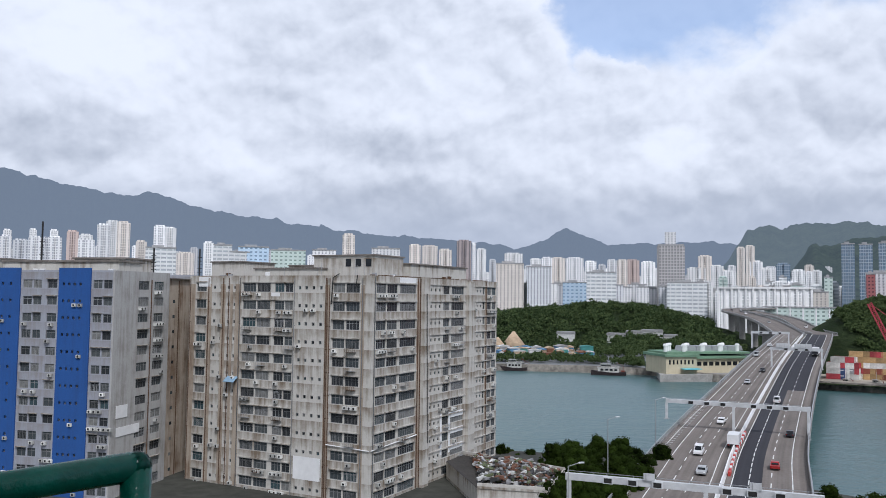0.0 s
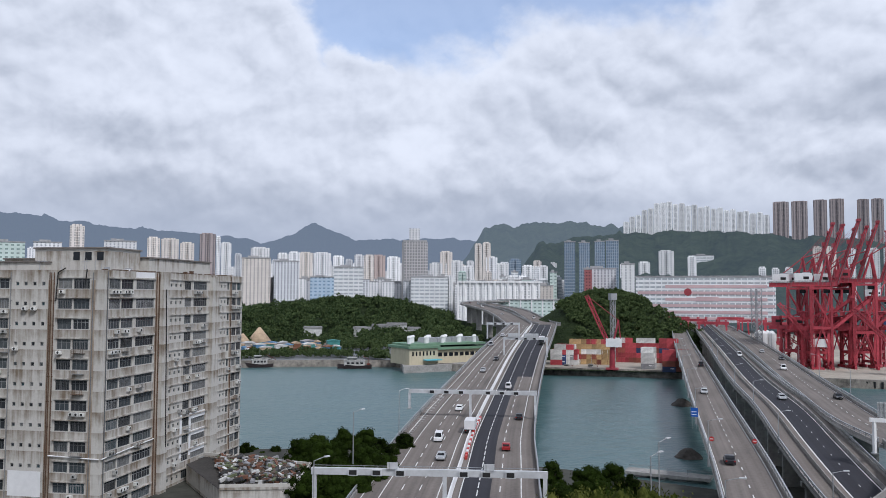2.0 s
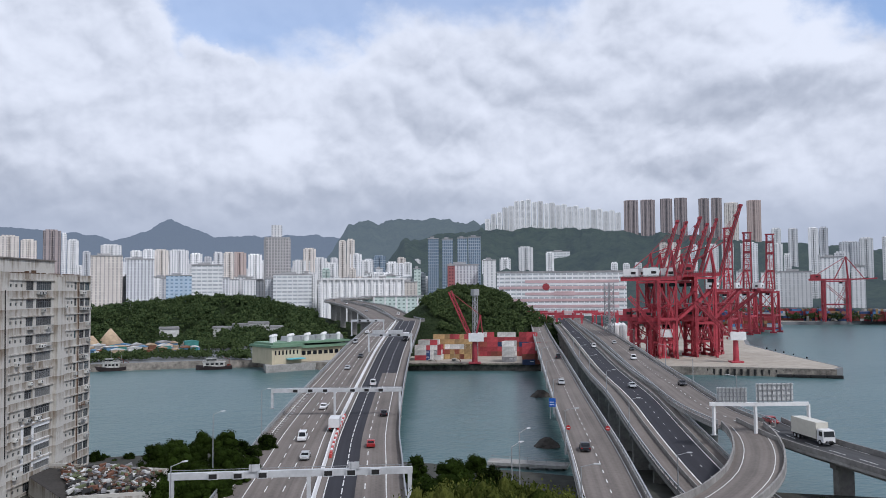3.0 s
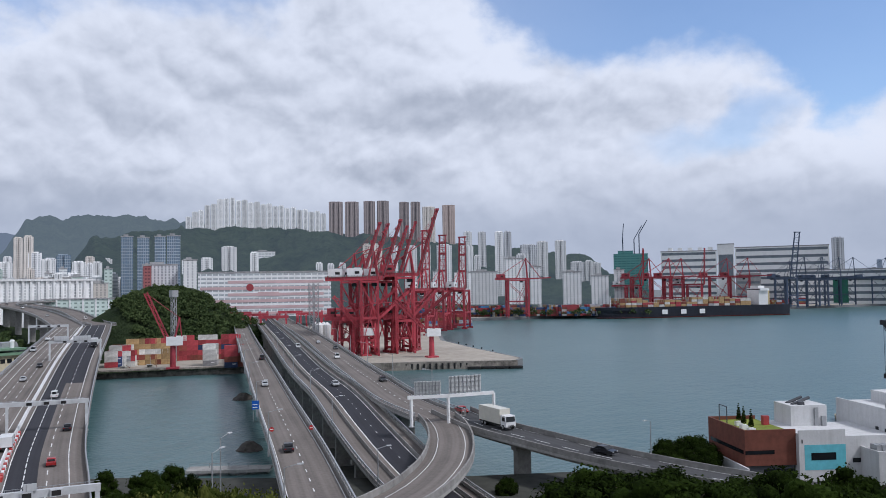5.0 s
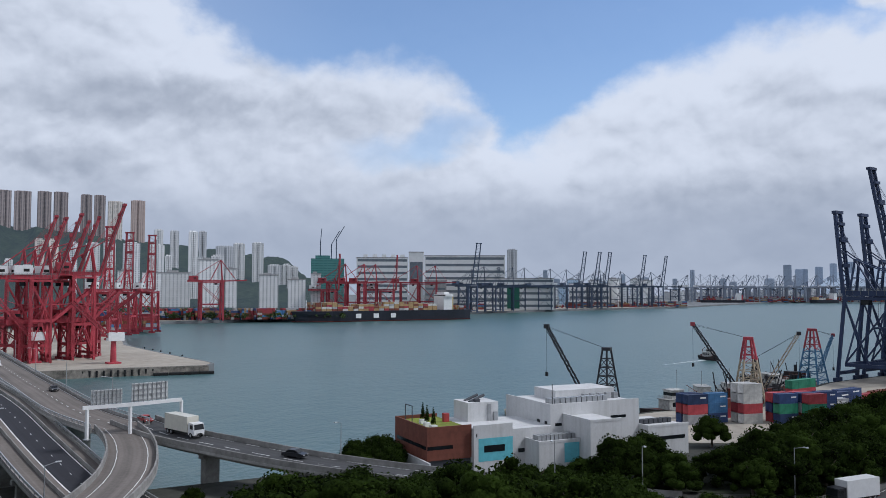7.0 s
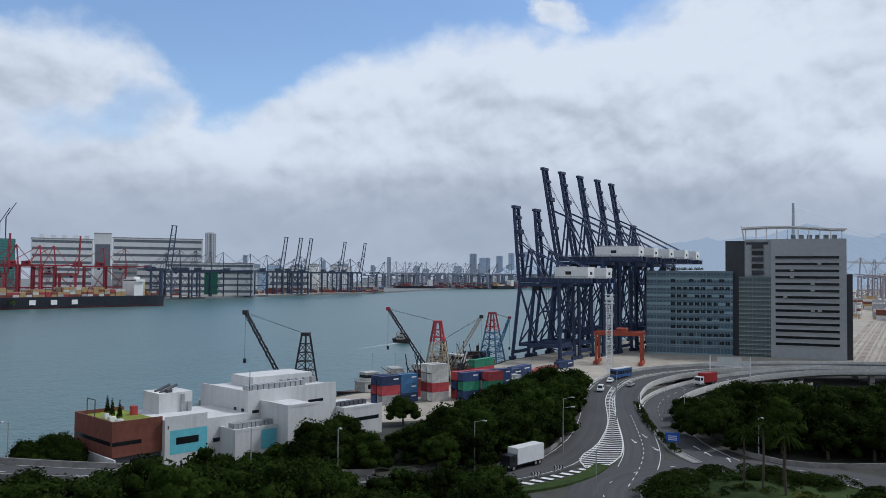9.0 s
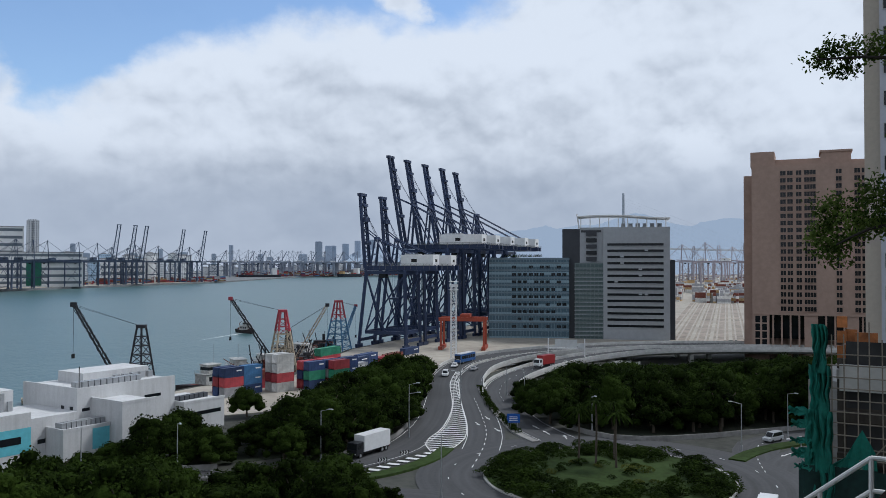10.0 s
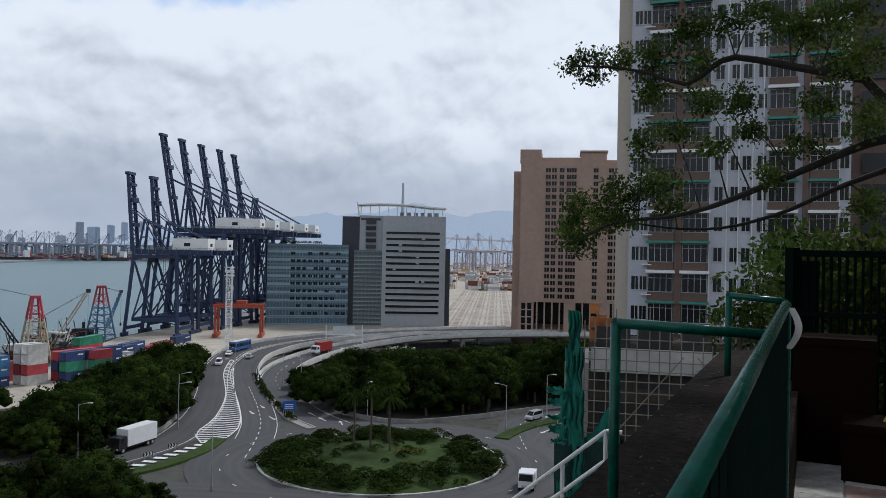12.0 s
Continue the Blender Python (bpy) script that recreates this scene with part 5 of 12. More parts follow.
PANE = bpy.data.materials.new("old_window_glass")
PANE.use_nodes = True
nt = PANE.node_tree
b = nt.nodes["Principled BSDF"]
b.inputs["Roughness"].default_value = 0.2
b.inputs["Specular IOR Level"].default_value = 0.35
oi = nt.nodes.new("ShaderNodeObjectInfo")
rp = nt.nodes.new("ShaderNodeValToRGB")
rp.color_ramp.interpolation = "CONSTANT"
for pos_, col in ((0.0, (0.025, 0.028, 0.03)), (0.26, (0.07, 0.085, 0.09)), (0.5, (0.11, 0.125, 0.125)), (0.68, (0.05, 0.10, 0.11)), (0.76, (0.30, 0.30, 0.28)), (0.88, (0.03, 0.032, 0.035))):
    el_r = rp.color_ramp.elements.new(pos_) if pos_ else rp.color_ramp.elements[0]
    el_r.color = (*col, 1)
rp.color_ramp.elements[-1].color = (0.02, 0.022, 0.025, 1)
link(nt, oi.outputs["Random"], rp.inputs[0])
co = nt.nodes.new("ShaderNodeTexCoord")
nz = nt.nodes.new("ShaderNodeTexNoise")
nz.inputs["Scale"].default_value, nz.inputs["Detail"].default_value = 1.4, 4
link(nt, co.outputs["Object"], nz.inputs["Vector"])
link(nt, nmix(nt, nmath(nt, "MULTIPLY", nz.outputs["Fac"], 0.9), rp.outputs[0], (0.045, 0.05, 0.055)), b.inputs["Base Color"])

WINDOW_MESHES = {}


def window(w, h, parent, at, bars):
    """A steel window: pane with a frame, mullions and sometimes security bars."""
    key = (round(w, 2), round(h, 2), bars)
    if key not in WINDOW_MESHES:
        g = Mesh().box(0, 0.05, 0, w, 0.09, h)
        f = Mesh()
        for x0, x1, z0, z1 in ((0, 0.07, 0, h), (w - 0.07, w, 0, h), (0.07, w - 0.07, 0, 0.07), (0.07, w - 0.07, h - 0.07, h), (0.07, w - 0.07, h * 0.68, h * 0.68 + 0.05)):
            f.box(x0, 0, z0, x1, 0.1, z1)
        n = max(1, round(w / 0.8))
        for i in range(1, n):
            f.box(w * i / n - 0.03, 0.005, 0.07, w * i / n + 0.03, 0.09, h - 0.07)
        if bars:
            k = max(3, int(w / 0.28))
            for i in range(k):
                f.box(w * (i + 0.5) / k - 0.025, -0.12, 0.05, w * (i + 0.5) / k + 0.025, -0.08, h * 0.8)
            f.box(0, -0.13, 0.03, w, -0.07, 0.07)
            f.box(0, -0.13, h * 0.8, w, -0.07, h * 0.8 + 0.05)
        WINDOW_MESHES[key] = joined_data("window", [(g, PANE), (f, FRAME)])
    return part("window", WINDOW_MESHES[key], None, parent, at=at)


def face_walls(m, cols, total, rows, z_top, front, thick=0.35):
    """Piers and spandrels that leave the openings: cols are (from, to, sill below head, height)."""
    def slab(u0, u1, z0, z1):
        if u1 - u0 > 0.01 and z1 - z0 > 0.01:
            m.box(*((u0, 0, z0, u1, thick, z1) if front else (-thick, u0, z0, 0, u1, z1)))
    edge = total[0]
    for u0, u1, drop, h in cols:
        slab(edge, u0, 0, z_top)
        z = z_top
        for head in rows:
            slab(u0, u1, head - drop, z)
            z = head - drop - h
            if z < 0:
                break
        slab(u0, u1, 0, z)
        edge = u1
    slab(edge, total[1], 0, z_top)


AC_BODY = mesh_data("air_conditioner", Mesh().box(0, -0.55, 0, 0.8, 0, 0.55).box(0.08, -0.57, 0.06, 0.72, -0.55, 0.49).box(0.1, -0.4, -0.12, 0.16, 0, 0).box(0.64, -0.4, -0.12, 0.70, 0, 0),
                    material("air_conditioner_case", (0.55, 0.55, 0.52), 0.6, grain=2, vary=0.35, per_object=0.4))
AC_FAN = mesh_data("fan_grille", Mesh().tube((0.4, -0.575, 0.28), (0.4, -0.59, 0.28), 0.2, 14), BLACK)


def fill_face(parent, cols, rows, front, rng, ac=0.25):
    for u0, u1, drop, h in cols:
        for head in rows:
            z = head - drop - h
            if z < 0.3:
                continue
            w = u1 - u0
            small = w < 1.2
            at = pose(u0, 0.12, z) if front else pose(-0.12, u0, z, 0, 0, 90)
            window(w, h, parent, at, (not small) and rng.random() < 0.35)
            if rng.random() < (ac if not small else 0.12):
                k = rng.choice((1, 1, 2, 3)) if not small else 1
                for j in range(k):
                    off = rng.uniform(0, max(0.05, w - 0.95)) if k == 1 else j * 0.95
                    a = pose(u0 + off, -0.02, z - 0.75) if front else pose(0.02, u0 + off, z - 0.75, 0, 0, 90)
                    unit = part("air_conditioner", AC_BODY, None, parent, at=a)
                    part("fan_grille", AC_FAN, None, unit)
            elif not small and rng.random() < 0.5:
                ledge = Mesh().box(-0.1, -0.35, 0, w + 0.1, 0, 0.08)
                part("ledge", ledge, OLD_WALL, parent, at=pose(u0, -0.003, head - drop + 0.12) if front else pose(0.003, u0, head - drop + 0.12, 0, 0, 90))


# the large stained block at the water's edge
rng = random.Random(11)
GREY_AT = pose(-11.9, 139.5, 4.5, 0, 0, -28)
grey = thing("factory_block", GREY_AT, "tall stained grey concrete factory block with rusty pipes", "building")
ROWS_G = [37.6 - 3.22 * k for k in range(12)]
TOP_G = 39.0
left_cols = [(-40.4, -37.9, 0, 1.6)] + [(u, u + 0.6, 0.5, 0.6) for u in (-36.1, -34.4, -32.6, -31.0)] + [(-28.7, -25.6, 0, 1.6), (-25.3, -22.2, 0, 1.6), (-21.2, -19.0, 0, 1.6), (-18.8, -17.0, 0, 1.6)] + \
            [(u, u + 0.6, 0.5, 0.6) for u in (-15.8, -14.3, -12.7, -11.1)] + [(-8.2, -5.7, 0, 1.6), (-5.4, -2.6, 0, 1.6)]
right_cols = [(1.3, 4.5, 0, 1.6), (4.8, 8.3, 0, 1.6), (9.2, 14.9, 0, 1.6)] + [(u, u + 0.7, 0.5, 0.6) for u in (20.6, 22.3, 24.0)] + [(25.9, 28.4, 0, 1.6), (29.4, 35.0, 0, 1.6)] + \
             [(u, u + 0.7, 0.5, 0.6) for u in (39.6, 41.2, 42.8)] + [(44.2, 45.2, 0, 1.5), (46.5, 48.6, 0, 1.6), (48.9, 51.0, 0, 1.6)]
shell = Mesh()
face_walls(shell, left_cols, (-42.2, -0.35), ROWS_G, TOP_G, True)
face_walls(shell, right_cols, (0.0, 51.6), ROWS_G, TOP_G, False)
shell.box(-42.2, 0.35, 0, -41.85, 51.6, TOP_G)
shell.box(-41.85, 51.25, 0, -0.35, 51.6, TOP_G)
part("wall", shell, OLD_WALL, grey)
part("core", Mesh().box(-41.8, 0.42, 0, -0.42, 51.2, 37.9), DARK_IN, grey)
part("roof", Mesh().box(-41.84, 0.36, 37.92, -0.36, 51.24, 38.15), ROOF_FELT, grey)
fill_face(grey, left_cols, ROWS_G, True, rng, 0.42)
fill_face(grey, right_cols, ROWS_G, False, rng, 0.42)
for head in ROWS_G:                        # stained slab edges and patched sills
    for u0, u1 in ((1.0, 15.2), (20.2, 35.9), (39.2, 51.2)):
        part("slab_edge", Mesh().box(0.003, u0, head + 0.1, 0.2, u1, head + 0.34), OLD_WALL, grey)
    for u0, u1 in ((-28.9, -16.8), (-8.4, -2.4), (-40.6, -37.7)):
        part("slab_edge", Mesh().box(u0, -0.16, head + 0.12, u1, -0.003, head + 0.32), OLD_WALL, grey)
for i in range(34):                        # drying racks, cages and small canopies hung under the windows
    head = rng.choice(ROWS_G[:11])
    if rng.random() < 0.5:
        u = rng.choice((1.4, 5.0, 9.5, 12.0, 26.2, 30.0, 32.5, 46.6))
        at_ = pose(0.03, u, head - 2.2, 0, 0, 90)
    else:
        u = rng.choice((-40.2, -28.5, -25.2, -21.0, -18.7, -8.0, -5.2))
        at_ = pose(u, -0.03, head - 2.2)
    cage = Mesh()
    for k in range(6):
        cage.beam((0.1 + k * 0.4, -0.6, 0), (0.1 + k * 0.4, -0.6, 0.7), 0.035)
    cage.beam((0.1, -0.6, 0.7), (2.1, -0.6, 0.7), 0.04).beam((0.1, -0.6, 0.02), (2.1, -0.6, 0.02), 0.04).box(0.1, -0.6, -0.02, 2.1, 0.0, 0.02)
    part("window_cage", cage, rng.choice((PIPE, FRAME, STEEL)), grey, at=at_)
for u0, u1 in ((-42.1, -40.7), (-37.6, -36.5), (-34.2, -33.0), (-31.9, -31.2), (-30.6, -29.3), (-9.95, -9.0), (-2.3, -1.6)):
    part("rust_stain", Mesh().box(u0, -0.012, 0.2, u1, -0.004, 37.4), RUSTY, grey, "brown run-down rust stain")
for u0, u1 in ((15.3, 16.5), (18.95, 20.2), (36.0, 39.2), (45.3, 46.3)):
    part("rust_stain", Mesh().box(0.004, u0, 0.2, 0.012, u1, 38.2), RUSTY, grey, "brown run-down rust stain")
for u in (-37.2, -33.5, -32.1, -29.4, -16.6, -9.6, -9.3, -8.8, -1.9, -41.9):
    m = Mesh().tube((u, -0.14, 0), (u, -0.14, 38.6), 0.075, 6)
    for z in range(2, 38, 4):
        m.box(u - 0.12, -0.14, z, u + 0.12, 0, z + 0.1)
    part("drain_pipe", m, PIPE if u < -30 or -10 < u < -8 else FRAME, grey)
for u in (0.7, 15.6, 16.5, 19.4, 37.0, 38.2, 45.8):
    part("drain_pipe", Mesh().tube((0.14, u, 0), (0.14, u, 38.8), 0.09, 6), PIPE if u > 15 else FRAME, grey)
part("pilaster", Mesh().box(0.0, 16.6, 0, 0.9, 18.9, 39.2), OLD_WALL, grey)
part("pilaster", Mesh().box(0.0, 36.0, 0, 0.7, 39.0, 38.6), OLD_WALL, grey)
for u0, u1, z0, z1 in ((-39.9, -36.9, 36.9, 38.8), (-16.2, -10.3, 3.0, 7.0), (-22.0, -20.0, 35.2, 35.9)):
    part("new_plaster", Mesh().box(u0, -0.02, z0, u1, -0.006, z1), WHITE_PAINT, grey, "patch of fresh white plaster")
for u0, u1, z0, z1 in ((9.0, 15.0, 37.7, 38.9), (28.5, 29.3, 4.5, 12.5), (29.4, 35.0, 4.9, 5.9), (29.4, 35.0, 8.1, 9.1), (29.4, 35.0, 11.3, 12.4), (25.0, 25.8, 4.5, 12.5), (19.0, 20.3, 36.6, 39.0)):
    part("new_plaster", Mesh().box(0.006, u0, z0, 0.02, u1, z1), WHITE_PAINT, grey, "patch of fresh white plaster")
part("awning", Mesh().add([(-32.0, -0.02, 20.2), (-29.4, -0.02, 20.2), (-29.4, -1.3, 19.3), (-32.0, -1.3, 19.3), (-32.0, -0.02, 20.1), (-29.4, -0.02, 20.1), (-29.4, -1.3, 19.2), (-32.0, -1.3, 19.2)],
                         [(0, 1, 2, 3), (7, 6, 5, 4), (0, 3, 7, 4), (1, 5, 6, 2), (3, 2, 6, 7), (0, 4, 5, 1)]), material("blue_tarpaulin", (0.22, 0.34, 0.45), 0.6), grey, "faded blue tarpaulin awning")
part("pipe_run", Mesh().tube((-9.0, -0.2, 9.6), (-0.1, -0.2, 9.3), 0.1, 6).tube((0.2, 0.0, 9.3), (0.2, 15.5, 9.9), 0.1, 6), WHITE_PAINT, grey)
# roof: parapet, stair heads, tanks, cables
for x0, y0, x1, y1, h in ((-41.5, 5, -33, 14, 3.6), (-29, 3.5, -14, 9, 2.2), (-17, 6, -3.5, 16, 4.6), (-8, 16.4, -2, 40, 3.4), (-30, 15, -19, 26, 3.2)):
    hut = part("stair_head", Mesh().box(x0, y0, 38.15, x1, y1, 38.15 + h), OLD_WALL, grey)
    part("hut_roof", Mesh().box(x0 - 0.25, y0 - 0.25, 38.15 + h, x1 + 0.25, y1 + 0.25, 38.4 + h), ROOF_FELT, hut)
for x in (-9.8, -7.6, -5.4):
    part("roof_window", Mesh().box(x, 5.96, 40.8, x + 1.2, 5.99, 42.2), DARK_GLASS, grey)
for i in range(26):
    front = rng.random() < 0.5
    x, y = (rng.uniform(-41, -1), rng.uniform(0.8, 3.0)) if front else (rng.uniform(-3.0, -0.8), rng.uniform(1, 50))
    if rng.random() < 0.5:
        part("roof_tank", Mesh().tube((x, y, 38.1), (x, y, 38.1 + rng.uniform(1.0, 1.7)), rng.uniform(0.35, 0.7), 10), rng.choice((WHITE_PAINT, STEEL, PIPE)), grey)
    else:
        part("aerial", Mesh().tube((x, y, 38.1), (x, y, 38.1 + rng.uniform(2.0, 4.0)), 0.04, 5).beam((x - 0.6, y, 40.4), (x + 0.6, y, 40.4), 0.04), STEEL, grey)
for i in range(18):
    v = 1 + i * 2.7
    part("roof_pipe", Mesh().tube((-1.2, v, 39.1), (-1.0, v + rng.uniform(1.2, 2.6), 39.15), 0.09, 6).tube((-1.1, v, 38.1), (-1.1, v, 39.1), 0.07, 6), PIPE, grey)
for p0, p1 in (((-8.4, -0.2, 34.0), (-8.0, -0.35, 38.6)), ((-8.0, -0.35, 38.6), (-6.8, -0.2, 39.3)), ((-3.2, -0.2, 37.2), (-2.9, -0.35, 39.1)), ((0.3, 18.9, 12), (0.3, 18.9, 38)), ((1.0, 18.2, 8), (1.0, 17.4, 36))):
    part("cable", Mesh().tube(p0, p1, 0.09, 6), BLACK, grey)

# low yard building with rubbish on its roof
yard = thing("yard_building", GREY_AT, "low grey concrete building with rubbish heaped on its roof", "building")
YARD = [(1.0, 33.4), (24.6, 28.4), (27.6, 12.0), (15.9, 8.9), (1.0, 26.0)]
part("wall", Mesh().prism(YARD, 0, 3.3), OLD_WALL, yard)
part("roof", Mesh().prism(YARD, 3.304, 3.35), material("dirty_flat_roof", (0.055, 0.05, 0.045), 0.95, grain=2, vary=0.5), yard)
for (xa, ya), (xb, yb) in ((YARD[0], YARD[1]), (YARD[1], YARD[2]), (YARD[2], YARD[3])):
    part("parapet", Mesh().beam((xa, ya, 3.75), (xb, yb, 3.75), 0.3, 0.9), OLD_WALL, yard)
for k in range(4):
    f = (k + 0.3) / 4
    p, q = Vector((24.6, 28.4, 0)).lerp(Vector((27.6, 12.0, 0)), f), Vector((24.6, 28.4, 0)).lerp(Vector((27.6, 12.0, 0)), f + 0.12)
    part("opening", Mesh().beam(p + Vector((0.02, 0, 1.9)), q + Vector((0.02, 0, 1.9)), 0.08, 1.8), DARK_IN, yard)
junk_mats = [material("junk_" + n, c, 0.8, grain=2, vary=0.4) for n, c in (("white", (0.6, 0.6, 0.58)), ("olive", (0.13, 0.15, 0.08)), ("rust", (0.17, 0.08, 0.05)), ("grey", (0.3, 0.3, 0.31)), ("dark", (0.06, 0.06, 0.06)), ("brown", (0.12, 0.09, 0.07)))]
for k, mat in enumerate(junk_mats):
    m = Mesh()
    for i in range(120):
        f, g = rng.uniform(0.05, 0.95), rng.uniform(0.05, 0.95)
        a, b = Vector((2.0, 32.6)).lerp(Vector((15.0, 11.0)), g), Vector((24.6, 28.4)).lerp(Vector((27.6, 12.0)), g)
        x, y = a.lerp(b, f)
        z = 3.3 + 1.5 * rng.random() * (1 - abs(f - 0.5))
        s = rng.uniform(0.2, 0.75)
        c, sn = math.cos(i), math.sin(i)
        a = Vector((c, sn, rng.uniform(-0.4, 0.4))) * s
        m.beam(Vector((x, y, z + 0.2)) - a, Vector((x, y, z + 0.2)) + a, s * rng.uniform(0.5, 1.2), s * rng.uniform(0.3, 0.9))
    solid("rubbish_heap", m, mat, "heap of mixed rubbish on the low roof", "rubbish", kind="stuff", at=GREY_AT)

# the block with cobalt stripes beside it
BLUE_AT = pose(-56.9, 142, 4.5, 0, 0, -14)
blue = thing("factory_block", BLUE_AT, "pale grey factory block with broad cobalt blue stripes", "building")
ROWS_B = [37.7 - 2.97 * k for k in range(13)]
bl_cols = [(u, u + 0.5, 0.5, 0.5) for u in (-28.5, -26.8, -25.0, -23.2, -21.5)] + [(-18.8, -16.9, 0, 1.5), (-16.6, -14.9, 0, 1.5), (-13.7, -11.7, 0, 1.5)] + \
          [(u, u + 0.5, 0.5, 0.5) for u in (-10.4, -9.3, -8.2, -7.0)] + [(-4.3, -2.5, 0, 1.5), (-2.2, -0.5, 0, 1.5)]
bs_cols = [(6.9, 10.1, 0, 1.6), (11.8, 14.9, 0, 1.6)]
shell = Mesh()
face_walls(shell, bl_cols, (-36, -0.35), ROWS_B, 39.4, True)
shell.box(-36, 29.6, 0, -2.0, 30, 39.4).box(-36, 0.35, 0, -35.6, 29.6, 39.4)
part("wall", shell, PAINTED, blue)
bare = Mesh()
face_walls(bare, bs_cols, (0.0, 16.8), ROWS_B, 39.4, False)
part("end_wall", bare, streaked("bare_grey_plaster", (0.42, 0.415, 0.40), (0.17, 0.15, 0.125), 0.7), blue, "bare grey plaster end wall")
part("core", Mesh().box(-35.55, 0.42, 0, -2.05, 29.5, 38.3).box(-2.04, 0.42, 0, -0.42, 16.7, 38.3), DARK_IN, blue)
part("roof", Mesh().box(-35.58, 0.36, 38.3, -0.36, 29.55, 38.5), ROOF_FELT, blue)
fill_face(blue, bl_cols, ROWS_B, True, rng, 0.22)
fill_face(blue, bs_cols, ROWS_B, False, rng, 0.3)
for u0, u1, cols in ((-30.0, -19.3, bl_cols[:5]), (-11.2, -4.7, bl_cols[8:12])):
    m = Mesh()
    face_walls(m, cols, (u0, u1), ROWS_B, 39.8, True, 0.25)
    part("blue_stripe", m, COBALT, blue, "broad cobalt blue painted bay", at=pose(0, -0.26, 0))
part("rear_wing", Mesh().box(-12, 30.02, 0, -1.2, 48, 39.2).box(-2.0, 16.82, 0, -0.9, 30, 38.4), RUSTY, blue)
for v in (17.6, 22.0):
    part("rust_stain", Mesh().box(-0.896, v, 0.5, -0.88, v + 3.2, 38), RUSTY, blue, "brown rust-stained recess")
for v in (17.2, 21.4, 25.8, 10.8):
    x = -0.75 if v > 16.8 else 0.12
    part("drain_pipe", Mesh().tube((x, v, 0), (x, v, 38), 0.1, 6), PIPE, blue)
for z in ROWS_B[1::1]:
    part("window", Mesh().box(-0.9, 26.5, z - 1.6, -0.86, 29.0, z), PANE, blue)
    part("window", Mesh().box(-0.9, 19.5, z - 1.1, -0.85, 20.2, z - 0.5), PANE, blue)
part("sign_board", Mesh().box(0.03, 1.4, 13.6, 0.12, 4.6, 15.8), WHITE_PAINT, blue)
part("sign_board", Mesh().box(0.03, 1.6, 10.4, 0.12, 8.2, 12.0), WHITE_PAINT, blue)
for x0, y0, x1, y1, h in ((-26, 3, -1.5, 10, 2.5), (-17, 11, -6, 20, 3.4), (-34, 4, -28, 12, 3.0)):
    hut = part("stair_head", Mesh().box(x0, y0, 38.5, x1, y1, 38.5 + h), OLD_WALL, blue)
    part("hut_roof", Mesh().box(x0 - 0.3, y0 - 0.3, 38.5 + h, x1 + 0.3, y1 + 0.3, 38.8 + h), ROOF_FELT, hut)
for x, y, h in ((-18.6, 4.0, 10.0), (-1.8, 14, 5.6), (-0.9, 29, 6.4)):
    m = Mesh().tube((x, y, 38.4), (x, y, 38.5 + h), 0.16, 8)
    for k in range(5):
        m.tube((x - 0.5, y, 40 + k * h * 0.12), (x + 0.5, y, 40 + k * h * 0.12), 0.07, 6)
    part("roof_mast", m, BLACK, blue, "dark mast with insulators")
for i in range(8):
    x = rng.uniform(-33, -1)
    part("roof_tank", Mesh().tube((x, 1.6, 38.4), (x, 1.6, 39.7), 0.55, 10), rng.choice((WHITE_PAINT, PIPE)), blue)
# ---- quay cranes ----
def lattice(m, p, q, w, bays, bar=0.16):
    """A square trellis girder between two points."""
    p, q = Vector(p), Vector(q)
    d = (q - p).normalized()
    side = d.cross(Vector((0, 0, 1)))
    side = side.normalized() if side.length > 0.05 else Vector((1, 0, 0))
    up = side.cross(d)
    corners = [side * a * w / 2 + up * b * w / 2 for a, b in ((-1, -1), (1, -1), (1, 1), (-1, 1))]
    for c in corners:
        m.beam(p + c, q + c, bar)
    for i in range(bays):
        a, b = p + (q - p) * (i / bays), p + (q - p) * ((i + 1) / bays)
        for k in range(4):
            c0, c1 = corners[k], corners[(k + 1) % 4]
            m.beam(a + (c0 if i % 2 else c1), b + (c1 if i % 2 else c0), bar * 0.6)
            m.beam(a + c0, a + c1, bar * 0.6)
    return m


place = part
CRANE_GREY = material("galvanised_walkway", (0.20, 0.21, 0.21), 0.6, 0.3, grain=2, vary=0.4)


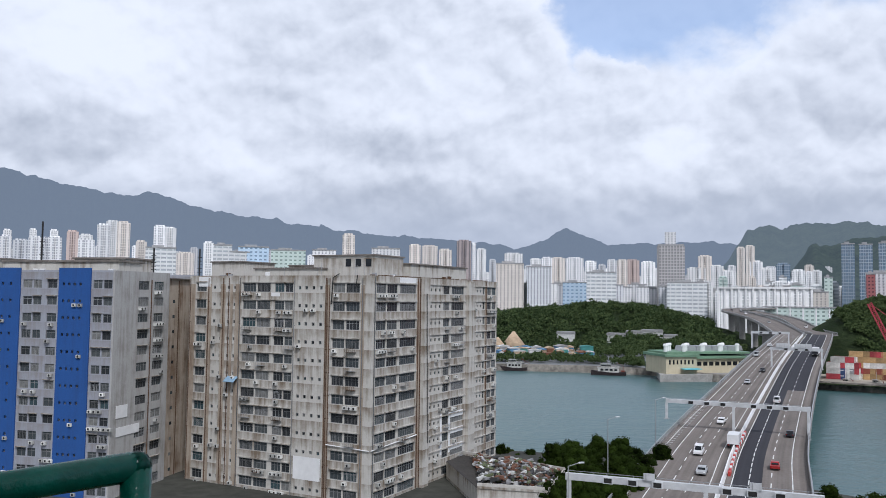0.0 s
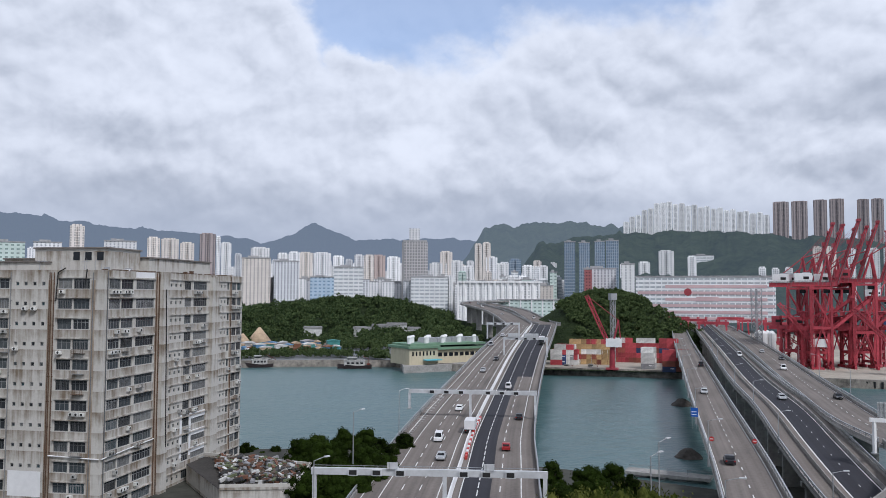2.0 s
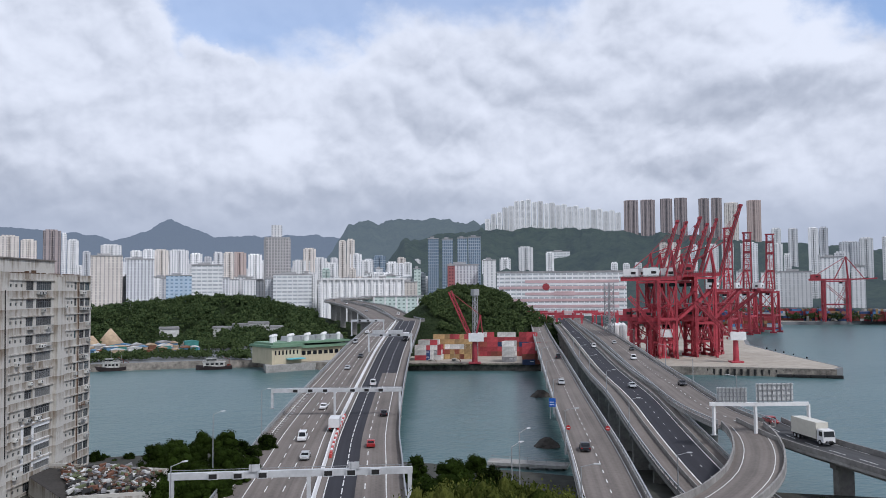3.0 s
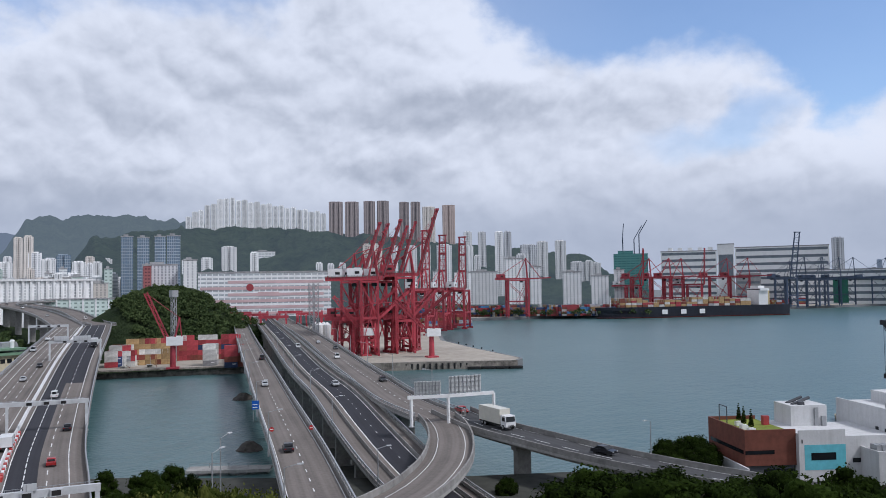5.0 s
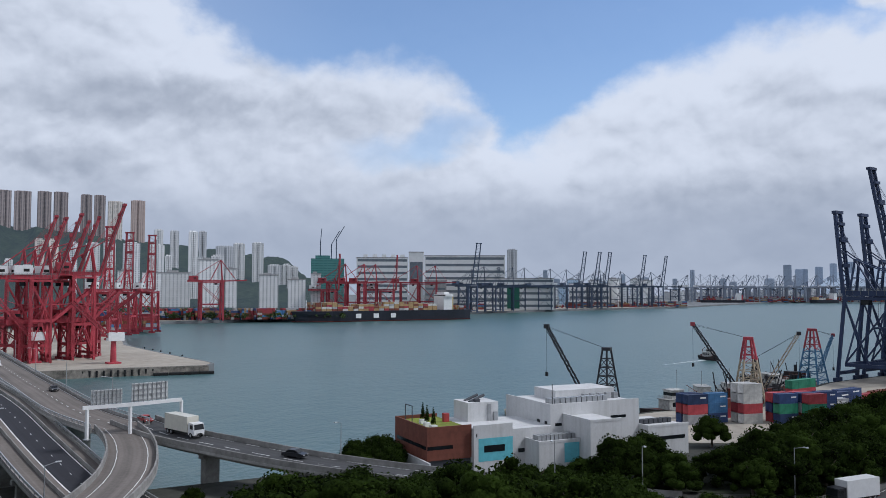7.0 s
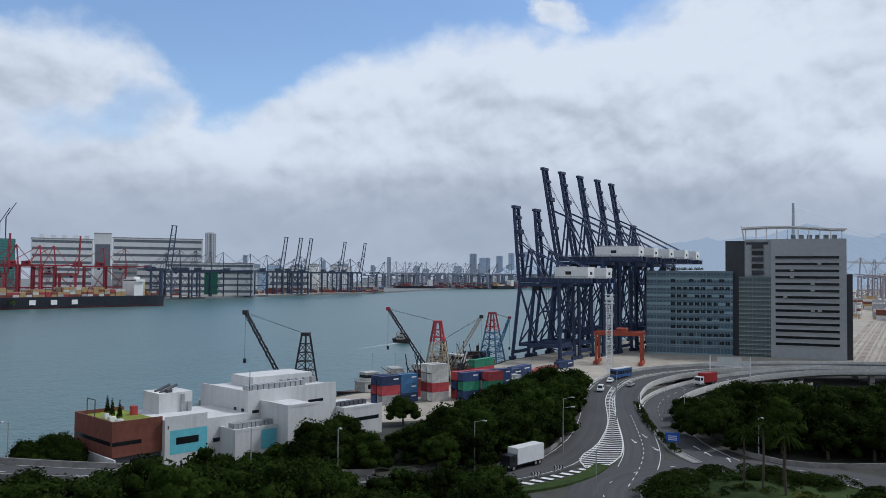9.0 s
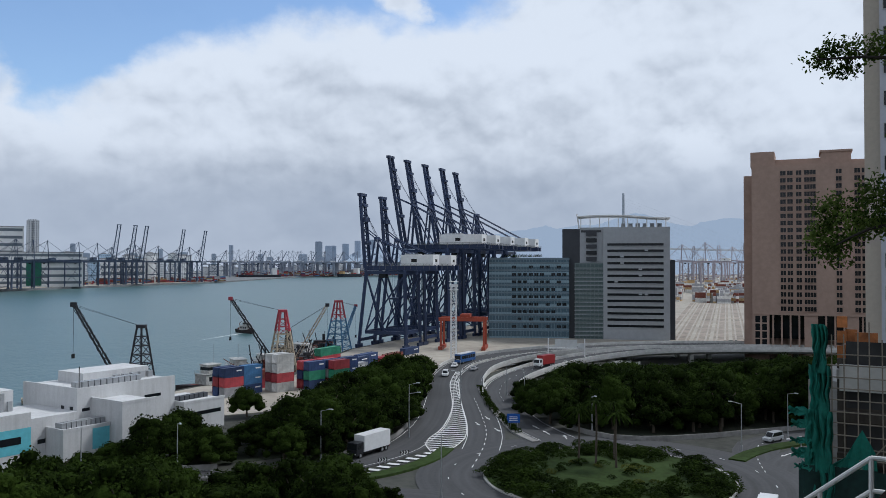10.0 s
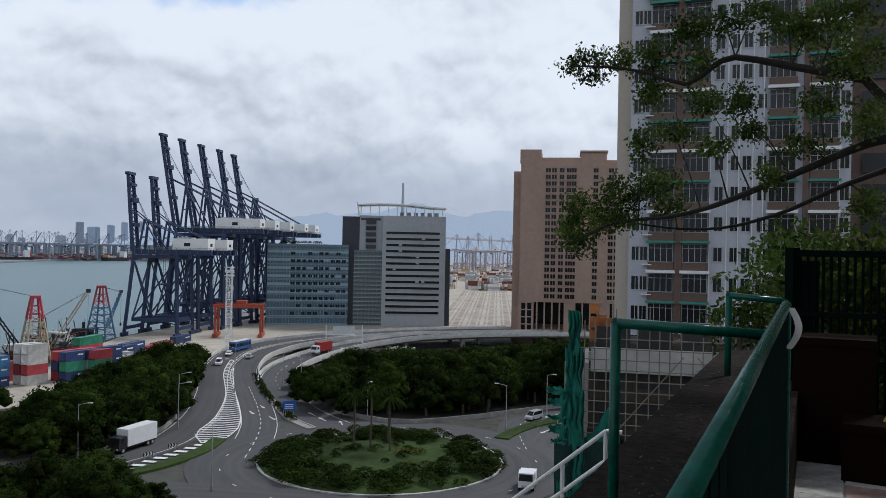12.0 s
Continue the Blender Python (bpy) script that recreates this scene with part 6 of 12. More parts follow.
def quay_crane(at, mat, label, group, girder=38.0, boom=44.0, lift=78.0, gauge=20.0, span=15.0, back=16.0, apex=18.0, house=(WHITE_PAINT, 11.0), leg=1.1, far=False, wide=2.4, portal=0.42, splay=0.0):
    """A ship-to-shore crane; y points to the water, the rails run along x."""
    t = None if far else thing("quay_crane", at, label, "crane", group)
    pieces = []

    def part(name, m, piece_mat, parent, words=""):
        if far:
            pieces.append((m, piece_mat))
            return None
        return place(name, m, piece_mat, parent, words)

    s = span / 2
    for x in (-s, s):
        for y in (0.0, -gauge):
            out = splay if y == 0 else -splay * 0.3
            part("leg", Mesh().beam((x, y + out, 1.5), (x * 0.93, y, girder), leg, leg).box(x - 2.6, y + out - 0.5, 0, x + 2.6, y + out + 0.5, 1.5), mat, t)
    for y in (0.0, -gauge):
        out = splay * 0.9 if y == 0 else -splay * 0.27
        part("sill_beam", Mesh().beam((-s, y + out, 3.2), (s, y + out, 3.2), 0.9, 1.3), mat, t)
        part("portal_beam", Mesh().beam((-s * 0.96, y, girder * portal), (s * 0.96, y, girder * portal), 0.9, 1.5), mat, t)
        part("top_beam", Mesh().beam((-s * 0.94, y, girder - 1), (s * 0.94, y, girder - 1), 0.9, 1.6), mat, t)
    for x in (-s * 0.97, s * 0.97):
        part("brace", Mesh().beam((x, 0, girder * portal), (x, -gauge, girder * portal), 0.8, 1.3).beam((x, 0, girder * (portal + 0.02)), (x * 0.97, -gauge, girder - 2), 0.55, 0.55).beam((x, -gauge * 0.5, girder * (portal + 0.02)), (x, -gauge, 5), 0.4, 0.4).beam((x, -gauge, girder - 1), (x, 0, girder - 1), 0.7, 1.0), mat, t)
    for x in (-2.6, 2.6):
        part("girder", Mesh().beam((x, -gauge - back, girder + 1), (x, 3, girder + 1), 0.9, 1.9), mat, t)
    part("platform", Mesh().box(-4.2, -gauge - back, girder - 0.1, 4.2, -gauge - back + 14, girder + 0.05), mat, t)
    la = radians(lift)
    hinge, tip = Vector((0, 3, girder + 1)), Vector((0, 3 + boom * math.cos(la), girder + 1 + boom * math.sin(la)))
    for x in (-wide, wide):
        part("boom_chord", Mesh().beam(hinge + Vector((x, 0, 0)), tip + Vector((x * 0.8, 0, 0)), max(0.75, leg * 0.5), max(1.4, leg * 0.6)), mat, t)
    m = Mesh()
    n = 9
    for i in range(n + 1):
        p = hinge + (tip - hinge) * (i / n)
        m.beam(p + Vector((-wide, 0, 0)), p + Vector((wide, 0, 0)), max(0.45, leg * 0.25))
        if i < n:
            q = hinge + (tip - hinge) * ((i + 1) / n)
            m.beam(p + Vector((-wide if i % 2 else wide, 0, 0)), q + Vector((wide if i % 2 else -wide, 0, 0)), 0.28)
    m.box(tip.x - wide - 0.5, tip.y - 0.9, tip.z - 0.3, tip.x + wide + 0.5, tip.y + 0.9, tip.z + 0.9)
    lacing = part("boom_lacing", m, mat, t)
    if lacing:
        tagged(lacing, kind="stuff")
    top = Vector((0, -1.5, girder + apex))
    m = Mesh()
    for x in (-2.8, 2.8):
        m.beam((x, 0.5, girder), (x * 0.6, top.y, top.z), 0.8)
        m.beam((x, -gauge * 0.55, girder + 1), (x * 0.6, top.y, top.z), 0.5)
    m.beam((-2.0, top.y, top.z), (2.0, top.y, top.z), 0.9).beam((-2.3, -0.5, girder + apex * 0.5), (2.3, -0.5, girder + apex * 0.5), 0.5)
    part("a_frame", m, mat, t)
    m = Mesh()
    for x in (-1.8, 1.8):
        m.tube((x, top.y, top.z), (x, -gauge - back + 1, girder + 2), 0.26, 5)
        mid_b = hinge + (tip - hinge) * 0.55
        m.tube((x, top.y, top.z), (x, mid_b.y, mid_b.z), 0.24, 5)
    part("stay", m, mat, t)
    if not far:                             # walkway, sheaves and hoist ropes of the raised boom, rails and cabinets along the girder
        across = Vector((0, -math.sin(la), math.cos(la)))
        part("boom_walkway", Mesh().beam(hinge + Vector((wide + 0.7, 0, 0)), hinge + (tip - hinge) * 0.93 + Vector((wide * 0.8 + 0.7, 0, 0)), 0.7, 0.15), CRANE_GREY, t, "grey grated walkway")
        m = Mesh()
        for f, w_s in ((0.34, 1.5), (0.66, 2.0), (0.86, 1.2)):
            p = hinge + (tip - hinge) * f + across * 0.9
            m.box(p.x - wide * 0.9, p.y - w_s / 2, p.z - w_s / 2, p.x + wide * 0.9, p.y + w_s / 2, p.z + w_s / 2)
        m.beam(hinge + (tip - hinge) * 0.34 + across * 0.9, hinge + (tip - hinge) * 0.86 + across * 0.9, 0.3)
        part("sheave_block", m, mat, t)
        m = Mesh()
        for k, x in enumerate((-1.5, -0.5, 0.5, 1.5)):
            p = hinge + (tip - hinge) * (0.95 - 0.06 * k)
            m.tube((x, p.y - 0.4, p.z), (x, top.y, top.z + 0.4), 0.07, 4)
        part("hoist_rope", m, mat, t)
        m = Mesh()
        for x in (-3.6, 3.6):
            for z in (0.6, 1.15):
                m.beam((x, -gauge - back, girder + 1.6 + z), (x, 1.5, girder + 1.6 + z), 0.1)
            for k in range(12):
                y = -gauge - back + k * (gauge + back + 1.5) / 11
                m.beam((x, y, girder + 0.4), (x, y, girder + 2.75), 0.1)
        m.beam((-3.6, 1.5, girder + 2.75), (3.6, 1.5, girder + 2.75), 0.1).beam((-3.6, -gauge - back, girder + 2.75), (3.6, -gauge - back, girder + 2.75), 0.1)
        part("girder_rail", m, CRANE_GREY, t)
        part("spreader", Mesh().box(-3.0, -gauge * 0.6, girder * 0.62, 3.0, -gauge * 0.6 + 2.2, girder * 0.62 + 0.7).tube((-1.0, -gauge * 0.6 + 1.1, girder * 0.62 + 0.7), (-1.0, -gauge * 0.6 + 1.1, girder), 0.07, 4).tube((1.0, -gauge * 0.6 + 1.1, girder * 0.62 + 0.7), (1.0, -gauge * 0.6 + 1.1, girder), 0.07, 4), mat, t)
    if house:
        hm, hl = house
        y0 = -gauge - back + 1.5
        h_ob = part("machinery_house", Mesh().box(-3.4, y0, girder + 2.0, 3.4, y0 + hl, girder + 6.6), hm, t, "white machinery house")
        part("house_sign", Mesh().box(3.405, y0 + hl * 0.5, girder + 3.5, 3.46, y0 + hl * 0.5 + 2.6, girder + 4.9), BLACK, h_ob)
        part("house_sign", Mesh().box(-3.46, y0 + hl * 0.5, girder + 3.5, -3.405, y0 + hl * 0.5 + 2.6, girder + 4.9), BLACK, h_ob)
        part("house_sign", Mesh().box(-1.1, y0 - 0.06, girder + 3.5, 1.1, y0 - 0.005, girder + 4.7), BLACK, h_ob)
        part("vent", Mesh().box(-2.4, y0 + hl * 0.5, girder + 6.6, 2.4, y0 + hl * 0.9, girder + 7.1), STEEL, h_ob)
    part("cab", Mesh().box(-1.4, -gauge * 0.35, girder - 3.4, 1.4, -gauge * 0.35 + 3, girder - 0.6), DARK_GLASS, t)
    part("stair_tower", lattice(Mesh(), (s + 0.9, -gauge, 3), (s + 0.9, -gauge, girder), 1.6, 12, 0.12), mat, t)
    for y in (0.0, -gauge):
        part("cross_brace", Mesh().beam((-s * 0.96, y, girder * (portal + 0.02)), (s * 0.94, y, girder - 2), 0.5).beam((s * 0.96, y, girder * (portal + 0.02)), (-s * 0.94, y, girder - 2), 0.5), mat, t)
    for x in (-s * 0.97, s * 0.97):
        part("raker", Mesh().beam((x, 0, 4.0), (x, -gauge * 0.5, girder * portal), 0.55).beam((x, -gauge * 0.5, girder * portal), (x * 0.97, 0.0, girder - 2), 0.5), mat, t)
    if far:
        ob = new("quay_crane", joined_data("quay_crane", pieces))
        ob.matrix_world = at
        return tagged(ob, label, "crane", group)
    return t


# navy cranes on the near quay; water lies to the north-east of it
NAVY_WORDS = "navy blue quay crane with its boom raised"
navy_small = quay_crane(pose(*polar(95.35, 358, 4.6), 0, 0, -32), NAVY_STEEL, "older navy blue quay crane with a lattice boom raised", "navy quay cranes", 33.0, 32.0, 85.0, 18.0, 15.0, 13.0, 14.0, (WHITE_PAINT, 15.0), 1.15, portal=0.2, splay=3.2)
copy_thing(navy_small, pose(*polar(96.75, 376, 4.6), 0, 0, -32))
copy_thing(navy_small, pose(*polar(103.2, 500, 4.6), 0, 0, -32))
navy = quay_crane(pose(*polar(97.9, 392, 4.6), 0, 0, -32), NAVY_STEEL, NAVY_WORDS, "navy quay cranes", 43.0, 44.0, 80.0, 22.0, 16.0, 17.0, 21.0, (WHITE_PAINT, 21.0), 1.3, portal=0.24, splay=3.0)
for az, d in ((99.05, 408), (100.25, 426), (101.4, 444), (102.3, 464)):
    copy_thing(navy, pose(*polar(az, d, 4.6), 0, 0, -32))
# orange yard gantry and a white lattice mast beside it
gantry = thing("yard_gantry", pose(*polar(101.65, 345, 4.6), 0, 0, 72), "orange rubber-tyred yard gantry crane on the quay", "crane")
ORANGE = material("orange_crane_paint", (0.33, 0.06, 0.03), 0.5, grain=0.6, vary=0.3)
for x in (-9, 9):
    for y in (-5, 5):
        part("leg", Mesh().beam((x, y, 0.8), (x, y * 0.85, 12.2), 0.8, 0.8), ORANGE, gantry)
    part("bogie", Mesh().box(x - 0.8, -7, 0.05, x + 0.8, 7, 1.5), ORANGE, gantry)
for y in (-4.2, 4.2):
    part("top_beam", Mesh().beam((-10, y, 12.6), (10, y, 12.6), 1.0, 1.5), ORANGE, gantry)
part("trolley", Mesh().box(-3, -3.6, 13.4, 1, 3.6, 14.7), ORANGE, gantry)
mast = thing("lattice_mast", pose(*polar(100.95, 300, 4.5)), "white lattice lighting mast with a head frame", "mast")
part("lattice", lattice(Mesh(), (0, 0, 0), (0, 0, 28), 1.9, 22, 0.2), WHITE_PAINT, mast)
part("head_frame", Mesh().box(-1.9, -1.5, 26.2, 1.9, 1.5, 26.5).box(-1.6, -1.3, 27.4, 1.6, 1.3, 28.4).box(-1.9, -1.5, 29.2, 1.9, 1.5, 29.4), WHITE_PAINT, mast)

# red cranes crowded on the pier
RED_WORDS = "dark red quay crane with its boom raised"
red = quay_crane(pose(*polar(43.0, 450, 3.5), 0, 0, -128), RED_STEEL, RED_WORDS, "red cranes on the pier", 41.0, 33.0, 72.0, 9.0, 10.0, 9.0, 15.0, (WHITE_PAINT, 8.0), 0.95, portal=0.5)
for az, d, turn in ((41.6, 468, -128), (42.2, 478, -124), (43.6, 496, -129), (44.1, 466, -133)):
    copy_thing(red, pose(*polar(az, d, 3.5), 0, 0, turn))
quay_crane(pose(*polar(45.5, 462, 3.5), 0, 0, -128), RED_STEEL, RED_WORDS, "red cranes on the pier", 43.0, 38.0, 73.0, 10.0, 9.0, 10.0, 14.0, (RED_STEEL, 7.0), 1.1)
red_squat = quay_crane(pose(*polar(42.7, 455, 3.5), 0, 0, -118), RED_STEEL, "squat dark red dock crane between the taller ones", "red cranes on the pier", 19.0, 24.0, 40.0, 12.0, 7.0, 6.0, 9.0, (RED_STEEL, 4.0), 1.2, True)
for az, d, turn in ((41.6, 460, -140), (45.0, 470, -100), (45.8, 476, -150)):
    copy_thing(red_squat, pose(*polar(az, d, 3.5), 0, 0, turn))
red_far = quay_crane(pose(*polar(46.3, 640, 3.5), 0, 0, -65), RED_STEEL, "dark red quay crane on the basin quay", "red cranes on the basin quay", 34.0, 46.0, 88.0, 18.0, 15.0, 18.0, 16.0, (WHITE_PAINT, 8.0), 1.8, False, 3.2)
for az, d, turn in ((47.5, 700, -65), (48.9, 730, -65)):
    copy_thing(red_far, pose(*polar(az, d, 3.5), 0, 0, turn))
red_low = quay_crane(pose(*polar(53.5, 968, 3.5), 0, 0, -135), RED_STEEL, "dark red quay crane with its boom lowered", "red cranes on the basin quay", 44.0, 24.0, 2.0, 24.0, 20.0, 14.0, 25.0, (RED_STEEL, 10.0), 2.3, True)
for az, d in ((61.9, 1075), (63.2, 1085), (64.0, 1095), (68.2, 1150), (66.9, 1140)):
    copy_thing(red_low, pose(*polar(az, d, 3.5), 0, 0, -160))
for az, d in ((61.2, 1070), (65.2, 1100)):
    copy_thing(red_far, pose(*polar(az, d, 3.5), 0, 0, -160))
grey_up = quay_crane(pose(*polar(70.75, 1260, 3.5), 0, 0, 150), BLUE_STEEL, "blue-grey quay crane with its boom raised", "blue-grey cranes on the far quay", 42.0, 64.0, 80.0, 24.0, 18.0, 24.0, 24.0, (BLUE_STEEL, 10.0), 2.2, True, 5.0)
for az, d in ((78.15, 1560), (79.15, 1580), (79.85, 1600), (82.2, 1740), (83.6, 1790)):
    copy_thing(grey_up, pose(*polar(az, d, 3.5), 0, 0, 152))
grey_low = quay_crane(pose(*polar(72.6, 1330, 3.5), 0, 0, 156), BLUE_STEEL, "blue-grey quay crane with its boom lowered", "blue-grey cranes on the far quay", 40.0, 58.0, 2.0, 22.0, 18.0, 26.0, 32.0, (BLUE_STEEL, 12.0), 2.0, True, 4.0)
for az, d in ((73.6, 1350), (74.4, 1370), (76.2, 1450), (77.3, 1500), (79.6, 1590), (81.0, 1660), (71.6, 1290), (83.0, 1760)):
    copy_thing(grey_low, pose(*polar(az, d, 3.5), 0, 0, -165))
# pale cranes across the harbour mouth, haze put into their grey
PALE_STEEL = material("hazed_crane_grey", (0.27, 0.30, 0.36), 0.6, grain=0.3, per_object=0.3)
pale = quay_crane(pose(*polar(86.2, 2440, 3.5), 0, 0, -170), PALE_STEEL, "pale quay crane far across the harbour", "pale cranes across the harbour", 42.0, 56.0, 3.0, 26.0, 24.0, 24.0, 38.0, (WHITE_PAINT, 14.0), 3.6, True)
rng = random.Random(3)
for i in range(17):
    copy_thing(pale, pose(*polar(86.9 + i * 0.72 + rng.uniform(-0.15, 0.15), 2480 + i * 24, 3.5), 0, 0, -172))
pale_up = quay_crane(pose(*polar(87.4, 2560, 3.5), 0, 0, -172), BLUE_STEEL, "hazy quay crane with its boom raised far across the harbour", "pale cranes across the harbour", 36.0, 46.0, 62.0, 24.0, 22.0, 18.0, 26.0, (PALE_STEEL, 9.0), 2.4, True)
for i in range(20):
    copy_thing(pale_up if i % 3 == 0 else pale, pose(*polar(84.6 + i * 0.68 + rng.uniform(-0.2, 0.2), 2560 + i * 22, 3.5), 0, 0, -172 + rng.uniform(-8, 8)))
PINK_STEEL = material("pale_pink_crane_paint", (0.38, 0.34, 0.37), 0.6, grain=0.3, per_object=0.3)
yard_pale = quay_crane(pose(*polar(113.9, 1700, 3.5), 0, 0, -100), PINK_STEEL, "pale pink quay crane behind the terminal yard", "cranes behind the terminal yard", 42.0, 52.0, 3.0, 26.0, 24.0, 24.0, 34.0, (WHITE_PAINT, 14.0), 2.2, True)
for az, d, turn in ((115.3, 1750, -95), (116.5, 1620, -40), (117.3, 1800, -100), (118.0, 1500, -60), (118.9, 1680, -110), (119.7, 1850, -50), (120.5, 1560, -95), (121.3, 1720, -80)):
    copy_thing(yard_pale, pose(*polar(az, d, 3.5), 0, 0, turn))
solid("ground_yard", Mesh().prism([polar(111.5, 1850)[:2], polar(124, 1850)[:2], polar(124, 3600)[:2], polar(111.5, 3600)[:2]], -6, 3.3), QUAY, "hazy reclaimed land behind the terminal yard", "ground", kind="structure")
solid("ground_terminal", Mesh().prism([(2380, 120), (2790, -190), (3200, -420), (4300, -420), (4300, 400), (2600, 400)], -6, 3.5), LAND, "container terminal land across the harbour", "ground", kind="structure")

# ---- containers ----
BOX_PAINT = [material("container_" + n, c, 0.55, grain=0.8, stain=0.3, vary=0.35, per_object=0.32) for n, c in
             (("red", (0.38, 0.055, 0.065)), ("navy", (0.03, 0.055, 0.14)), ("white", (0.62, 0.61, 0.58)), ("ochre", (0.42, 0.28, 0.13)), ("blue", (0.06, 0.17, 0.34)), ("green", (0.04, 0.22, 0.13)), ("grey", (0.34, 0.34, 0.35)), ("rust", (0.24, 0.07, 0.045)))]
BOX_WORDS = ("dark red steel shipping container on the quay", "navy blue steel shipping container on the quay", "white steel shipping container on the quay", "ochre steel shipping container on the quay",
             "blue steel shipping container on the quay", "green steel shipping container on the quay", "grey steel shipping container on the quay", "rust red steel shipping container on the quay")


def container_mesh(length_):
    """Corrugated box with corner posts and rails; long side along x."""
    m = Mesh().box(0.06, 0.06, 0.12, length_ - 0.06, 2.38, 2.52)
    for x in (0, length_ - 0.16):
        for y in (0, 2.28):
            m.box(x, y, 0, x + 0.16, y + 0.16, 2.6)
    for y in (0, 2.32):
        m.box(0.16, y, 0, length_ - 0.16, y + 0.12, 0.16).box(0.16, y, 2.48, length_ - 0.16, y + 0.12, 2.6)
    n = int(length_ / 0.6)
    for i in range(n):
        x = 0.3 + i * (length_ - 0.6) / n
        m.box(x, 0.02, 0.16, x + 0.28, 0.06, 2.48).box(x, 2.38, 0.16, x + 0.28, 2.42, 2.48)
    return m


BOX_DATA, MARK_DATA, DOOR_DATA = {}, {}, {}


def container(x, y, z, turn, paint, long=True, group="containers on the near quay"):
    size = 12.19 if long else 6.06
    if (paint, long) not in BOX_DATA:
        BOX_DATA[paint, long] = mesh_data("body", container_mesh(size), BOX_PAINT[paint])
        MARK_DATA[long] = mesh_data("marking", Mesh().box(size * 0.62, 0.005, 1.5, size * 0.9, 0.015, 1.85).box(size * 0.62, 2.425, 1.5, size * 0.9, 2.435, 1.85), WHITE_PAINT)
        DOOR_DATA[paint] = mesh_data("door", Mesh().box(-0.03, 0.18, 0.15, 0.05, 1.2, 2.45).box(-0.03, 1.24, 0.15, 0.05, 2.26, 2.45).tube((-0.06, 0.7, 0.15), (-0.06, 0.7, 2.45), 0.03, 5).tube((-0.06, 1.8, 0.15), (-0.06, 1.8, 2.45), 0.03, 5), BOX_PAINT[paint])
    t = thing("shipping_container", pose(x, y, z, 0, 0, turn), BOX_WORDS[paint], "container", group)
    part("body", BOX_DATA[paint, long], None, t)
    if group == "containers on the near quay":
        part("door", DOOR_DATA[paint], None, t)
    if paint in (1, 4, 6):
        part("marking", MARK_DATA[long], None, t)
    return t


def stack(x, y, turn, paints, long=True, z=4.63, **words):
    for k, p in enumerate(paints):
        container(x, y, z + 2.61 * k, turn, p, long, **words)


T_ = -50
u_, v_ = Vector((math.cos(radians(T_)), math.sin(radians(T_)))), Vector((-math.sin(radians(T_)), math.cos(radians(T_))))
for dx, dy, paints, long in ((0, 0, (6, 0, 1), False), (7, 1, (1, 4, 4), False), (0, 3, (1, 0, 1), False), (15, -3, (2, 0, 2, 2), False), (15, -0.2, (2, 0, 2, 2), False), (24, -3, (0, 1, 0), False), (24, -6, (1, 5, 1), False),
                              (31, -6, (0, 6, 1), False), (31, -3.3, (4, 1, 0), False), (38, -5, (1, 1, 1), False), (31, -8.7, (1, 5, 0), False), (39, -2, (0, 6), True), (39, 1, (6, 1), True), (17, 7, (0, 7), True), (4, 9, (7, 1), True)):
    p = Vector((223, 18.5)) + u_ * dx + v_ * dy
    stack(p.x, p.y, T_, paints, long)
for x, y, turn, paints in ((270, -8, -35, (0, 0, 5)), (262, -3, -35, (7,)), (262, -17, -35, (1, 1)), (273, -21, -35, (1, 1)), (285, -27, -35, (0,)), (297, -33, -35, (7,)), (316, -42, -35, (1,))):
    stack(x, y, turn, paints)
# yard below the knoll on the far shore
rng = random.Random(21)
for i in range(5):
    for j in range(3):
        x, y, _ = polar(25.1 + i * 0.26 + j * 0.1, 428 + j * 3)
        stack(x, y, -28, [rng.choice((2, 0, 6, 2, 1)) for _ in range(3 + (i % 2))], False, 3.56, group="containers in the far yard")
for i in range(7):
    x, y, _ = polar(26.4 + i * 0.36, 434)
    stack(x, y, -28, [rng.choice((7, 3, 3)), rng.choice((3, 7, 0)), rng.choice((3, 2)), 3, rng.choice((3, 0))], False, 3.56, group="containers in the far yard")
for i in range(10):
    x, y, _ = polar(28.9 + i * 0.5, 452)
    stack(x, y, -30, [rng.choice((7, 0)), 0, rng.choice((0, 7, 1)), rng.choice((0, 0, 6)), rng.choice((0, 0, 2))][:5 - (i % 3 == 0)], False, 3.56, group="containers in the far yard")
for i in range(3):
    x, y, _ = polar(31.2 + i * 0.1, 414 + i * 2.6)
    stack(x, y, -30, (6, 2, 2, 2), False, 3.56, group="containers in the far yard")
for i in range(4):
    x, y, _ = polar(32.6 + i * 0.45, 400 + 4 * i)
    stack(x, y, -33, (rng.choice((7, 1)), 7, 0, 0), False, 3.56, group="containers in the far yard")


def box_field(name, label, places, seed, sizes=(12.19, 2.44), paints=(0, 0, 0, 7, 7, 1, 2, 3, 4, 6)):
    """Stacks too far to count, one mesh per colour."""
    r_ = random.Random(seed)
    ms = [Mesh() for _ in BOX_PAINT]
    for x, y, turn, high in places:
        c, s = math.cos(radians(turn)), math.sin(radians(turn))
        for k in range(high):
            m = ms[r_.choice(paints)]
            z = 3.56 + 2.6 * k
            pts = [(x + a * c - b * s, y + a * s + b * c) for a, b in ((0, 0), (sizes[0], 0), (sizes[0], sizes[1]), (0, sizes[1]))]
            m.prism(pts, z + 0.03, z + 2.58)
    for m, mat in zip(ms, BOX_PAINT):
        if m.v:
            solid(name, m, mat, label, "containers", kind="stuff")


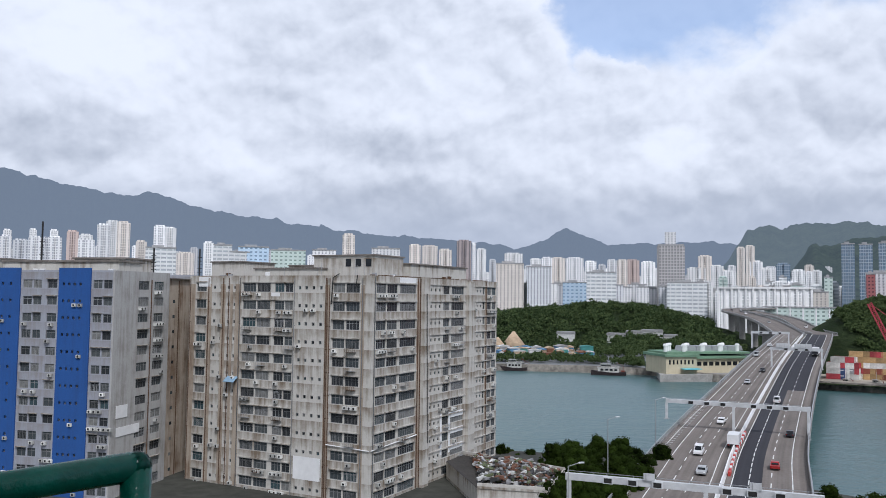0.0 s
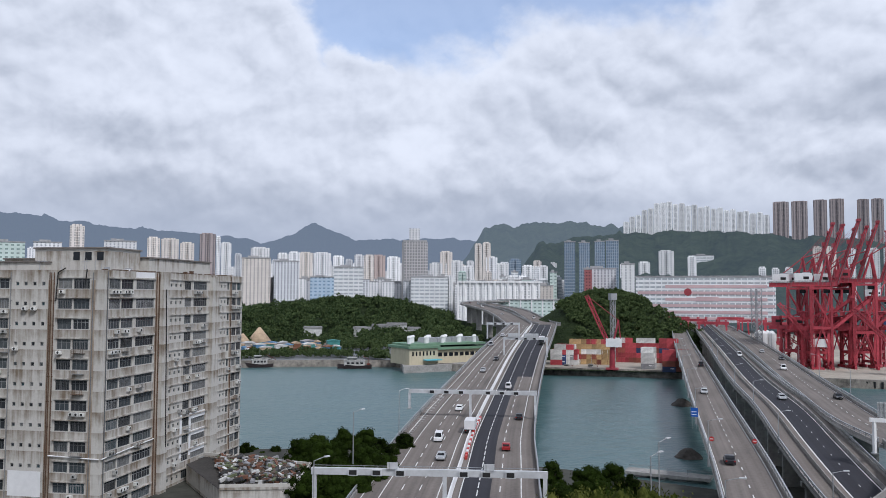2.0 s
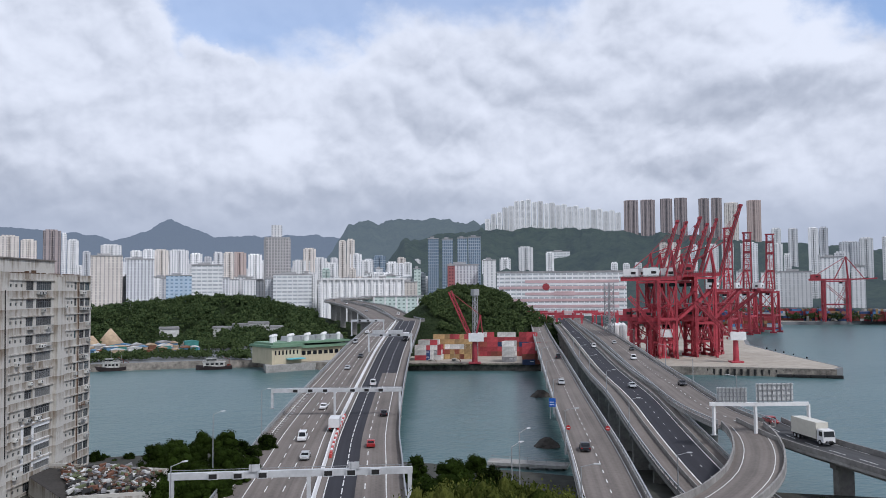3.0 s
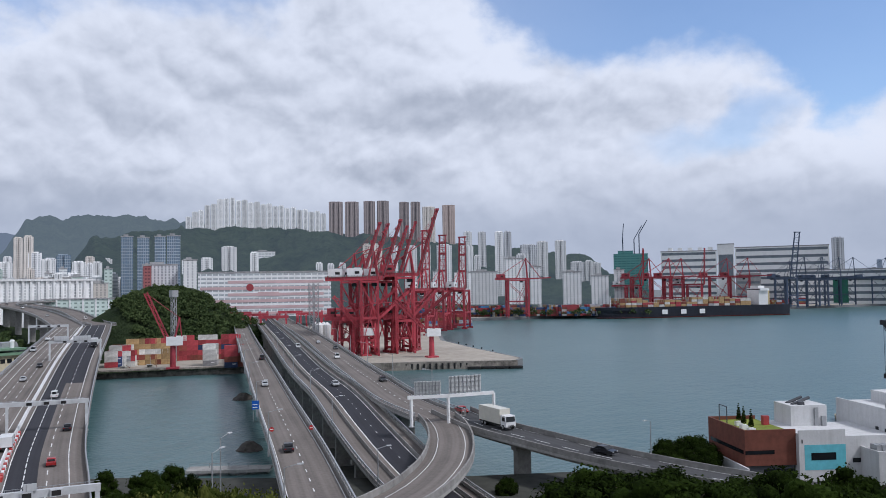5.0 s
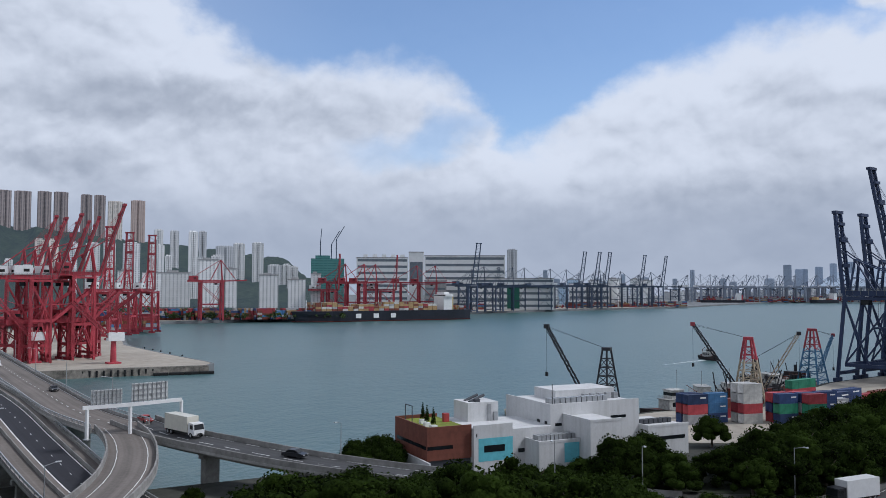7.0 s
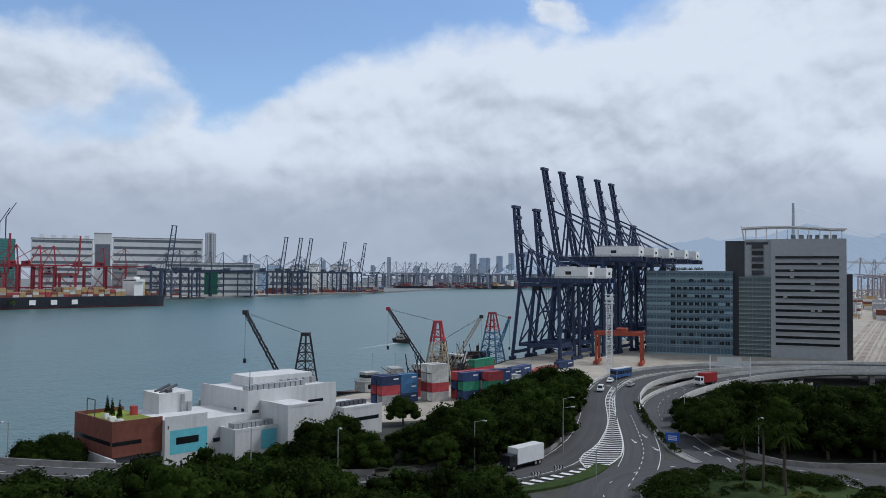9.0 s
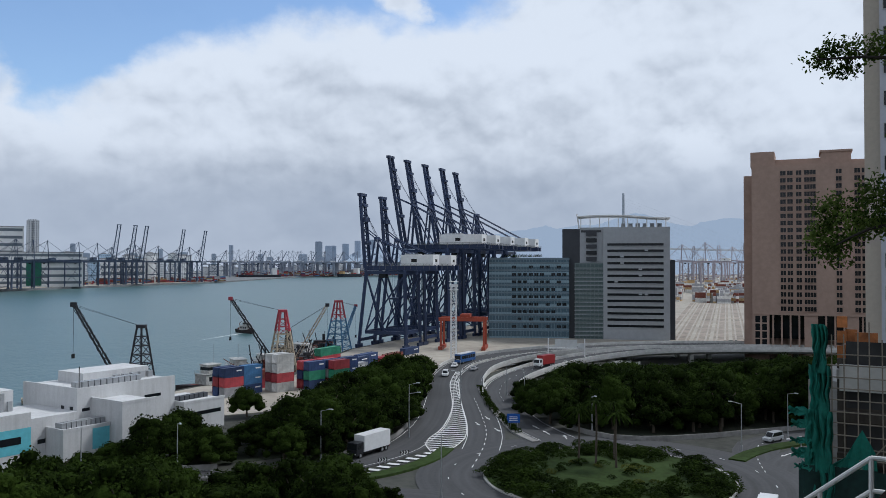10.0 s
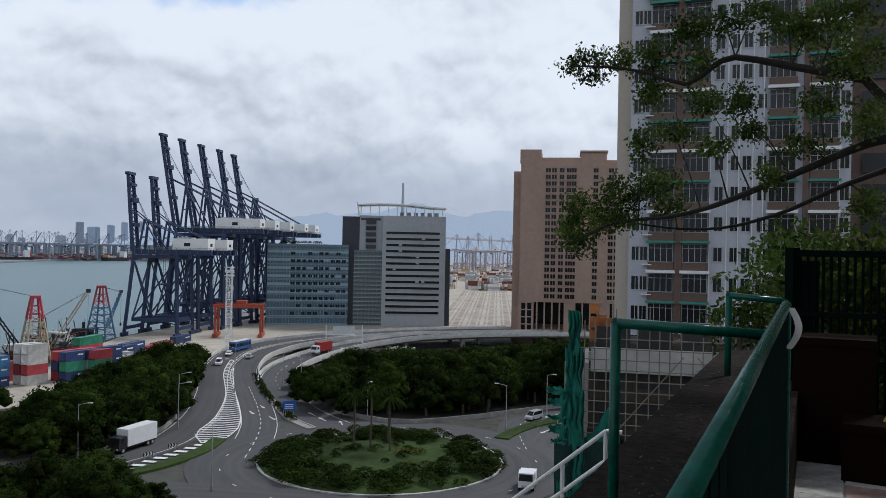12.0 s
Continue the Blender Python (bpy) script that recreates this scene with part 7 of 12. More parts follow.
places = []
for i in range(340):
    az = rng.uniform(45.2, 60)
    x, y, _ = polar(az, rng.uniform(985, 1010) if az > 49 else rng.uniform(760, 900))
    places.append((x, y, -40 + rng.choice((0, 90)), rng.randint(2, 5)))
for i in range(300):
    az = rng.uniform(60, 85)
    x, y, _ = polar(az, 1120 + (az - 60) * 27 + rng.uniform(20, 90))
    places.append((x, y, -70 + rng.choice((0, 90)), rng.randint(1, 4)))
for i in range(420):
    az = rng.uniform(86.0, 98.5)
    x, y, _ = polar(az, max(2440, 2440 + (az - 87.5) * 34) + rng.uniform(15, 220))
    places.append((x, y, rng.choice((0, 90)), rng.randint(3, 6)))
box_field("container_stacks", "stacks of coloured containers in the far terminal", places, 2)
places = []
for r0, r1, a0, a1, n in ((820, 1000, 114.0, 116.6, 90), (800, 960, 117.8, 121.5, 110), (1050, 1400, 113, 122, 200), (1900, 2500, 112.5, 123, 240)):
    for i in range(n):
        x, y, _ = polar(rng.uniform(a0, a1), rng.uniform(r0, r1))
        places.append((x, y, -32 + rng.choice((0, 0, 90)), rng.randint(2, 5)))
box_field("container_stacks", "stacks of containers in the near terminal yard", places, 6, paints=(6, 6, 2, 2, 3, 6, 2, 7))
m = Mesh()
for i in range(14):                       # crane tracks across the empty yard
    p, q = Vector(polar(115.2 + i * 0.42, 400, 4.66)), Vector(polar(117.2 + i * 0.22, 800, 4.66))
    m.beam(p, q, 1.1 if i % 3 else 3.0, 0.02)
solid("yard_tracks", m, material("track_concrete", (0.32, 0.27, 0.22), 0.9, grain=0.3, stain=0.05, vary=0.5), "brown crane tracks across the empty yard", "tracks", kind="structure")

# yard gantries, tanks and slewing cranes round the pier
rtg = thing("yard_gantry", pose(*polar(31.6, 640, 3.5), 0, 0, -38), "dark red yard gantry crane over the container rows", "crane", "red yard gantries")
for x in (-9, 9):
    for y in (-4, 4):
        part("leg", Mesh().beam((x, y, 0), (x, y * 0.8, 16), 1.1, 1.1), RED_STEEL, rtg)
    part("sill_beam", Mesh().beam((x, -5, 1), (x, 5, 1), 1.3, 1.3), RED_STEEL, rtg)
for y in (-3.2, 3.2):
    part("top_beam", Mesh().beam((-10.5, y, 17), (10.5, y, 17), 1.2, 2.0), RED_STEEL, rtg)
for i in range(21):
    copy_thing(rtg, pose(*polar(32.3 + i * 0.6 + rng.uniform(-0.1, 0.1), 600 + (i % 3) * 60 if i < 14 else 800, 3.5), 0, 0, -38 + 90 * (i % 2)))
for az, d in ((39.0, 520), (39.25, 524), (39.5, 521), (38.7, 523)):
    tk = thing("silo", pose(*polar(az, d, 3.5)), "white cylindrical storage silo beside the road", "silo", "silos by the road")
    part("shell", Mesh().tube((0, 0, 0), (0, 0, 14), 2.3, 16).tube((0, 0, 14), (0, 0, 15.6), 2.3, 16, 0.4), WHITE_PAINT, tk)
pyl = thing("lattice_mast", pose(*polar(38.6, 500, 3.5)), "grey lattice mast beside the road bridge", "mast")
part("lattice", lattice(Mesh(), (0, 0, 0), (0, 0, 40), 4.0, 14, 0.4), STEEL, pyl)


def slew_crane(at, jib_up, label, turn=0.0):
    t = thing("slewing_crane", at, label, "crane", "red slewing cranes")
    part("column", Mesh().tube((0, 0, 0), (0, 0, 11), 1.5, 12, 1.2).box(-3, -3, 0, 3, 3, 0.8), RED_STEEL, t)
    house = part("house", Mesh().box(-4.5, -2.2, 11, 3, 2.2, 15), WHITE_PAINT, t, "white machinery house")
    part("house_sign", Mesh().box(-3.4, -2.24, 12.2, -1.4, -2.205, 14.2), BLACK, house)
    top = Vector((26 * math.cos(radians(jib_up)), 0, 13 + 26 * math.sin(radians(jib_up))))
    part("jib", lattice(Mesh(), (2, 0, 13), top, 1.6, 10, 0.45), RED_STEEL, t)
    part("mast", Mesh().beam((-1, -1, 15), (-3, 0, 24), 0.7).beam((-1, 1, 15), (-3, 0, 24), 0.7).tube((-3, 0, 24), top, 0.15, 5).beam((-4, 0, 15), (-3, 0, 24), 0.5), RED_STEEL, t)
    return t


slew_crane(pose(*polar(42.18, 447, 3.5), 0, 0, 140), 48, "red slewing crane with a white house on the pier edge")
slew_crane(pose(*polar(46.75, 428, 3.5), 0, 0, 150), 42, "red slewing crane with a white house at the pier tip")
slew_crane(pose(*polar(29.3, 408, 3.5), 0, 0, 150), 62, "red slewing crane loading containers below the knoll")
km = thing("lattice_mast", pose(*polar(29.35, 445, 3.5)), "grey lighting mast with a square head", "mast")
part("lattice", lattice(Mesh(), (0, 0, 0), (0, 0, 36), 2.0, 16, 0.25), STEEL, km)
part("head_frame", Mesh().box(-1.7, -1.7, 33.5, 1.7, 1.7, 37), STEEL, km)
for i in range(20):                       # rubber fenders along the pier
    f = i / 19
    p = Vector((279.4, 284.2)).lerp(Vector((320, 245.2)), f)
    part("fender", Mesh().tube((p.x, p.y, 0.3), (p.x, p.y, 3.0), 0.5, 8), BLACK, bpy.data.objects["quay_far"])
for f in (0.25, 0.4, 0.52, 0.63, 0.75):
    p = Vector((341, 262)).lerp(Vector((415, 378)), f)
    part("bollard", Mesh().tube((p.x, p.y, 3.5), (p.x, p.y, 4.4), 0.4, 8), BLACK, bpy.data.objects["quay_far"])

# ---- container ship ----
def hull(m, length_, beam_, depth, bow=0.14, stern=0.06, flare=1.15):
    """A ship's hull along x, stern at 0, deck at depth."""
    n, rows = 24, 5
    for i in range(n + 1):
        f = i / n
        w = 1.0 if f < 1 - bow else max(0.03, math.sqrt(max(0, 1 - ((f - 1 + bow) / bow) ** 2)))
        w *= 0.8 + 0.2 * min(1, f / stern)
        for j in range(rows):
            k = j / (rows - 1)
            y = beam_ / 2 * w * (0.86 + 0.14 * k) * (flare if f > 1 - bow and k > 0.6 else 1)
            m.v.append((length_ * f + (0.03 * length_ * k if f > 0.97 else 0), -y, depth * k - 1.5))
            m.v.append((length_ * f + (0.03 * length_ * k if f > 0.97 else 0), y, depth * k - 1.5))
    for i in range(n):
        for j in range(rows - 1):
            a, b = (i * rows + j) * 2, ((i + 1) * rows + j) * 2
            m.f += [(a, b, b + 2, a + 2), (a + 1, a + 3, b + 3, b + 1)]
        t0, t1 = (i * rows + rows - 1) * 2, ((i + 1) * rows + rows - 1) * 2
        m.f.append((t0, t1, t1 + 1, t0 + 1))
    m.f.append(tuple([j * 2 for j in range(rows)] + [j * 2 + 1 for j in reversed(range(rows))]))
    e = n * rows * 2
    m.f.append(tuple([e + j * 2 for j in range(rows)] + [e + j * 2 + 1 for j in reversed(range(rows))]))
    return m


HULL_BLACK = material("ship_hull_black", (0.025, 0.028, 0.04), 0.5, grain=0.3, stain=0.05, vary=0.3)
BOOT = material("red_lead_paint", (0.22, 0.05, 0.04), 0.7, grain=0.3, vary=0.4)
stern_p, bow_p = Vector(polar(70.25, 1095, 0)), Vector(polar(58.5, 985, 0))
dir_s = bow_p - stern_p
SHIP_AT = pose(stern_p.x, stern_p.y, 0, 0, 0, math.degrees(math.atan2(dir_s.y, dir_s.x)))
ship = thing("container_ship", SHIP_AT, "black-hulled container ship loaded with boxes at the quay", "ship")
LS = dir_s.length
part("hull", hull(Mesh(), LS, 30, 14.5), HULL_BLACK, ship)
part("boot_top", hull(Mesh(), LS * 0.998, 29.6, 2.6), BOOT, ship, "dull red paint at the waterline", at=pose(0.2, 0, 0.0) @ Matrix.Diagonal((1, 1.014, 1, 1)))
bridge = part("superstructure", Mesh().box(30, -13, 13, 42, 13, 30).box(29, -15, 30, 41, 15, 33).box(32, -9, 33, 40, 9, 36), WHITE_PAINT, ship)
part("bridge_window", Mesh().box(41.0, -14, 31, 41.1, 14, 32.2), DARK_GLASS, bridge)
part("funnel", Mesh().box(22, -4, 13, 28, 4, 33), material("funnel_buff", (0.55, 0.45, 0.25), 0.6), ship)
part("foremast", Mesh().tube((LS * 0.95, 0, 13), (LS * 0.95, 0, 26), 0.6, 8), WHITE_PAINT, ship)
for f in (0.475, 0.575, 0.675):            # the owner's mark on the hull, as plain white blocks
    part("hull_mark", Mesh().box(LS * f, 14.62, 4.2, LS * f + 7.0, 14.72, 9.6), WHITE_PAINT, ship, "plain white block painted on the hull")
ms = [Mesh() for _ in BOX_PAINT]
for i in range(26):
    x = 46 + i * 7.0 if i else 12
    if x > LS * 0.9:
        break
    high = rng.choice((2, 3, 3, 4))
    for k in range(high):
        for j in range(11):
            ms[rng.choice((3, 3, 3, 0, 7, 6, 2, 3))].box(x, -13.6 + j * 2.5, 13.05 + k * 2.6, x + 6.4, -11.2 + j * 2.5, 15.6 + k * 2.6)
for m, mat in zip(ms, BOX_PAINT):
    if m.v:
        solid("ship_cargo", m, mat, "rows of coloured containers on the ship's deck", "containers", kind="stuff", at=SHIP_AT)


# ships lying at the terminal across the harbour
for az0, d0, az1, d1, seed in ((88.9, 2430, 86.2, 2400, 1), (94.4, 2690, 92.9, 2610, 2)):
    pa, pb = Vector(polar(az0, d0, 0)), Vector(polar(az1, d1, 0))
    run = pb - pa
    far_ship = thing("cargo_ship", pose(pa.x, pa.y, 0, 0, 0, math.degrees(math.atan2(run.y, run.x))), "dark cargo ship lying at the quay across the harbour", "ship", group="ships across the harbour")
    part("hull", hull(Mesh(), run.length, 22, 12.0), HULL_BLACK, far_ship)
    part("superstructure", Mesh().box(10, -9, 10.5, 22, 9, 26).box(11, -10, 26, 20, 10, 29), WHITE_PAINT, far_ship)
    part("funnel", Mesh().box(4, -3, 10.5, 8, 3, 24), RED_STEEL, far_ship)
    ra = random.Random(seed)
    for k in range(7):
        x = 28 + k * (run.length * 0.62) / 7
        part("cargo_row", Mesh().box(x, -9, 10.55, x + run.length * 0.07, 9, 10.55 + 2.6 * ra.randint(1, 3)), BOX_PAINT[ra.choice((0, 3, 7, 6, 2))], far_ship)
# ---- trees ----
def leaf_cloud(rng, blobs, per, size):
    """Leaf clumps on the skins of several round blobs (x, y, z, radius): arrays of corners and quads."""
    vs = []
    for x, y, z, r in blobs:
        n = max(6, int(per * (r ** 2)))
        d = rng.normal(size=(n, 3))
        d /= np.linalg.norm(d, axis=1)[:, None]
        d[:, 2] = np.where(d[:, 2] < -0.35, -d[:, 2], d[:, 2])
        c = np.array((x, y, z)) + d * r * rng.uniform(0.78, 1.04, (n, 1))
        nrm = d + rng.normal(scale=0.42, size=(n, 3))
        nrm /= np.linalg.norm(nrm, axis=1)[:, None]
        u = np.cross(nrm, rng.normal(size=(n, 3)))
        u /= np.linalg.norm(u, axis=1)[:, None]
        w = np.cross(nrm, u)
        s = size * rng.uniform(0.6, 1.25, (n, 1))
        u, w = u * s, w * s * rng.uniform(0.55, 0.9, (n, 1))
        vs.append(np.stack([c - u * 0.5, c - w * 0.5 + u * 0.1, c + u * 0.5, c + w * 0.5 - u * 0.1], 1).reshape(-1, 3))
    v = np.concatenate(vs)
    return v


def quad_mesh(name, v, mat):
    me = bpy.data.meshes.new(name)
    n = len(v) // 4
    me.vertices.add(len(v))
    me.vertices.foreach_set("co", v.astype(np.float32).ravel())
    me.loops.add(len(v))
    me.loops.foreach_set("vertex_index", np.arange(len(v), dtype=np.int32))
    me.polygons.add(n)
    me.polygons.foreach_set("loop_start", np.arange(0, len(v), 4, dtype=np.int32))
    me.update(calc_edges=True)
    me.materials.append(mat)
    return me


def crown_blobs(rng, radius, high, count):
    """Uneven heads of foliage round a wide crown."""
    out = [(0, 0, high * 0.5, radius * 0.66)]
    for i in range(count):
        a, k = rng.uniform(0, 2 * math.pi), math.sqrt(rng.uniform(0.05, 1.0))
        r = radius * rng.uniform(0.22, 0.38)
        out.append((math.cos(a) * k * radius * 0.8, math.sin(a) * k * radius * 0.8, high * (0.24 + 0.58 * (1 - k * k) + rng.uniform(-0.12, 0.12)), r))
    return out


def trunk_mesh(rng, high, thick, spread):
    m = Mesh().tube((0, 0, -0.6), (rng.uniform(-0.2, 0.2), rng.uniform(-0.2, 0.2), high * 0.45), thick, 8, thick * 0.7)
    for i in range(5):
        a = 2 * math.pi * i / 5 + rng.uniform(-0.4, 0.4)
        m.tube((0, 0, high * 0.38), (math.cos(a) * spread * 0.6, math.sin(a) * spread * 0.6, high * rng.uniform(0.6, 0.8)), thick * 0.5, 6, thick * 0.15)
    return m


BALL = bmesh.new()
bmesh.ops.create_icosphere(BALL, subdivisions=1, radius=1.0)
BALL_V, BALL_F = [v.co.copy() for v in BALL.verts], [tuple(v.index for v in f.verts) for f in BALL.faces]
BALL.free()


def crown_mesh(name, blobs, leaves, mat):
    """Lumpy heads of foliage with loose leaf clumps over their skins."""
    verts, faces = [], []
    for x, y, z, r in blobs:
        n = len(verts)
        for v in BALL_V:
            k = r * (0.80 + 0.3 * noise.noise((v.x * 1.7 + x * 3, v.y * 1.7 + y * 3, v.z * 1.7 + z * 3)))
            verts.append((x + v.x * k, y + v.y * k, z + v.z * k * 0.85))
        faces += [tuple(i + n for i in f) for f in BALL_F]
    n = len(verts)
    verts += [tuple(p) for p in leaves.tolist()]
    faces += [(n + i, n + i + 1, n + i + 2, n + i + 3) for i in range(0, len(leaves), 4)]
    me = bpy.data.meshes.new(name)
    me.from_pydata(verts, [], faces)
    for p in me.polygons:
        p.use_smooth = len(p.vertices) == 3
    me.materials.append(mat)
    return me


TREES = []
TREE_HIGH = (6.2, 6.8, 5.7, 7.4, 6.4, 6.1)
for k in range(6):
    r_ = np.random.default_rng(20 + k)
    radius, high = (3.6, 4.2, 3.2, 4.6, 3.0, 3.9)[k], (6.6, 7.4, 6.0, 7.8, 7.0, 6.4)[k]
    heads = crown_blobs(r_, radius, high, 34)
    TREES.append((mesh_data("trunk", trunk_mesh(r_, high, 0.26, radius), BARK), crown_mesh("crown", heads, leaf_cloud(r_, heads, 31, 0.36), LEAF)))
TREE_WORDS = "broad dense dark green tree on the shore slope"


NEAR_TOPS = ((50, -13.6), (55, -13.0), (61.6, -12.3), (65.4, -13.2), (71, -11.8), (72.4, -11.2), (76.5, -10.8), (79, -11.3), (81.6, -12.6), (84, -15.0), (85.5, -13.8), (87, -13.2), (90.7, -12.8), (93, -13.3), (95, -14.6), (98.8, -15.8), (104, -17))
FAR_TOPS = ((60, -13.2), (70, -13.6), (78.5, -11.5), (80, -10.4), (81.6, -9.7), (83.3, -9.9), (84.7, -11.4), (87, -10.6), (89.3, -9.5), (91.5, -8.6), (93, -7.6), (96.4, -6.4), (98.6, -6.3), (102, -7), (104, -8.6), (107, -7.7), (109, -7.0), (112, -6.8), (116, -6.7), (120, -6.5), (124, -5.8), (128, -5.6))


def tallest(x, y):
    """How high the tree tops of the near shore reach at a place: the wood's upper edge falls from ridge to road."""
    az, d = math.degrees(math.atan2(x, y)), math.hypot(x, y)
    table = NEAR_TOPS if d < 136 else FAR_TOPS
    if not table[0][0] <= az <= table[-1][0] or d > 330:
        return 99.0
    for (a0, e0), (a1, e1) in zip(table, table[1:]):
        if a0 <= az <= a1:
            return 40 + d * math.tan(radians(e0 + (e1 - e0) * (az - a0) / (a1 - a0)))


def tree(x, y, z, kind=None, size=1.0, label=TREE_WORDS, group="trees on the near shore", rng=random):
    k = rng.randrange(len(TREES)) if kind is None else kind
    tall = size * rng.uniform(0.9, 1.1)
    if group in ("trees on the near shore", "trees in the roadside wood"):
        tall = min(tall, (tallest(x, y) - z) / TREE_HIGH[k])
        if tall < 0.25:
            return None
        size = min(size, max(tall * 1.5, 0.6))
    t = thing("tree", pose(x, y, z, 0, 0, rng.uniform(0, 360)) @ Matrix.Diagonal((size, size, tall, 1)), label, "tree", group)
    part("trunk", TREES[k][0], None, t)
    part("crown", TREES[k][1], None, t)
    return t


def inside(x, y, poly):
    hit = False
    for (x0, y0), (x1, y1) in zip(poly, poly[1:] + poly[:1]):
        if (y0 > y) != (y1 > y) and x < (x1 - x0) * (y - y0) / (y1 - y0) + x0:
            hit = not hit
    return hit


def wood(poly, step, size, height_at, rng, **words):
    xs, ys = [p[0] for p in poly], [p[1] for p in poly]
    y = min(ys)
    while y < max(ys):
        x = min(xs)
        while x < max(xs):
            px, py = x + rng.uniform(-0.4, 0.4) * step, y + rng.uniform(-0.4, 0.4) * step
            if inside(px, py, poly):
                tree(px, py, height_at(px, py), None, size * rng.uniform(0.8, 1.2), rng=rng, **words)
            x += step
        y += step


def slope(x, y):
    """The bank that falls from the terrace to the shore road."""
    d = math.hypot(x, y)
    return max(4.5, 37.0 - max(0, d - 3.0) * 0.47)


# the bank itself
bank = Mesh()
n_a, n_r = 60, 14
for i in range(n_a):
    for j in range(n_r):
        a, d = -40 + 185 * i / (n_a - 1), 0.3 + 80 * j / (n_r - 1)
        x, y, _ = polar(a, d)
        bank.v.append((x, y, slope(x, y) - 1.4 + 0.7 * noise.noise((x * 0.1, y * 0.1, 0)) - (0.8 if j == n_r - 1 else 0)))
for i in range(n_a - 1):
    for j in range(n_r - 1):
        p = i * n_r + j
        bank.f.append((p, p + n_r, p + n_r + 1, p + 1))
solid("bank", bank, GRASS, "steep green bank below the terrace", "ground", kind="structure", smooth=True)

# undergrowth patches; the shade below the crowns is in their dark green
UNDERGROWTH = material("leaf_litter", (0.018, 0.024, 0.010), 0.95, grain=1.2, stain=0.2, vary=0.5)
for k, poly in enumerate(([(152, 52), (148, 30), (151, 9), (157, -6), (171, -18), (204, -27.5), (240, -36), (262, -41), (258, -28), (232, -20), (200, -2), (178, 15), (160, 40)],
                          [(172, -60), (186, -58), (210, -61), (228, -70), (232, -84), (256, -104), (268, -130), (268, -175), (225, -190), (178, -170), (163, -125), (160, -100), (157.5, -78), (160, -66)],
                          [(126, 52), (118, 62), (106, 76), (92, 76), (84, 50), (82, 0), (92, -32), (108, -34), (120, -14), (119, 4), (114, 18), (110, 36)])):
    solid("undergrowth", Mesh().prism(poly, 4.3, 4.56), UNDERGROWTH, "dark undergrowth under the trees, shade put into its colour", "ground", kind="structure")
rng = random.Random(5)
flat = lambda x, y: 4.5
wood([(160, 24), (150, 14), (152, 2), (157, -6), (170, -18), (203, -28), (240, -37), (262, -41.5), (262, -30), (240, -22), (222, -14), (206, -4), (190, 8), (176, 16)], 6.0, 1.35, flat, rng)
wood([(166, -63), (180, -60), (205, -62), (228, -70), (224, -84), (240, -94), (252, -108), (262, -130), (262, -165), (225, -180), (180, -160), (165, -125), (162, -100), (160, -80)], 7.4, 1.5, flat, rng,
     label="broad dark green tree in the roadside wood", group="trees in the roadside wood")
wood([polar(52, 100)[:2], polar(58, 126)[:2], polar(66, 126)[:2], polar(74, 127)[:2], polar(81, 128)[:2], polar(84, 122)[:2], polar(84, 104)[:2], polar(66, 100)[:2]], 5.8, 1.55, flat, rng)
wood([polar(84, 118)[:2], polar(87, 126)[:2], polar(92, 124)[:2], polar(97, 118)[:2], polar(99, 110)[:2], polar(92, 106)[:2], polar(84, 106)[:2]], 5.8, 1.35, flat, rng)
for x, y, z, s in ((143.5, 66.5, 4.5, 0.85), (149, 71, 4.2, 0.95), (147, 76, 4.0, 0.85), (140.5, 70.5, 4.3, 0.62), (139, 75, 4.0, 0.6), (136.5, 79.5, 3.8, 0.55), (152, 75, 4.0, 0.8), (112, 88, 3.2, 0.55)):
    tree(x, y, z, 3, s, rng=rng, label="broad spreading green tree beside the slip road", group="trees beside the slip road")
for x, y, z, s in ((14, 189, 2.4, 0.5), (17.5, 187.5, 2.2, 0.45), (20.5, 188.5, 2.4, 0.5), (16, 191.5, 2.4, 0.45),
                   (46, 172, 4.4, 0.7)):
    tree(x, y, z, None, s, rng=rng, label="round green tree at the water's edge", group="trees by the water")
for x, y, s in ((62, 132, 0.9), (68, 130, 1.0), (66, 122, 0.85), (72, 124, 0.8), (60, 124, 0.8), (76, 135, 0.7), (58, 118, 0.8), (64, 112, 0.9), (70, 114, 0.8), (55, 108, 0.9), (61, 102, 0.8)):
    tree(x, y, slope(x, y), None, s, rng=rng, label="dark green tree between the two bridges", group="trees between the bridges")
wood([polar(7.2, 138)[:2], polar(7.2, 176)[:2], polar(10.5, 181)[:2], polar(13.8, 180)[:2], polar(14.2, 160)[:2], polar(12.5, 138)[:2]], 5.2, 0.85, lambda x, y: 4.4, rng, label="round green tree at the water's edge", group="trees by the water")
for x, y, s in ((148.5, 2, 1.2), (152.5, -4.5, 1.3), (157.5, -9.5, 1.3), (163.5, -14, 1.35), (170, -18, 1.35), (178, -21.5, 1.3), (187, -24.5, 1.3), (196, -27, 1.3), (206, -29.5, 1.3), (216, -32, 1.3), (227, -34.5, 1.3)):
    tree(x, y, 4.5, None, s, rng=rng, label="dark green tree leaning over the road edge")
for x, y, s in ((186, -54.5, 1.3), (176, -56, 1.3), (196, -57, 1.3), (206, -59, 1.3), (168, -59.5, 1.2), (216, -63, 1.3)):
    tree(x, y, 4.5, None, s, rng=rng, label="broad dark green tree in the roadside wood", group="trees in the roadside wood")
wood([(137, 44), (150, 36), (164, 22), (152, 11), (144, 13), (138, 28)], 5.0, 1.2, flat, rng)
PALE = []
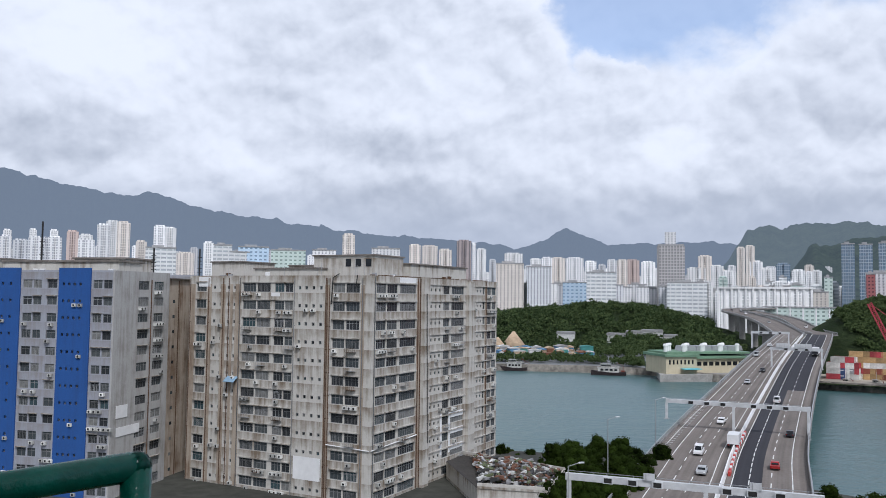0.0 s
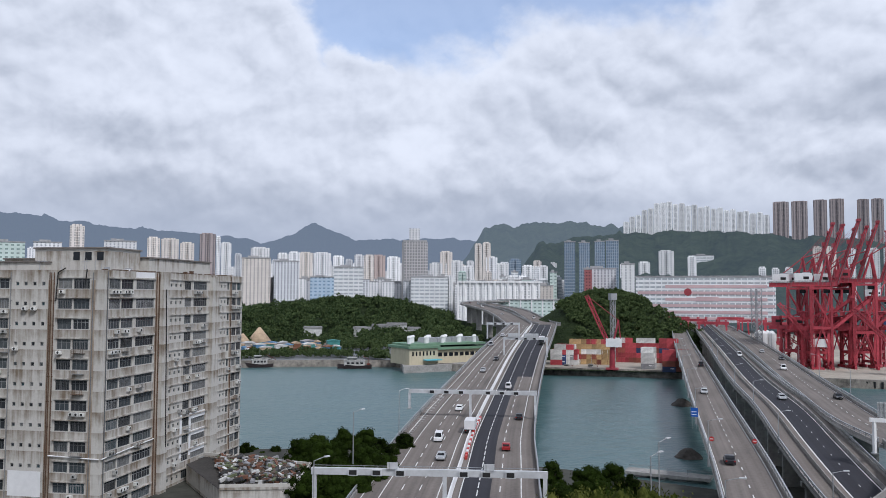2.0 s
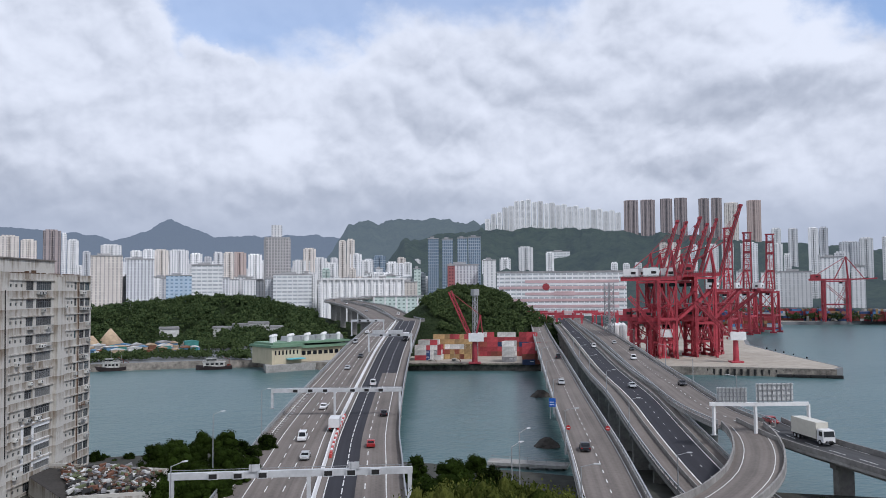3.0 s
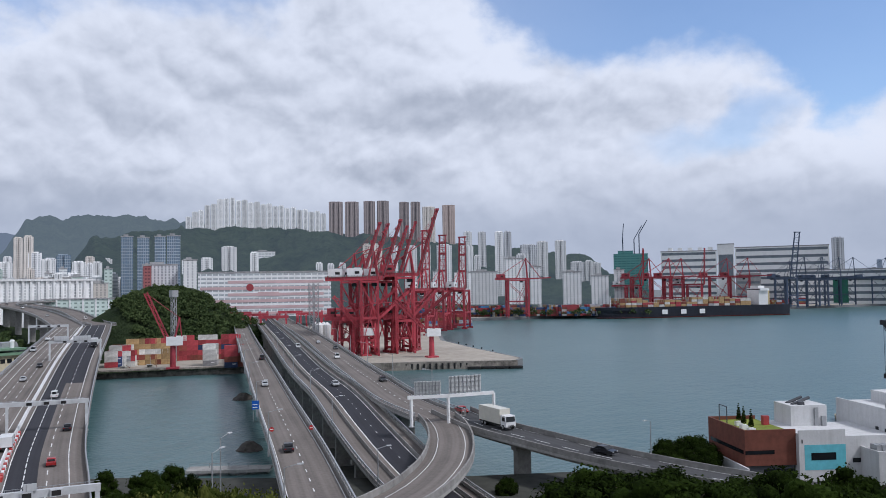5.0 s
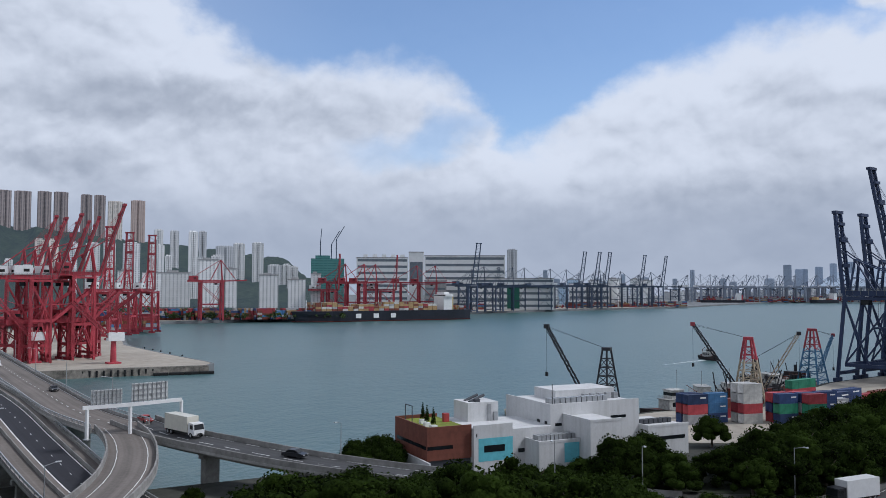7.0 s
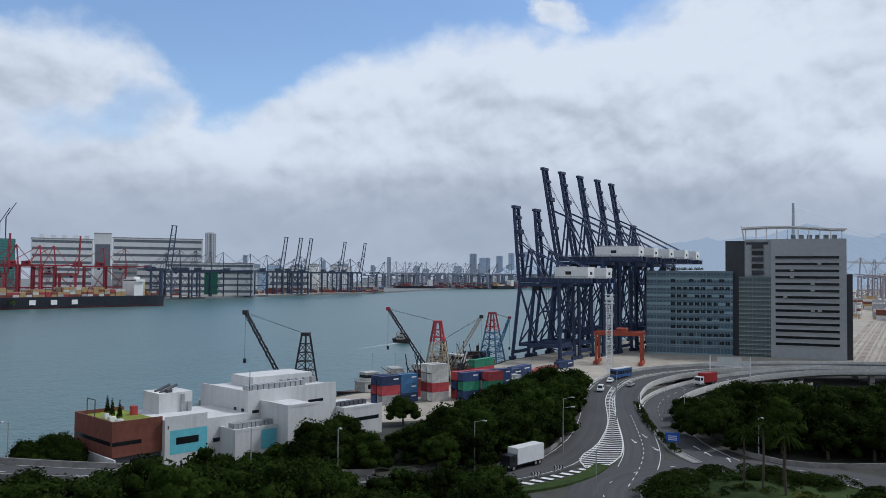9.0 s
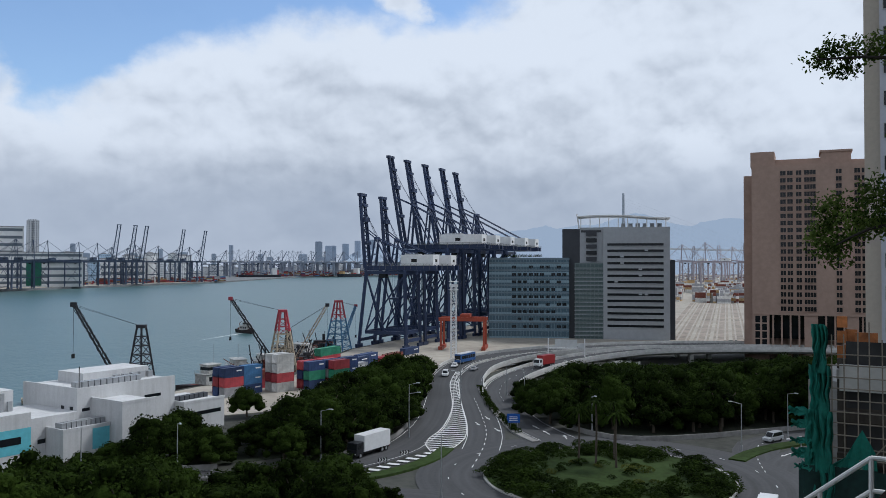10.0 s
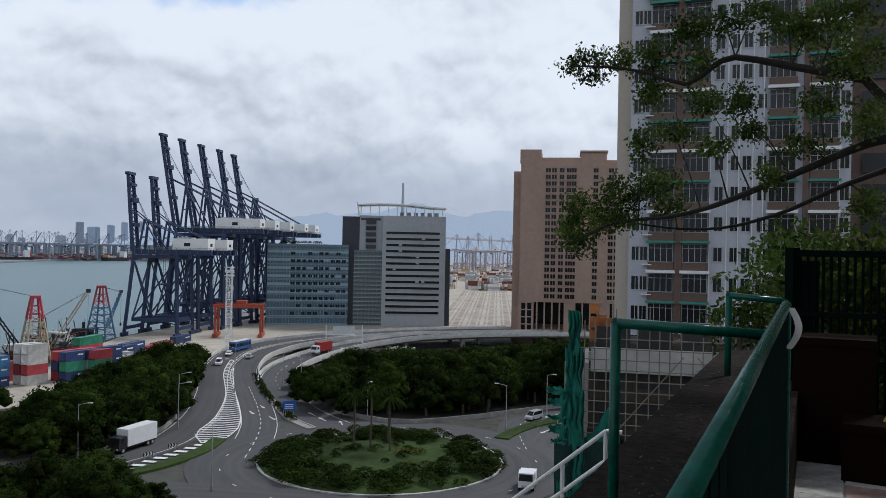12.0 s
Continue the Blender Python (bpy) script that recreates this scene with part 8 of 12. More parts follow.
for k in range(3):
    r_ = np.random.default_rng(60 + k)
    heads = crown_blobs(r_, 3.4, 5.6, 40)
    PALE.append((mesh_data("trunk", trunk_mesh(r_, 4.2, 0.2, 2.2), BARK), crown_mesh("crown", heads, leaf_cloud(r_, heads, 42, 0.24), LEAF_PALE)))
for i, (az, d, rise) in enumerate(((25.6, 98, -13.1), (27.4, 97, -12.7), (29.1, 98, -12.4), (30.8, 96, -12.3), (32.4, 98, -12.5), (33.8, 96, -13.0), (28.2, 88, -14.4), (31.5, 88, -14.2), (25.4, 89, -14.8), (34.2, 89, -14.4), (35.6, 97, -13.1), (24.9, 92, -13.6), (26.6, 93, -13.0), (29.9, 93, -12.6), (32.9, 92, -12.8), (35.0, 92, -13.4), (27.0, 85, -15.2), (30.2, 85, -15.0), (33.0, 85, -15.2), (36.3, 90, -14.2))):
    x, y, _ = polar(az, d)
    tall = (40 + d * math.tan(radians(rise)) - 4.5) / max(v.co.z for v in PALE[i % 3][1].vertices)
    wide = 1.15 + 0.14 * (i % 3)
    t = thing("bush", pose(x, y, 4.5, 0, 0, i * 77) @ Matrix.Diagonal((wide, wide, tall, 1)), "pale yellow-green bushy tree on the bank", "bush", "pale bushes on the bank")
    part("trunk", PALE[i % 3][0], None, t)
    part("crown", PALE[i % 3][1], None, t)

# hedge along the narrow island between the roads
r_h = np.random.default_rng(31)
heads = []
for p in median[2:]:
    for k in range(10):
        heads.append((p.x + r_h.uniform(-3.2, 3.2), p.y + r_h.uniform(-0.45, 0.45), p.z + 0.3 + r_h.uniform(0, 0.3), r_h.uniform(0.55, 0.9)))
solid("hedge", quad_mesh("hedge", leaf_cloud(r_h, heads, 170, 0.24), LEAF), None, "low dark hedge on the narrow traffic island", "hedge")
# shrubs and palms on the roundabout
SHRUB = [quad_mesh("foliage", leaf_cloud(np.random.default_rng(90 + k), crown_blobs(np.random.default_rng(95 + k), 1.3, 1.3, 9), 150, 0.22), m_) for k, m_ in ((0, LEAF), (1, LEAF), (2, LEAF_PALE))]
for i in range(290):
    a, r = rng.uniform(0, 2 * math.pi), C_R * math.sqrt(rng.uniform(0.02, 0.95))
    x, y = C_X + r * math.cos(a), C_Y + r * math.sin(a)
    if 3.0 < r < 11.0 and rng.random() < 0.66:
        continue
    s = rng.uniform(1.0, 1.8) * (1.2 if r > 13 else 0.8)
    solid("shrub", SHRUB[0 if r > 11 or rng.random() < 0.6 else 2], None, "clipped green shrub on the round traffic island", "shrub", "shrubs on the roundabout",
          at=pose(x, y, 4.75 + 0.85 * (1 - (r / C_R) ** 2), 0, 0, rng.uniform(0, 360)) @ Matrix.Diagonal((s, s, s * 0.58, 1)))


def palm(x, y, z, high, rng):
    t = thing("palm_tree", pose(x, y, z, 0, 0, rng.uniform(0, 360)), "tall slender palm on the round traffic island", "palm", "palms on the roundabout")
    part("trunk", Mesh().tube((0, 0, -0.3), (0.15, 0, high * 0.5), 0.22, 8, 0.17).tube((0.15, 0, high * 0.5), (0.1, 0.1, high), 0.17, 8, 0.14), BARK, t)
    for i in range(18):
        a, tilt = 2 * math.pi * i / 18 + rng.uniform(-0.1, 0.1), rng.uniform(-0.2, 1.0)
        m, prev = Mesh(), Vector((0.1, 0.1, high))
        for k in range(1, 7):
            f = k / 6
            p = Vector((math.cos(a) * 2.9 * f, math.sin(a) * 2.9 * f, high + 2.6 * f * tilt * (1 - 0.55 * f) - 1.9 * f * f))
            side = Vector((-math.sin(a), math.cos(a), 0)) * 0.42 * (1 - f * 0.7)
            m.add([prev, prev + side + Vector((0, 0, -0.2)), p + side * 0.8 + Vector((0, 0, -0.25)), p, prev - side + Vector((0, 0, -0.2)), p - side * 0.8 + Vector((0, 0, -0.25))], [(0, 1, 2, 3), (0, 3, 5, 4)])
            prev = p
        part("frond", m, LEAF, t)


for x, y, h in ((134.6, -51.0, 11.0), (131.5, -53.5, 9.5), (137.5, -55.5, 10.2), (139.0, -49.5, 9.0)):
    palm(x, y, 5.4, h, rng)

# ---- woods on the far shore ----
FAR_PROTO = [leaf_cloud(np.random.default_rng(200 + k), crown_blobs(np.random.default_rng(210 + k), 4.4, 8.0, 7), 3.0, 1.9) for k in range(8)]


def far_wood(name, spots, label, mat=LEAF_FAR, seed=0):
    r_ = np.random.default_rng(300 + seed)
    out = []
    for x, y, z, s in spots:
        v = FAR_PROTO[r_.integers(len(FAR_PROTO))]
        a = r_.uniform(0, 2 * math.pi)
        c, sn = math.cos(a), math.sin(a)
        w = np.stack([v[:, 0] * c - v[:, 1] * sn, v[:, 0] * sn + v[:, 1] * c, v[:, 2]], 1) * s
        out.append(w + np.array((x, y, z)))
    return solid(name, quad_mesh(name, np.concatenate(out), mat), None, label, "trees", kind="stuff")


def hill_patch(name, label, height_at, az0, az1, d0, d1, mat, n=40):
    m = Mesh()
    for i in range(n):
        for j in range(n):
            x, y, _ = polar(az0 + (az1 - az0) * i / (n - 1), d0 + (d1 - d0) * j / (n - 1))
            m.v.append((x, y, height_at(x, y)))
    for i in range(n - 1):
        for j in range(n - 1):
            p = i * n + j
            m.f.append((p, p + n, p + n + 1, p + 1))
    return solid(name, m, mat, label, "hill", kind="structure", smooth=True)


def bump(x, y, cx, cy, rx, ry, turn, high):
    c, s = math.cos(radians(turn)), math.sin(radians(turn))
    u, v = (x - cx) * c + (y - cy) * s, -(x - cx) * s + (y - cy) * c
    return high * math.exp(-(u / rx) ** 2 - (v / ry) ** 2)


def near_road(x, y):
    """Whether a place lies under or beside the inland viaducts."""
    return any((p.x - x) ** 2 + (p.y - y) ** 2 < 300 for p in far_left + far_right)


def park(x, y):
    return 3.0 + bump(x, y, 40, 735, 210, 75, 0, 19) + bump(x, y, 165, 715, 75, 70, -20, 15) + 1.5 * noise.noise((x * 0.02, y * 0.02, 0))


def knoll(x, y):
    return 3.0 + bump(x, y, 262, 505, 46, 58, -32, 30) + bump(x, y, 310, 505, 40, 40, 0, 18)


hill_patch("park_hill", "wooded hill behind the far shore", park, -30, 21.5, 540, 900, NEAR_HILL)
hill_patch("knoll", "steep wooded knoll above the container yard", knoll, 22, 38, 405, 640, NEAR_HILL)
rng = random.Random(8)
spots = []
for i in range(2300):
    az, d = rng.uniform(1.5, 20.8), rng.uniform(560, 800)
    x, y, _ = polar(az, d)
    if d > 880 or near_road(x, y):
        continue
    if park(x, y) > 3.6 or d > 575:
        if (d < 640 and az < 12 and rng.random() < 0.75):
            continue
        spots.append((x, y, park(x, y) - 0.8, rng.uniform(0.7, 1.15)))
far_wood("park_trees", spots, "dense green wood on the far shore hill", seed=1)
spots = []
for i in range(1500):
    x, y = 262 + rng.gauss(8, 34), 505 + rng.gauss(0, 40)
    az = math.degrees(math.atan2(x, y))
    if az < 24.2 or az > 35.5 or math.hypot(x, y) < 440 or (az < 27.6 and knoll(x, y) < 24 and math.hypot(x, y) < 500):
        continue
    if knoll(x, y) > 5 and not near_road(x, y):
        spots.append((x, y, knoll(x, y) - 0.8, rng.uniform(0.5, 0.85)))
far_wood("knoll_trees", spots, "dense green scrub on the knoll", seed=2)
spots = []
for i in range(210):                      # belt along the sea wall
    az = rng.uniform(2.5, 14.6)
    d = rng.uniform(462, 492) - max(0, az - 11) * 7
    x, y, _ = polar(az, d)
    spots.append((x, y, 3.2, rng.uniform(0.4, 0.75)))
for i in range(150):
    x, y, _ = polar(rng.uniform(10.5, 14), rng.uniform(530, 575))
    spots.append((x, y, 3.2, rng.uniform(0.4, 0.8)))
far_wood("shore_trees", spots, "bushy trees along the far sea wall", seed=3)
spots = []
for i in range(420):
    az, d = rng.uniform(45.5, 62), rng.uniform(980, 1080)
    x, y, _ = polar(az, d)
    spots.append((x, y, 3.2 + max(0, 60 - az) * 0.5 * (d - 970) / 110, rng.uniform(0.6, 1.3)))
for i in range(120):
    az, d = rng.uniform(21.5, 26), rng.uniform(640, 800)
    x, y, _ = polar(az, d)
    if az > 24 or d > 760:
        spots.append((x, y, 10, rng.uniform(0.7, 1.2)))
far_wood("terminal_trees", spots, "green trees behind the container terminal", seed=4)
# ---- buildings of the near shore ----
TEAL = material("turquoise_tile", (0.15, 0.50, 0.58), 0.5, grain=1, vary=0.2)
BRICK_RED = material("brown_cladding", (0.17, 0.055, 0.035), 0.7, grain=0.8, stain=0.2, vary=0.3)
SLATE = material("dark_slate_render", (0.07, 0.075, 0.085), 0.8, grain=0.8, vary=0.3)
WHITE_WALL = streaked("white_render", (0.62, 0.62, 0.62), (0.42, 0.42, 0.41), 0.6)
depot = thing("office_building", pose(143.6, 59.3, 4.5, 0, 0, -43), "white and turquoise waterfront office building with a brown wing", "building")
part("brown_wing", Mesh().box(0, 0, 3.0, 9.4, 16, 8.5).box(0, 0, 8.5, 9.4, 0.3, 9.3).box(0, 0.3, 8.5, 0.3, 16, 9.3).box(0.3, 15.7, 8.5, 9.4, 16, 9.3), BRICK_RED, depot, "reddish brown clad wing")
part("base_storey", Mesh().box(0.3, 0.3, 0, 9.3, 15.8, 3.0), SLATE, depot)
part("window_band", Mesh().box(0.0, -0.03, 5.0, 5.4, -0.005, 5.7), DARK_GLASS, depot)
part("window_band", Mesh().box(-0.03, 0.6, 5.0, -0.005, 15, 5.7), DARK_GLASS, depot)
part("window_band", Mesh().box(3.5, 0.27, 1.5, 9.2, 0.295, 2.3), DARK_GLASS, depot)
part("roof_lawn", Mesh().box(0.31, 0.31, 8.5, 9.39, 15.69, 8.62), material("bright_lawn", (0.20, 0.24, 0.03), 0.9, grain=2, vary=0.4), depot, "yellow-green roof lawn")
part("ramp_wall", Mesh().prism([(-1.2, -3.5), (-0.9, -3.5), (-0.9, 9), (-1.2, 9)], 0, 3.4), WHITE_WALL, depot)
part("white_wing", Mesh().box(9.41, -1, 0, 18, 14, 8.6).box(9.41, -1, 8.6, 18, -0.7, 9.2).box(18.01, -0.6, 0, 27.4, 14, 7.9), WHITE_WALL, depot)
part("turquoise_band", Mesh().box(10.4, -1.03, 2.2, 18.02, -1.005, 6.6), TEAL, depot)
part("window_band", Mesh().box(11.6, -1.06, 3.9, 16.2, -1.035, 5.2), DARK_GLASS, depot)
part("window_band", Mesh().box(19.5, -0.63, 3.2, 21, -0.605, 4.0), DARK_GLASS, depot)
part("window_band", Mesh().box(22, -0.63, 3.2, 26, -0.605, 4.0), DARK_GLASS, depot)
part("window_band", Mesh().box(9.9, -1.03, 6.9, 10.1, -1.005, 7.6), DARK_GLASS, depot)
part("stair_tower", Mesh().box(12, 6.5, 8.6, 19, 13, 12.4), WHITE_WALL, depot)
part("tower_vent", Mesh().tube((13, 8, 12.4), (18, 11, 13.2), 0.3, 8).tube((13, 10, 12.4), (17, 12, 13.2), 0.3, 8).box(14, 7, 12.4, 15, 8, 13.0), SLATE, depot)
part("wall_pipe", Mesh().box(16.5, 6.2, 8.6, 17.2, 6.5, 12).box(17.8, 6.0, 8.6, 18.6, 6.5, 10.4), STEEL, depot)
part("main_block", Mesh().box(27.5, 0, 0, 50, 18, 11.5).box(27.5, 0, 11.5, 50, 0.3, 12.1).box(27.5, 0.3, 11.5, 27.8, 18, 12.1), WHITE_WALL, depot)
part("penthouse", Mesh().box(34, 8, 11.5, 49.5, 16.5, 13.6), WHITE_WALL, depot)
for x0, y0, x1, y1, z1 in ((30.5, -9.5, 38, -0.02, 9.6), (21, -6, 30.4, -0.64, 5.6), (50.02, -3, 61, 10, 6.2)):
    block = part("front_block", Mesh().box(x0, y0, 0, x1, y1, z1), WHITE_WALL, depot)
    part("coping", Mesh().box(x0 - 0.06, y0 - 0.06, z1, x1 + 0.06, y0 + 0.25, z1 + 0.5).box(x0 - 0.06, y0 + 0.25, z1, x0 + 0.25, y1, z1 + 0.5), WHITE_WALL, block)
part("turquoise_band", Mesh().box(26.8, -6.03, 1.6, 30.3, -6.005, 5.4), TEAL, depot)
part("window_band", Mesh().box(39, -0.03, 7.0, 41.5, -0.005, 8.0), DARK_GLASS, depot)
part("window_band", Mesh().box(42.5, -0.03, 8.3, 46.5, -0.005, 8.9), DARK_GLASS, depot)
part("window_band", Mesh().box(39, -0.03, 3.6, 44, -0.005, 4.4), DARK_GLASS, depot)
part("window_band", Mesh().box(27.47, 1.2, 5.5, 27.495, 2.2, 8.5), DARK_GLASS, depot)
part("window_band", Mesh().box(27.47, 4, 5.5, 27.495, 5, 8.5), DARK_GLASS, depot)
part("window_band", Mesh().box(28.6, -0.03, 7.6, 30.2, -0.005, 8.2), DARK_GLASS, depot)
part("window_band", Mesh().box(51, -3.03, 3.4, 60, -3.005, 4.2), DARK_GLASS, depot)
for i in range(11):
    part("roof_unit", Mesh().box(28.6 + i * 1.35, 2.0, 11.52, 29.7 + i * 1.35, 3.6, 12.9), STEEL, depot)
for i in range(9):
    part("roof_unit", Mesh().box(21.6 + i * 0.98, -4.6, 5.62, 22.4 + i * 0.98, -2.6, 6.9), STEEL, depot)
for i in range(7):
    part("roof_unit", Mesh().box(51 + i * 1.3, 1.0, 6.22, 52.0 + i * 1.3, 2.4, 7.2), SLATE, depot)
for i in range(5):
    part("roof_unit", Mesh().box(40 + i * 2.0, 6.0, 11.52, 41.1 + i * 2.0, 7.0, 12.8), STEEL, depot)
part("flag_pole", Mesh().tube((28.6, 1.0, 11.5), (28.6, 1.0, 16.0), 0.08, 6), BLACK, depot)
CYPRESS = quad_mesh("foliage", leaf_cloud(np.random.default_rng(5), [(0, 0, 0.9 + k * 0.35, 0.42 - k * 0.045) for k in range(8)], 900, 0.2), LEAF)
for x, y in ((3.0, 8.8), (2.2, 5.0), (2.0, 1.6)):
    pot = thing("potted_tree", depot.matrix_world @ pose(x, y, 8.62), "small dark conifer in a white planter on the roof", "plant", "potted trees on the roof lawn")
    part("planter", Mesh().box(-0.6, -0.6, 0, 0.6, 0.6, 0.8), WHITE_PAINT, pot)
    part("foliage", CYPRESS, None, pot, at=pose(0, 0, 0.2) @ Matrix.Diagonal((1.25, 1.25, 1.15, 1)))
arch = thing("garden_frame", depot.matrix_world @ pose(1.2, 10, 8.62), "thin dark steel frame on the roof terrace", "frame")
part("frame", Mesh().beam((0, 0, 0), (0, 0, 3.4), 0.14).beam((0, 3.4, 0), (0, 3.4, 3.4), 0.14).beam((0, 0, 3.4), (0, 3.4, 3.4), 0.14), SLATE, arch)
red_box = thing("air_vent", depot.matrix_world @ pose(8.2, 9.0, 8.62), "red rooftop vent housing on the terrace", "vent")
part("housing", Mesh().box(-0.55, -0.55, 0, 0.55, 0.55, 1.7), material("vent_red", (0.4, 0.05, 0.05), 0.5), red_box)

# glazed office pair beside the flyover
GLASS_WALL = facade("curtain_wall", (0.235, 0.34, 0.40), (0.08, 0.14, 0.185), 3.9, 1.5, 0.22, 0.9, 0.04, 0.3)
GLASS_PALE = facade("pale_curtain_wall", (0.17, 0.22, 0.22), (0.08, 0.12, 0.12), 2.0, 1.8, 0.2, 0.95, 0.05, 0.3)
GREY_PANEL = material("grey_cladding_panel", (0.37, 0.39, 0.41), 0.55, grain=0.5, stain=0.1, vary=0.15)
DARK_PANEL = material("charcoal_cladding", (0.045, 0.05, 0.06), 0.5, grain=0.5, vary=0.2)
LOW_AT = pose(*polar(103.45, 398, 4.5), 0, 0, -105.4)
low = thing("office_building", LOW_AT, "dark blue glazed office block with plants on its roof", "building")
part("curtain_wall", Mesh().box(0, 0, 0, 38.5, 26, 38.0), GLASS_WALL, low)
for k in range(10):
    part("floor_band", Mesh().box(-0.15, -0.15, 3.7 + 3.6 * k, 38.6, -0.004, 4.5 + 3.6 * k), material("band_glass", (0.15, 0.21, 0.25), 0.3, grain=0.4, vary=0.3) if k == 0 else bpy.data.materials["band_glass"], low)
for k in range(33):
    part("mullion", Mesh().box(k * 1.2 - 0.04, -0.1, 0, k * 1.2 + 0.04, -0.005, 38.0), bpy.data.materials["band_glass"], low)
for k in range(9):
    for j in range(10):
        if rng.random() < 0.75:
            part("window", Mesh().box(11 + j * 2.7, -0.03, 5.0 + 3.6 * k, 13.0 + j * 2.7, -0.006, 6.4 + 3.6 * k), DARK_GLASS, low)
part("parapet", Mesh().box(-0.2, -0.2, 38.0, 38.7, 26.2, 39.0), bpy.data.materials["band_glass"], low)
for i in range(16):
    sh = thing("roof_shrub", LOW_AT @ pose(8 + i * 1.15 + rng.uniform(-0.4, 0.4), 2.5, 39.0) @ Matrix.Diagonal((0.8, 0.8, 1.1, 1)), "dark shrub on the office roof", "shrub", "shrubs on the office roof")
    part("foliage", SHRUB[0], None, sh)
TALL_AT = pose(*polar(108.5, 398, 4.5), 0, 0, -112.2)
tall = thing("office_tower", TALL_AT, "grey office tower with dark window bands and a roof canopy", "building")
part("dark_slab", Mesh().box(0, 3, 0, 8.4, 24, 53.0), DARK_PANEL, tall)
part("side_slab", Mesh().box(50.5, 4, 0, 53.0, 22, 38.0), DARK_PANEL, tall)
wall_m = Mesh().box(19.6, 0, 0, 50.4, 24, 53.6).box(8.45, 2.0, 36, 19.55, 24, 53.6)
part("wall", wall_m, GREY_PANEL, tall)
for k in range(14):
    z = 6.0 + k * 2.98
    part("window_band", Mesh().box(21.5, -0.02, z, 47.5, -0.004, z + 1.15), DARK_GLASS, tall)
    part("sill", Mesh().box(21.2, -0.35, z - 0.25, 47.8, -0.003, z - 0.02), GREY_PANEL, tall)
    for j in range(9):
        if rng.random() < 0.06:
            part("blind", Mesh().box(22 + j * 2.8, -0.03, z + 0.35, 23.6 + j * 2.8, -0.022, z + 1.1), GREY_PANEL, tall)
part("atrium_glass", Mesh().box(6.0, 0.8, 0, 19.55, 3.0, 36.6), GLASS_PALE, tall)
for k in range(17):
    part("louvre", Mesh().box(5.9, 0.55, 1.5 + k * 2.0, 19.5, 0.79, 1.75 + k * 2.0), GREY_PANEL, tall)
for k in range(5):
    part("bay_window", Mesh().box(11.5, 1.0, 37.5 + k * 3.0, 16.5, 1.99, 39.4 + k * 3.0), DARK_GLASS if k % 2 else DARK_PANEL, tall)
part("sign_bar", Mesh().box(9.0, 1.9, 51.2, 18.6, 1.99, 52.3), DARK_PANEL, tall, "dark row of unreadable sign letters")
canopy = Mesh()
for i in range(14):
    x0, x1 = 7.5 + 43 * i / 14, 7.5 + 43 * (i + 1) / 14
    z0, z1 = (58.4 + 0.9 * math.sin(math.pi * min(1, f * 1.2)) - f * 1.0 for f in (i / 14, (i + 1) / 14))
    canopy.add([(x0, -1, z0), (x1, -1, z1), (x1, 14, z1), (x0, 14, z0), (x0, -1, z0 + 0.6), (x1, -1, z1 + 0.6), (x1, 14, z1 + 0.6), (x0, 14, z0 + 0.6)], [(3, 2, 1, 0), (4, 5, 6, 7), (0, 1, 5, 4), (1, 2, 6, 5), (2, 3, 7, 6), (3, 0, 4, 7)])
part("roof_canopy", canopy, WHITE_PAINT, tall)
for i in range(10):
    x = 9 + i * 4.4
    part("canopy_post", Mesh().beam((x, 0.3, 53.6 if x > 8.5 else 53), (x, 0.3, 58.0), 0.45), WHITE_PAINT, tall)
part("raking_mast", Mesh().beam((8.2, 0.5, 53), (7.2, -0.5, 60.0), 0.5), WHITE_PAINT, tall)
for i in range(6):
    part("roof_unit", Mesh().box(28 + i * 3.4, 6, 53.6, 30 + i * 3.4, 9, 55.6), GREY_PANEL, tall)
# cable-stayed bridge far behind
far_b = thing("cable_bridge", pose(*polar(112.7, 3000, 0)), "cable-stayed bridge with a slender mast far away", "bridge")
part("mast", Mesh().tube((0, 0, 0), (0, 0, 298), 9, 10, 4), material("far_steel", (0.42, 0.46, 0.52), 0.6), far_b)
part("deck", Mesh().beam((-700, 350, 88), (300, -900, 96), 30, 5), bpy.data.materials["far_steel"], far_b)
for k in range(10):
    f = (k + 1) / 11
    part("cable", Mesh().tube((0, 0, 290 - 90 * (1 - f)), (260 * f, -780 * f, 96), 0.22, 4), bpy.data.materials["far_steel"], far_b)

# tan tower behind the wood
TAN = material("tan_render", (0.40, 0.28, 0.22), 0.85, grain=0.6, stain=0.08, vary=0.2)
TAN_AT = pose(*polar(120.95, 330, 4.5), 0, 0, -124)
tan = thing("apartment_block", TAN_AT, "tall tan apartment tower with small square windows", "building")
part("wall", Mesh().box(0, 0, 17.2, 44, 26, 73), TAN, tan)
part("podium_wall", Mesh().box(6, 8, 0, 44, 26, 17.19), TAN, tan)
for x0, x1 in ((0, 5.99), (18, 22), (32, 36)):
    part("podium_pier", Mesh().box(x0, 0, 0, x1, 7.99, 17.19), TAN, tan)
part("side_wing", Mesh().box(-3.2, 6, 0, -0.02, 30, 70), TAN, tan)
part("roof_block", Mesh().box(-0.5, 2, 73, 8, 20, 78.5).box(8, 4, 73, 26, 20, 75.5).box(24, 3, 73, 34, 18, 77.5).box(34, 4, 73, 44, 18, 74.5), TAN, tan)
part("cornice", Mesh().box(-0.2, -0.4, 17.0, 44.2, -0.005, 17.8), TAN, tan)
part("roof_cap", Mesh().box(23.5, 2.5, 77.5, 34.5, 18.5, 78.2), TAN, tan)
SQ = mesh_data("window", Mesh().box(-0.15, -0.02, -0.05, 1.7, 0.3, 1.6), DARK_GLASS)
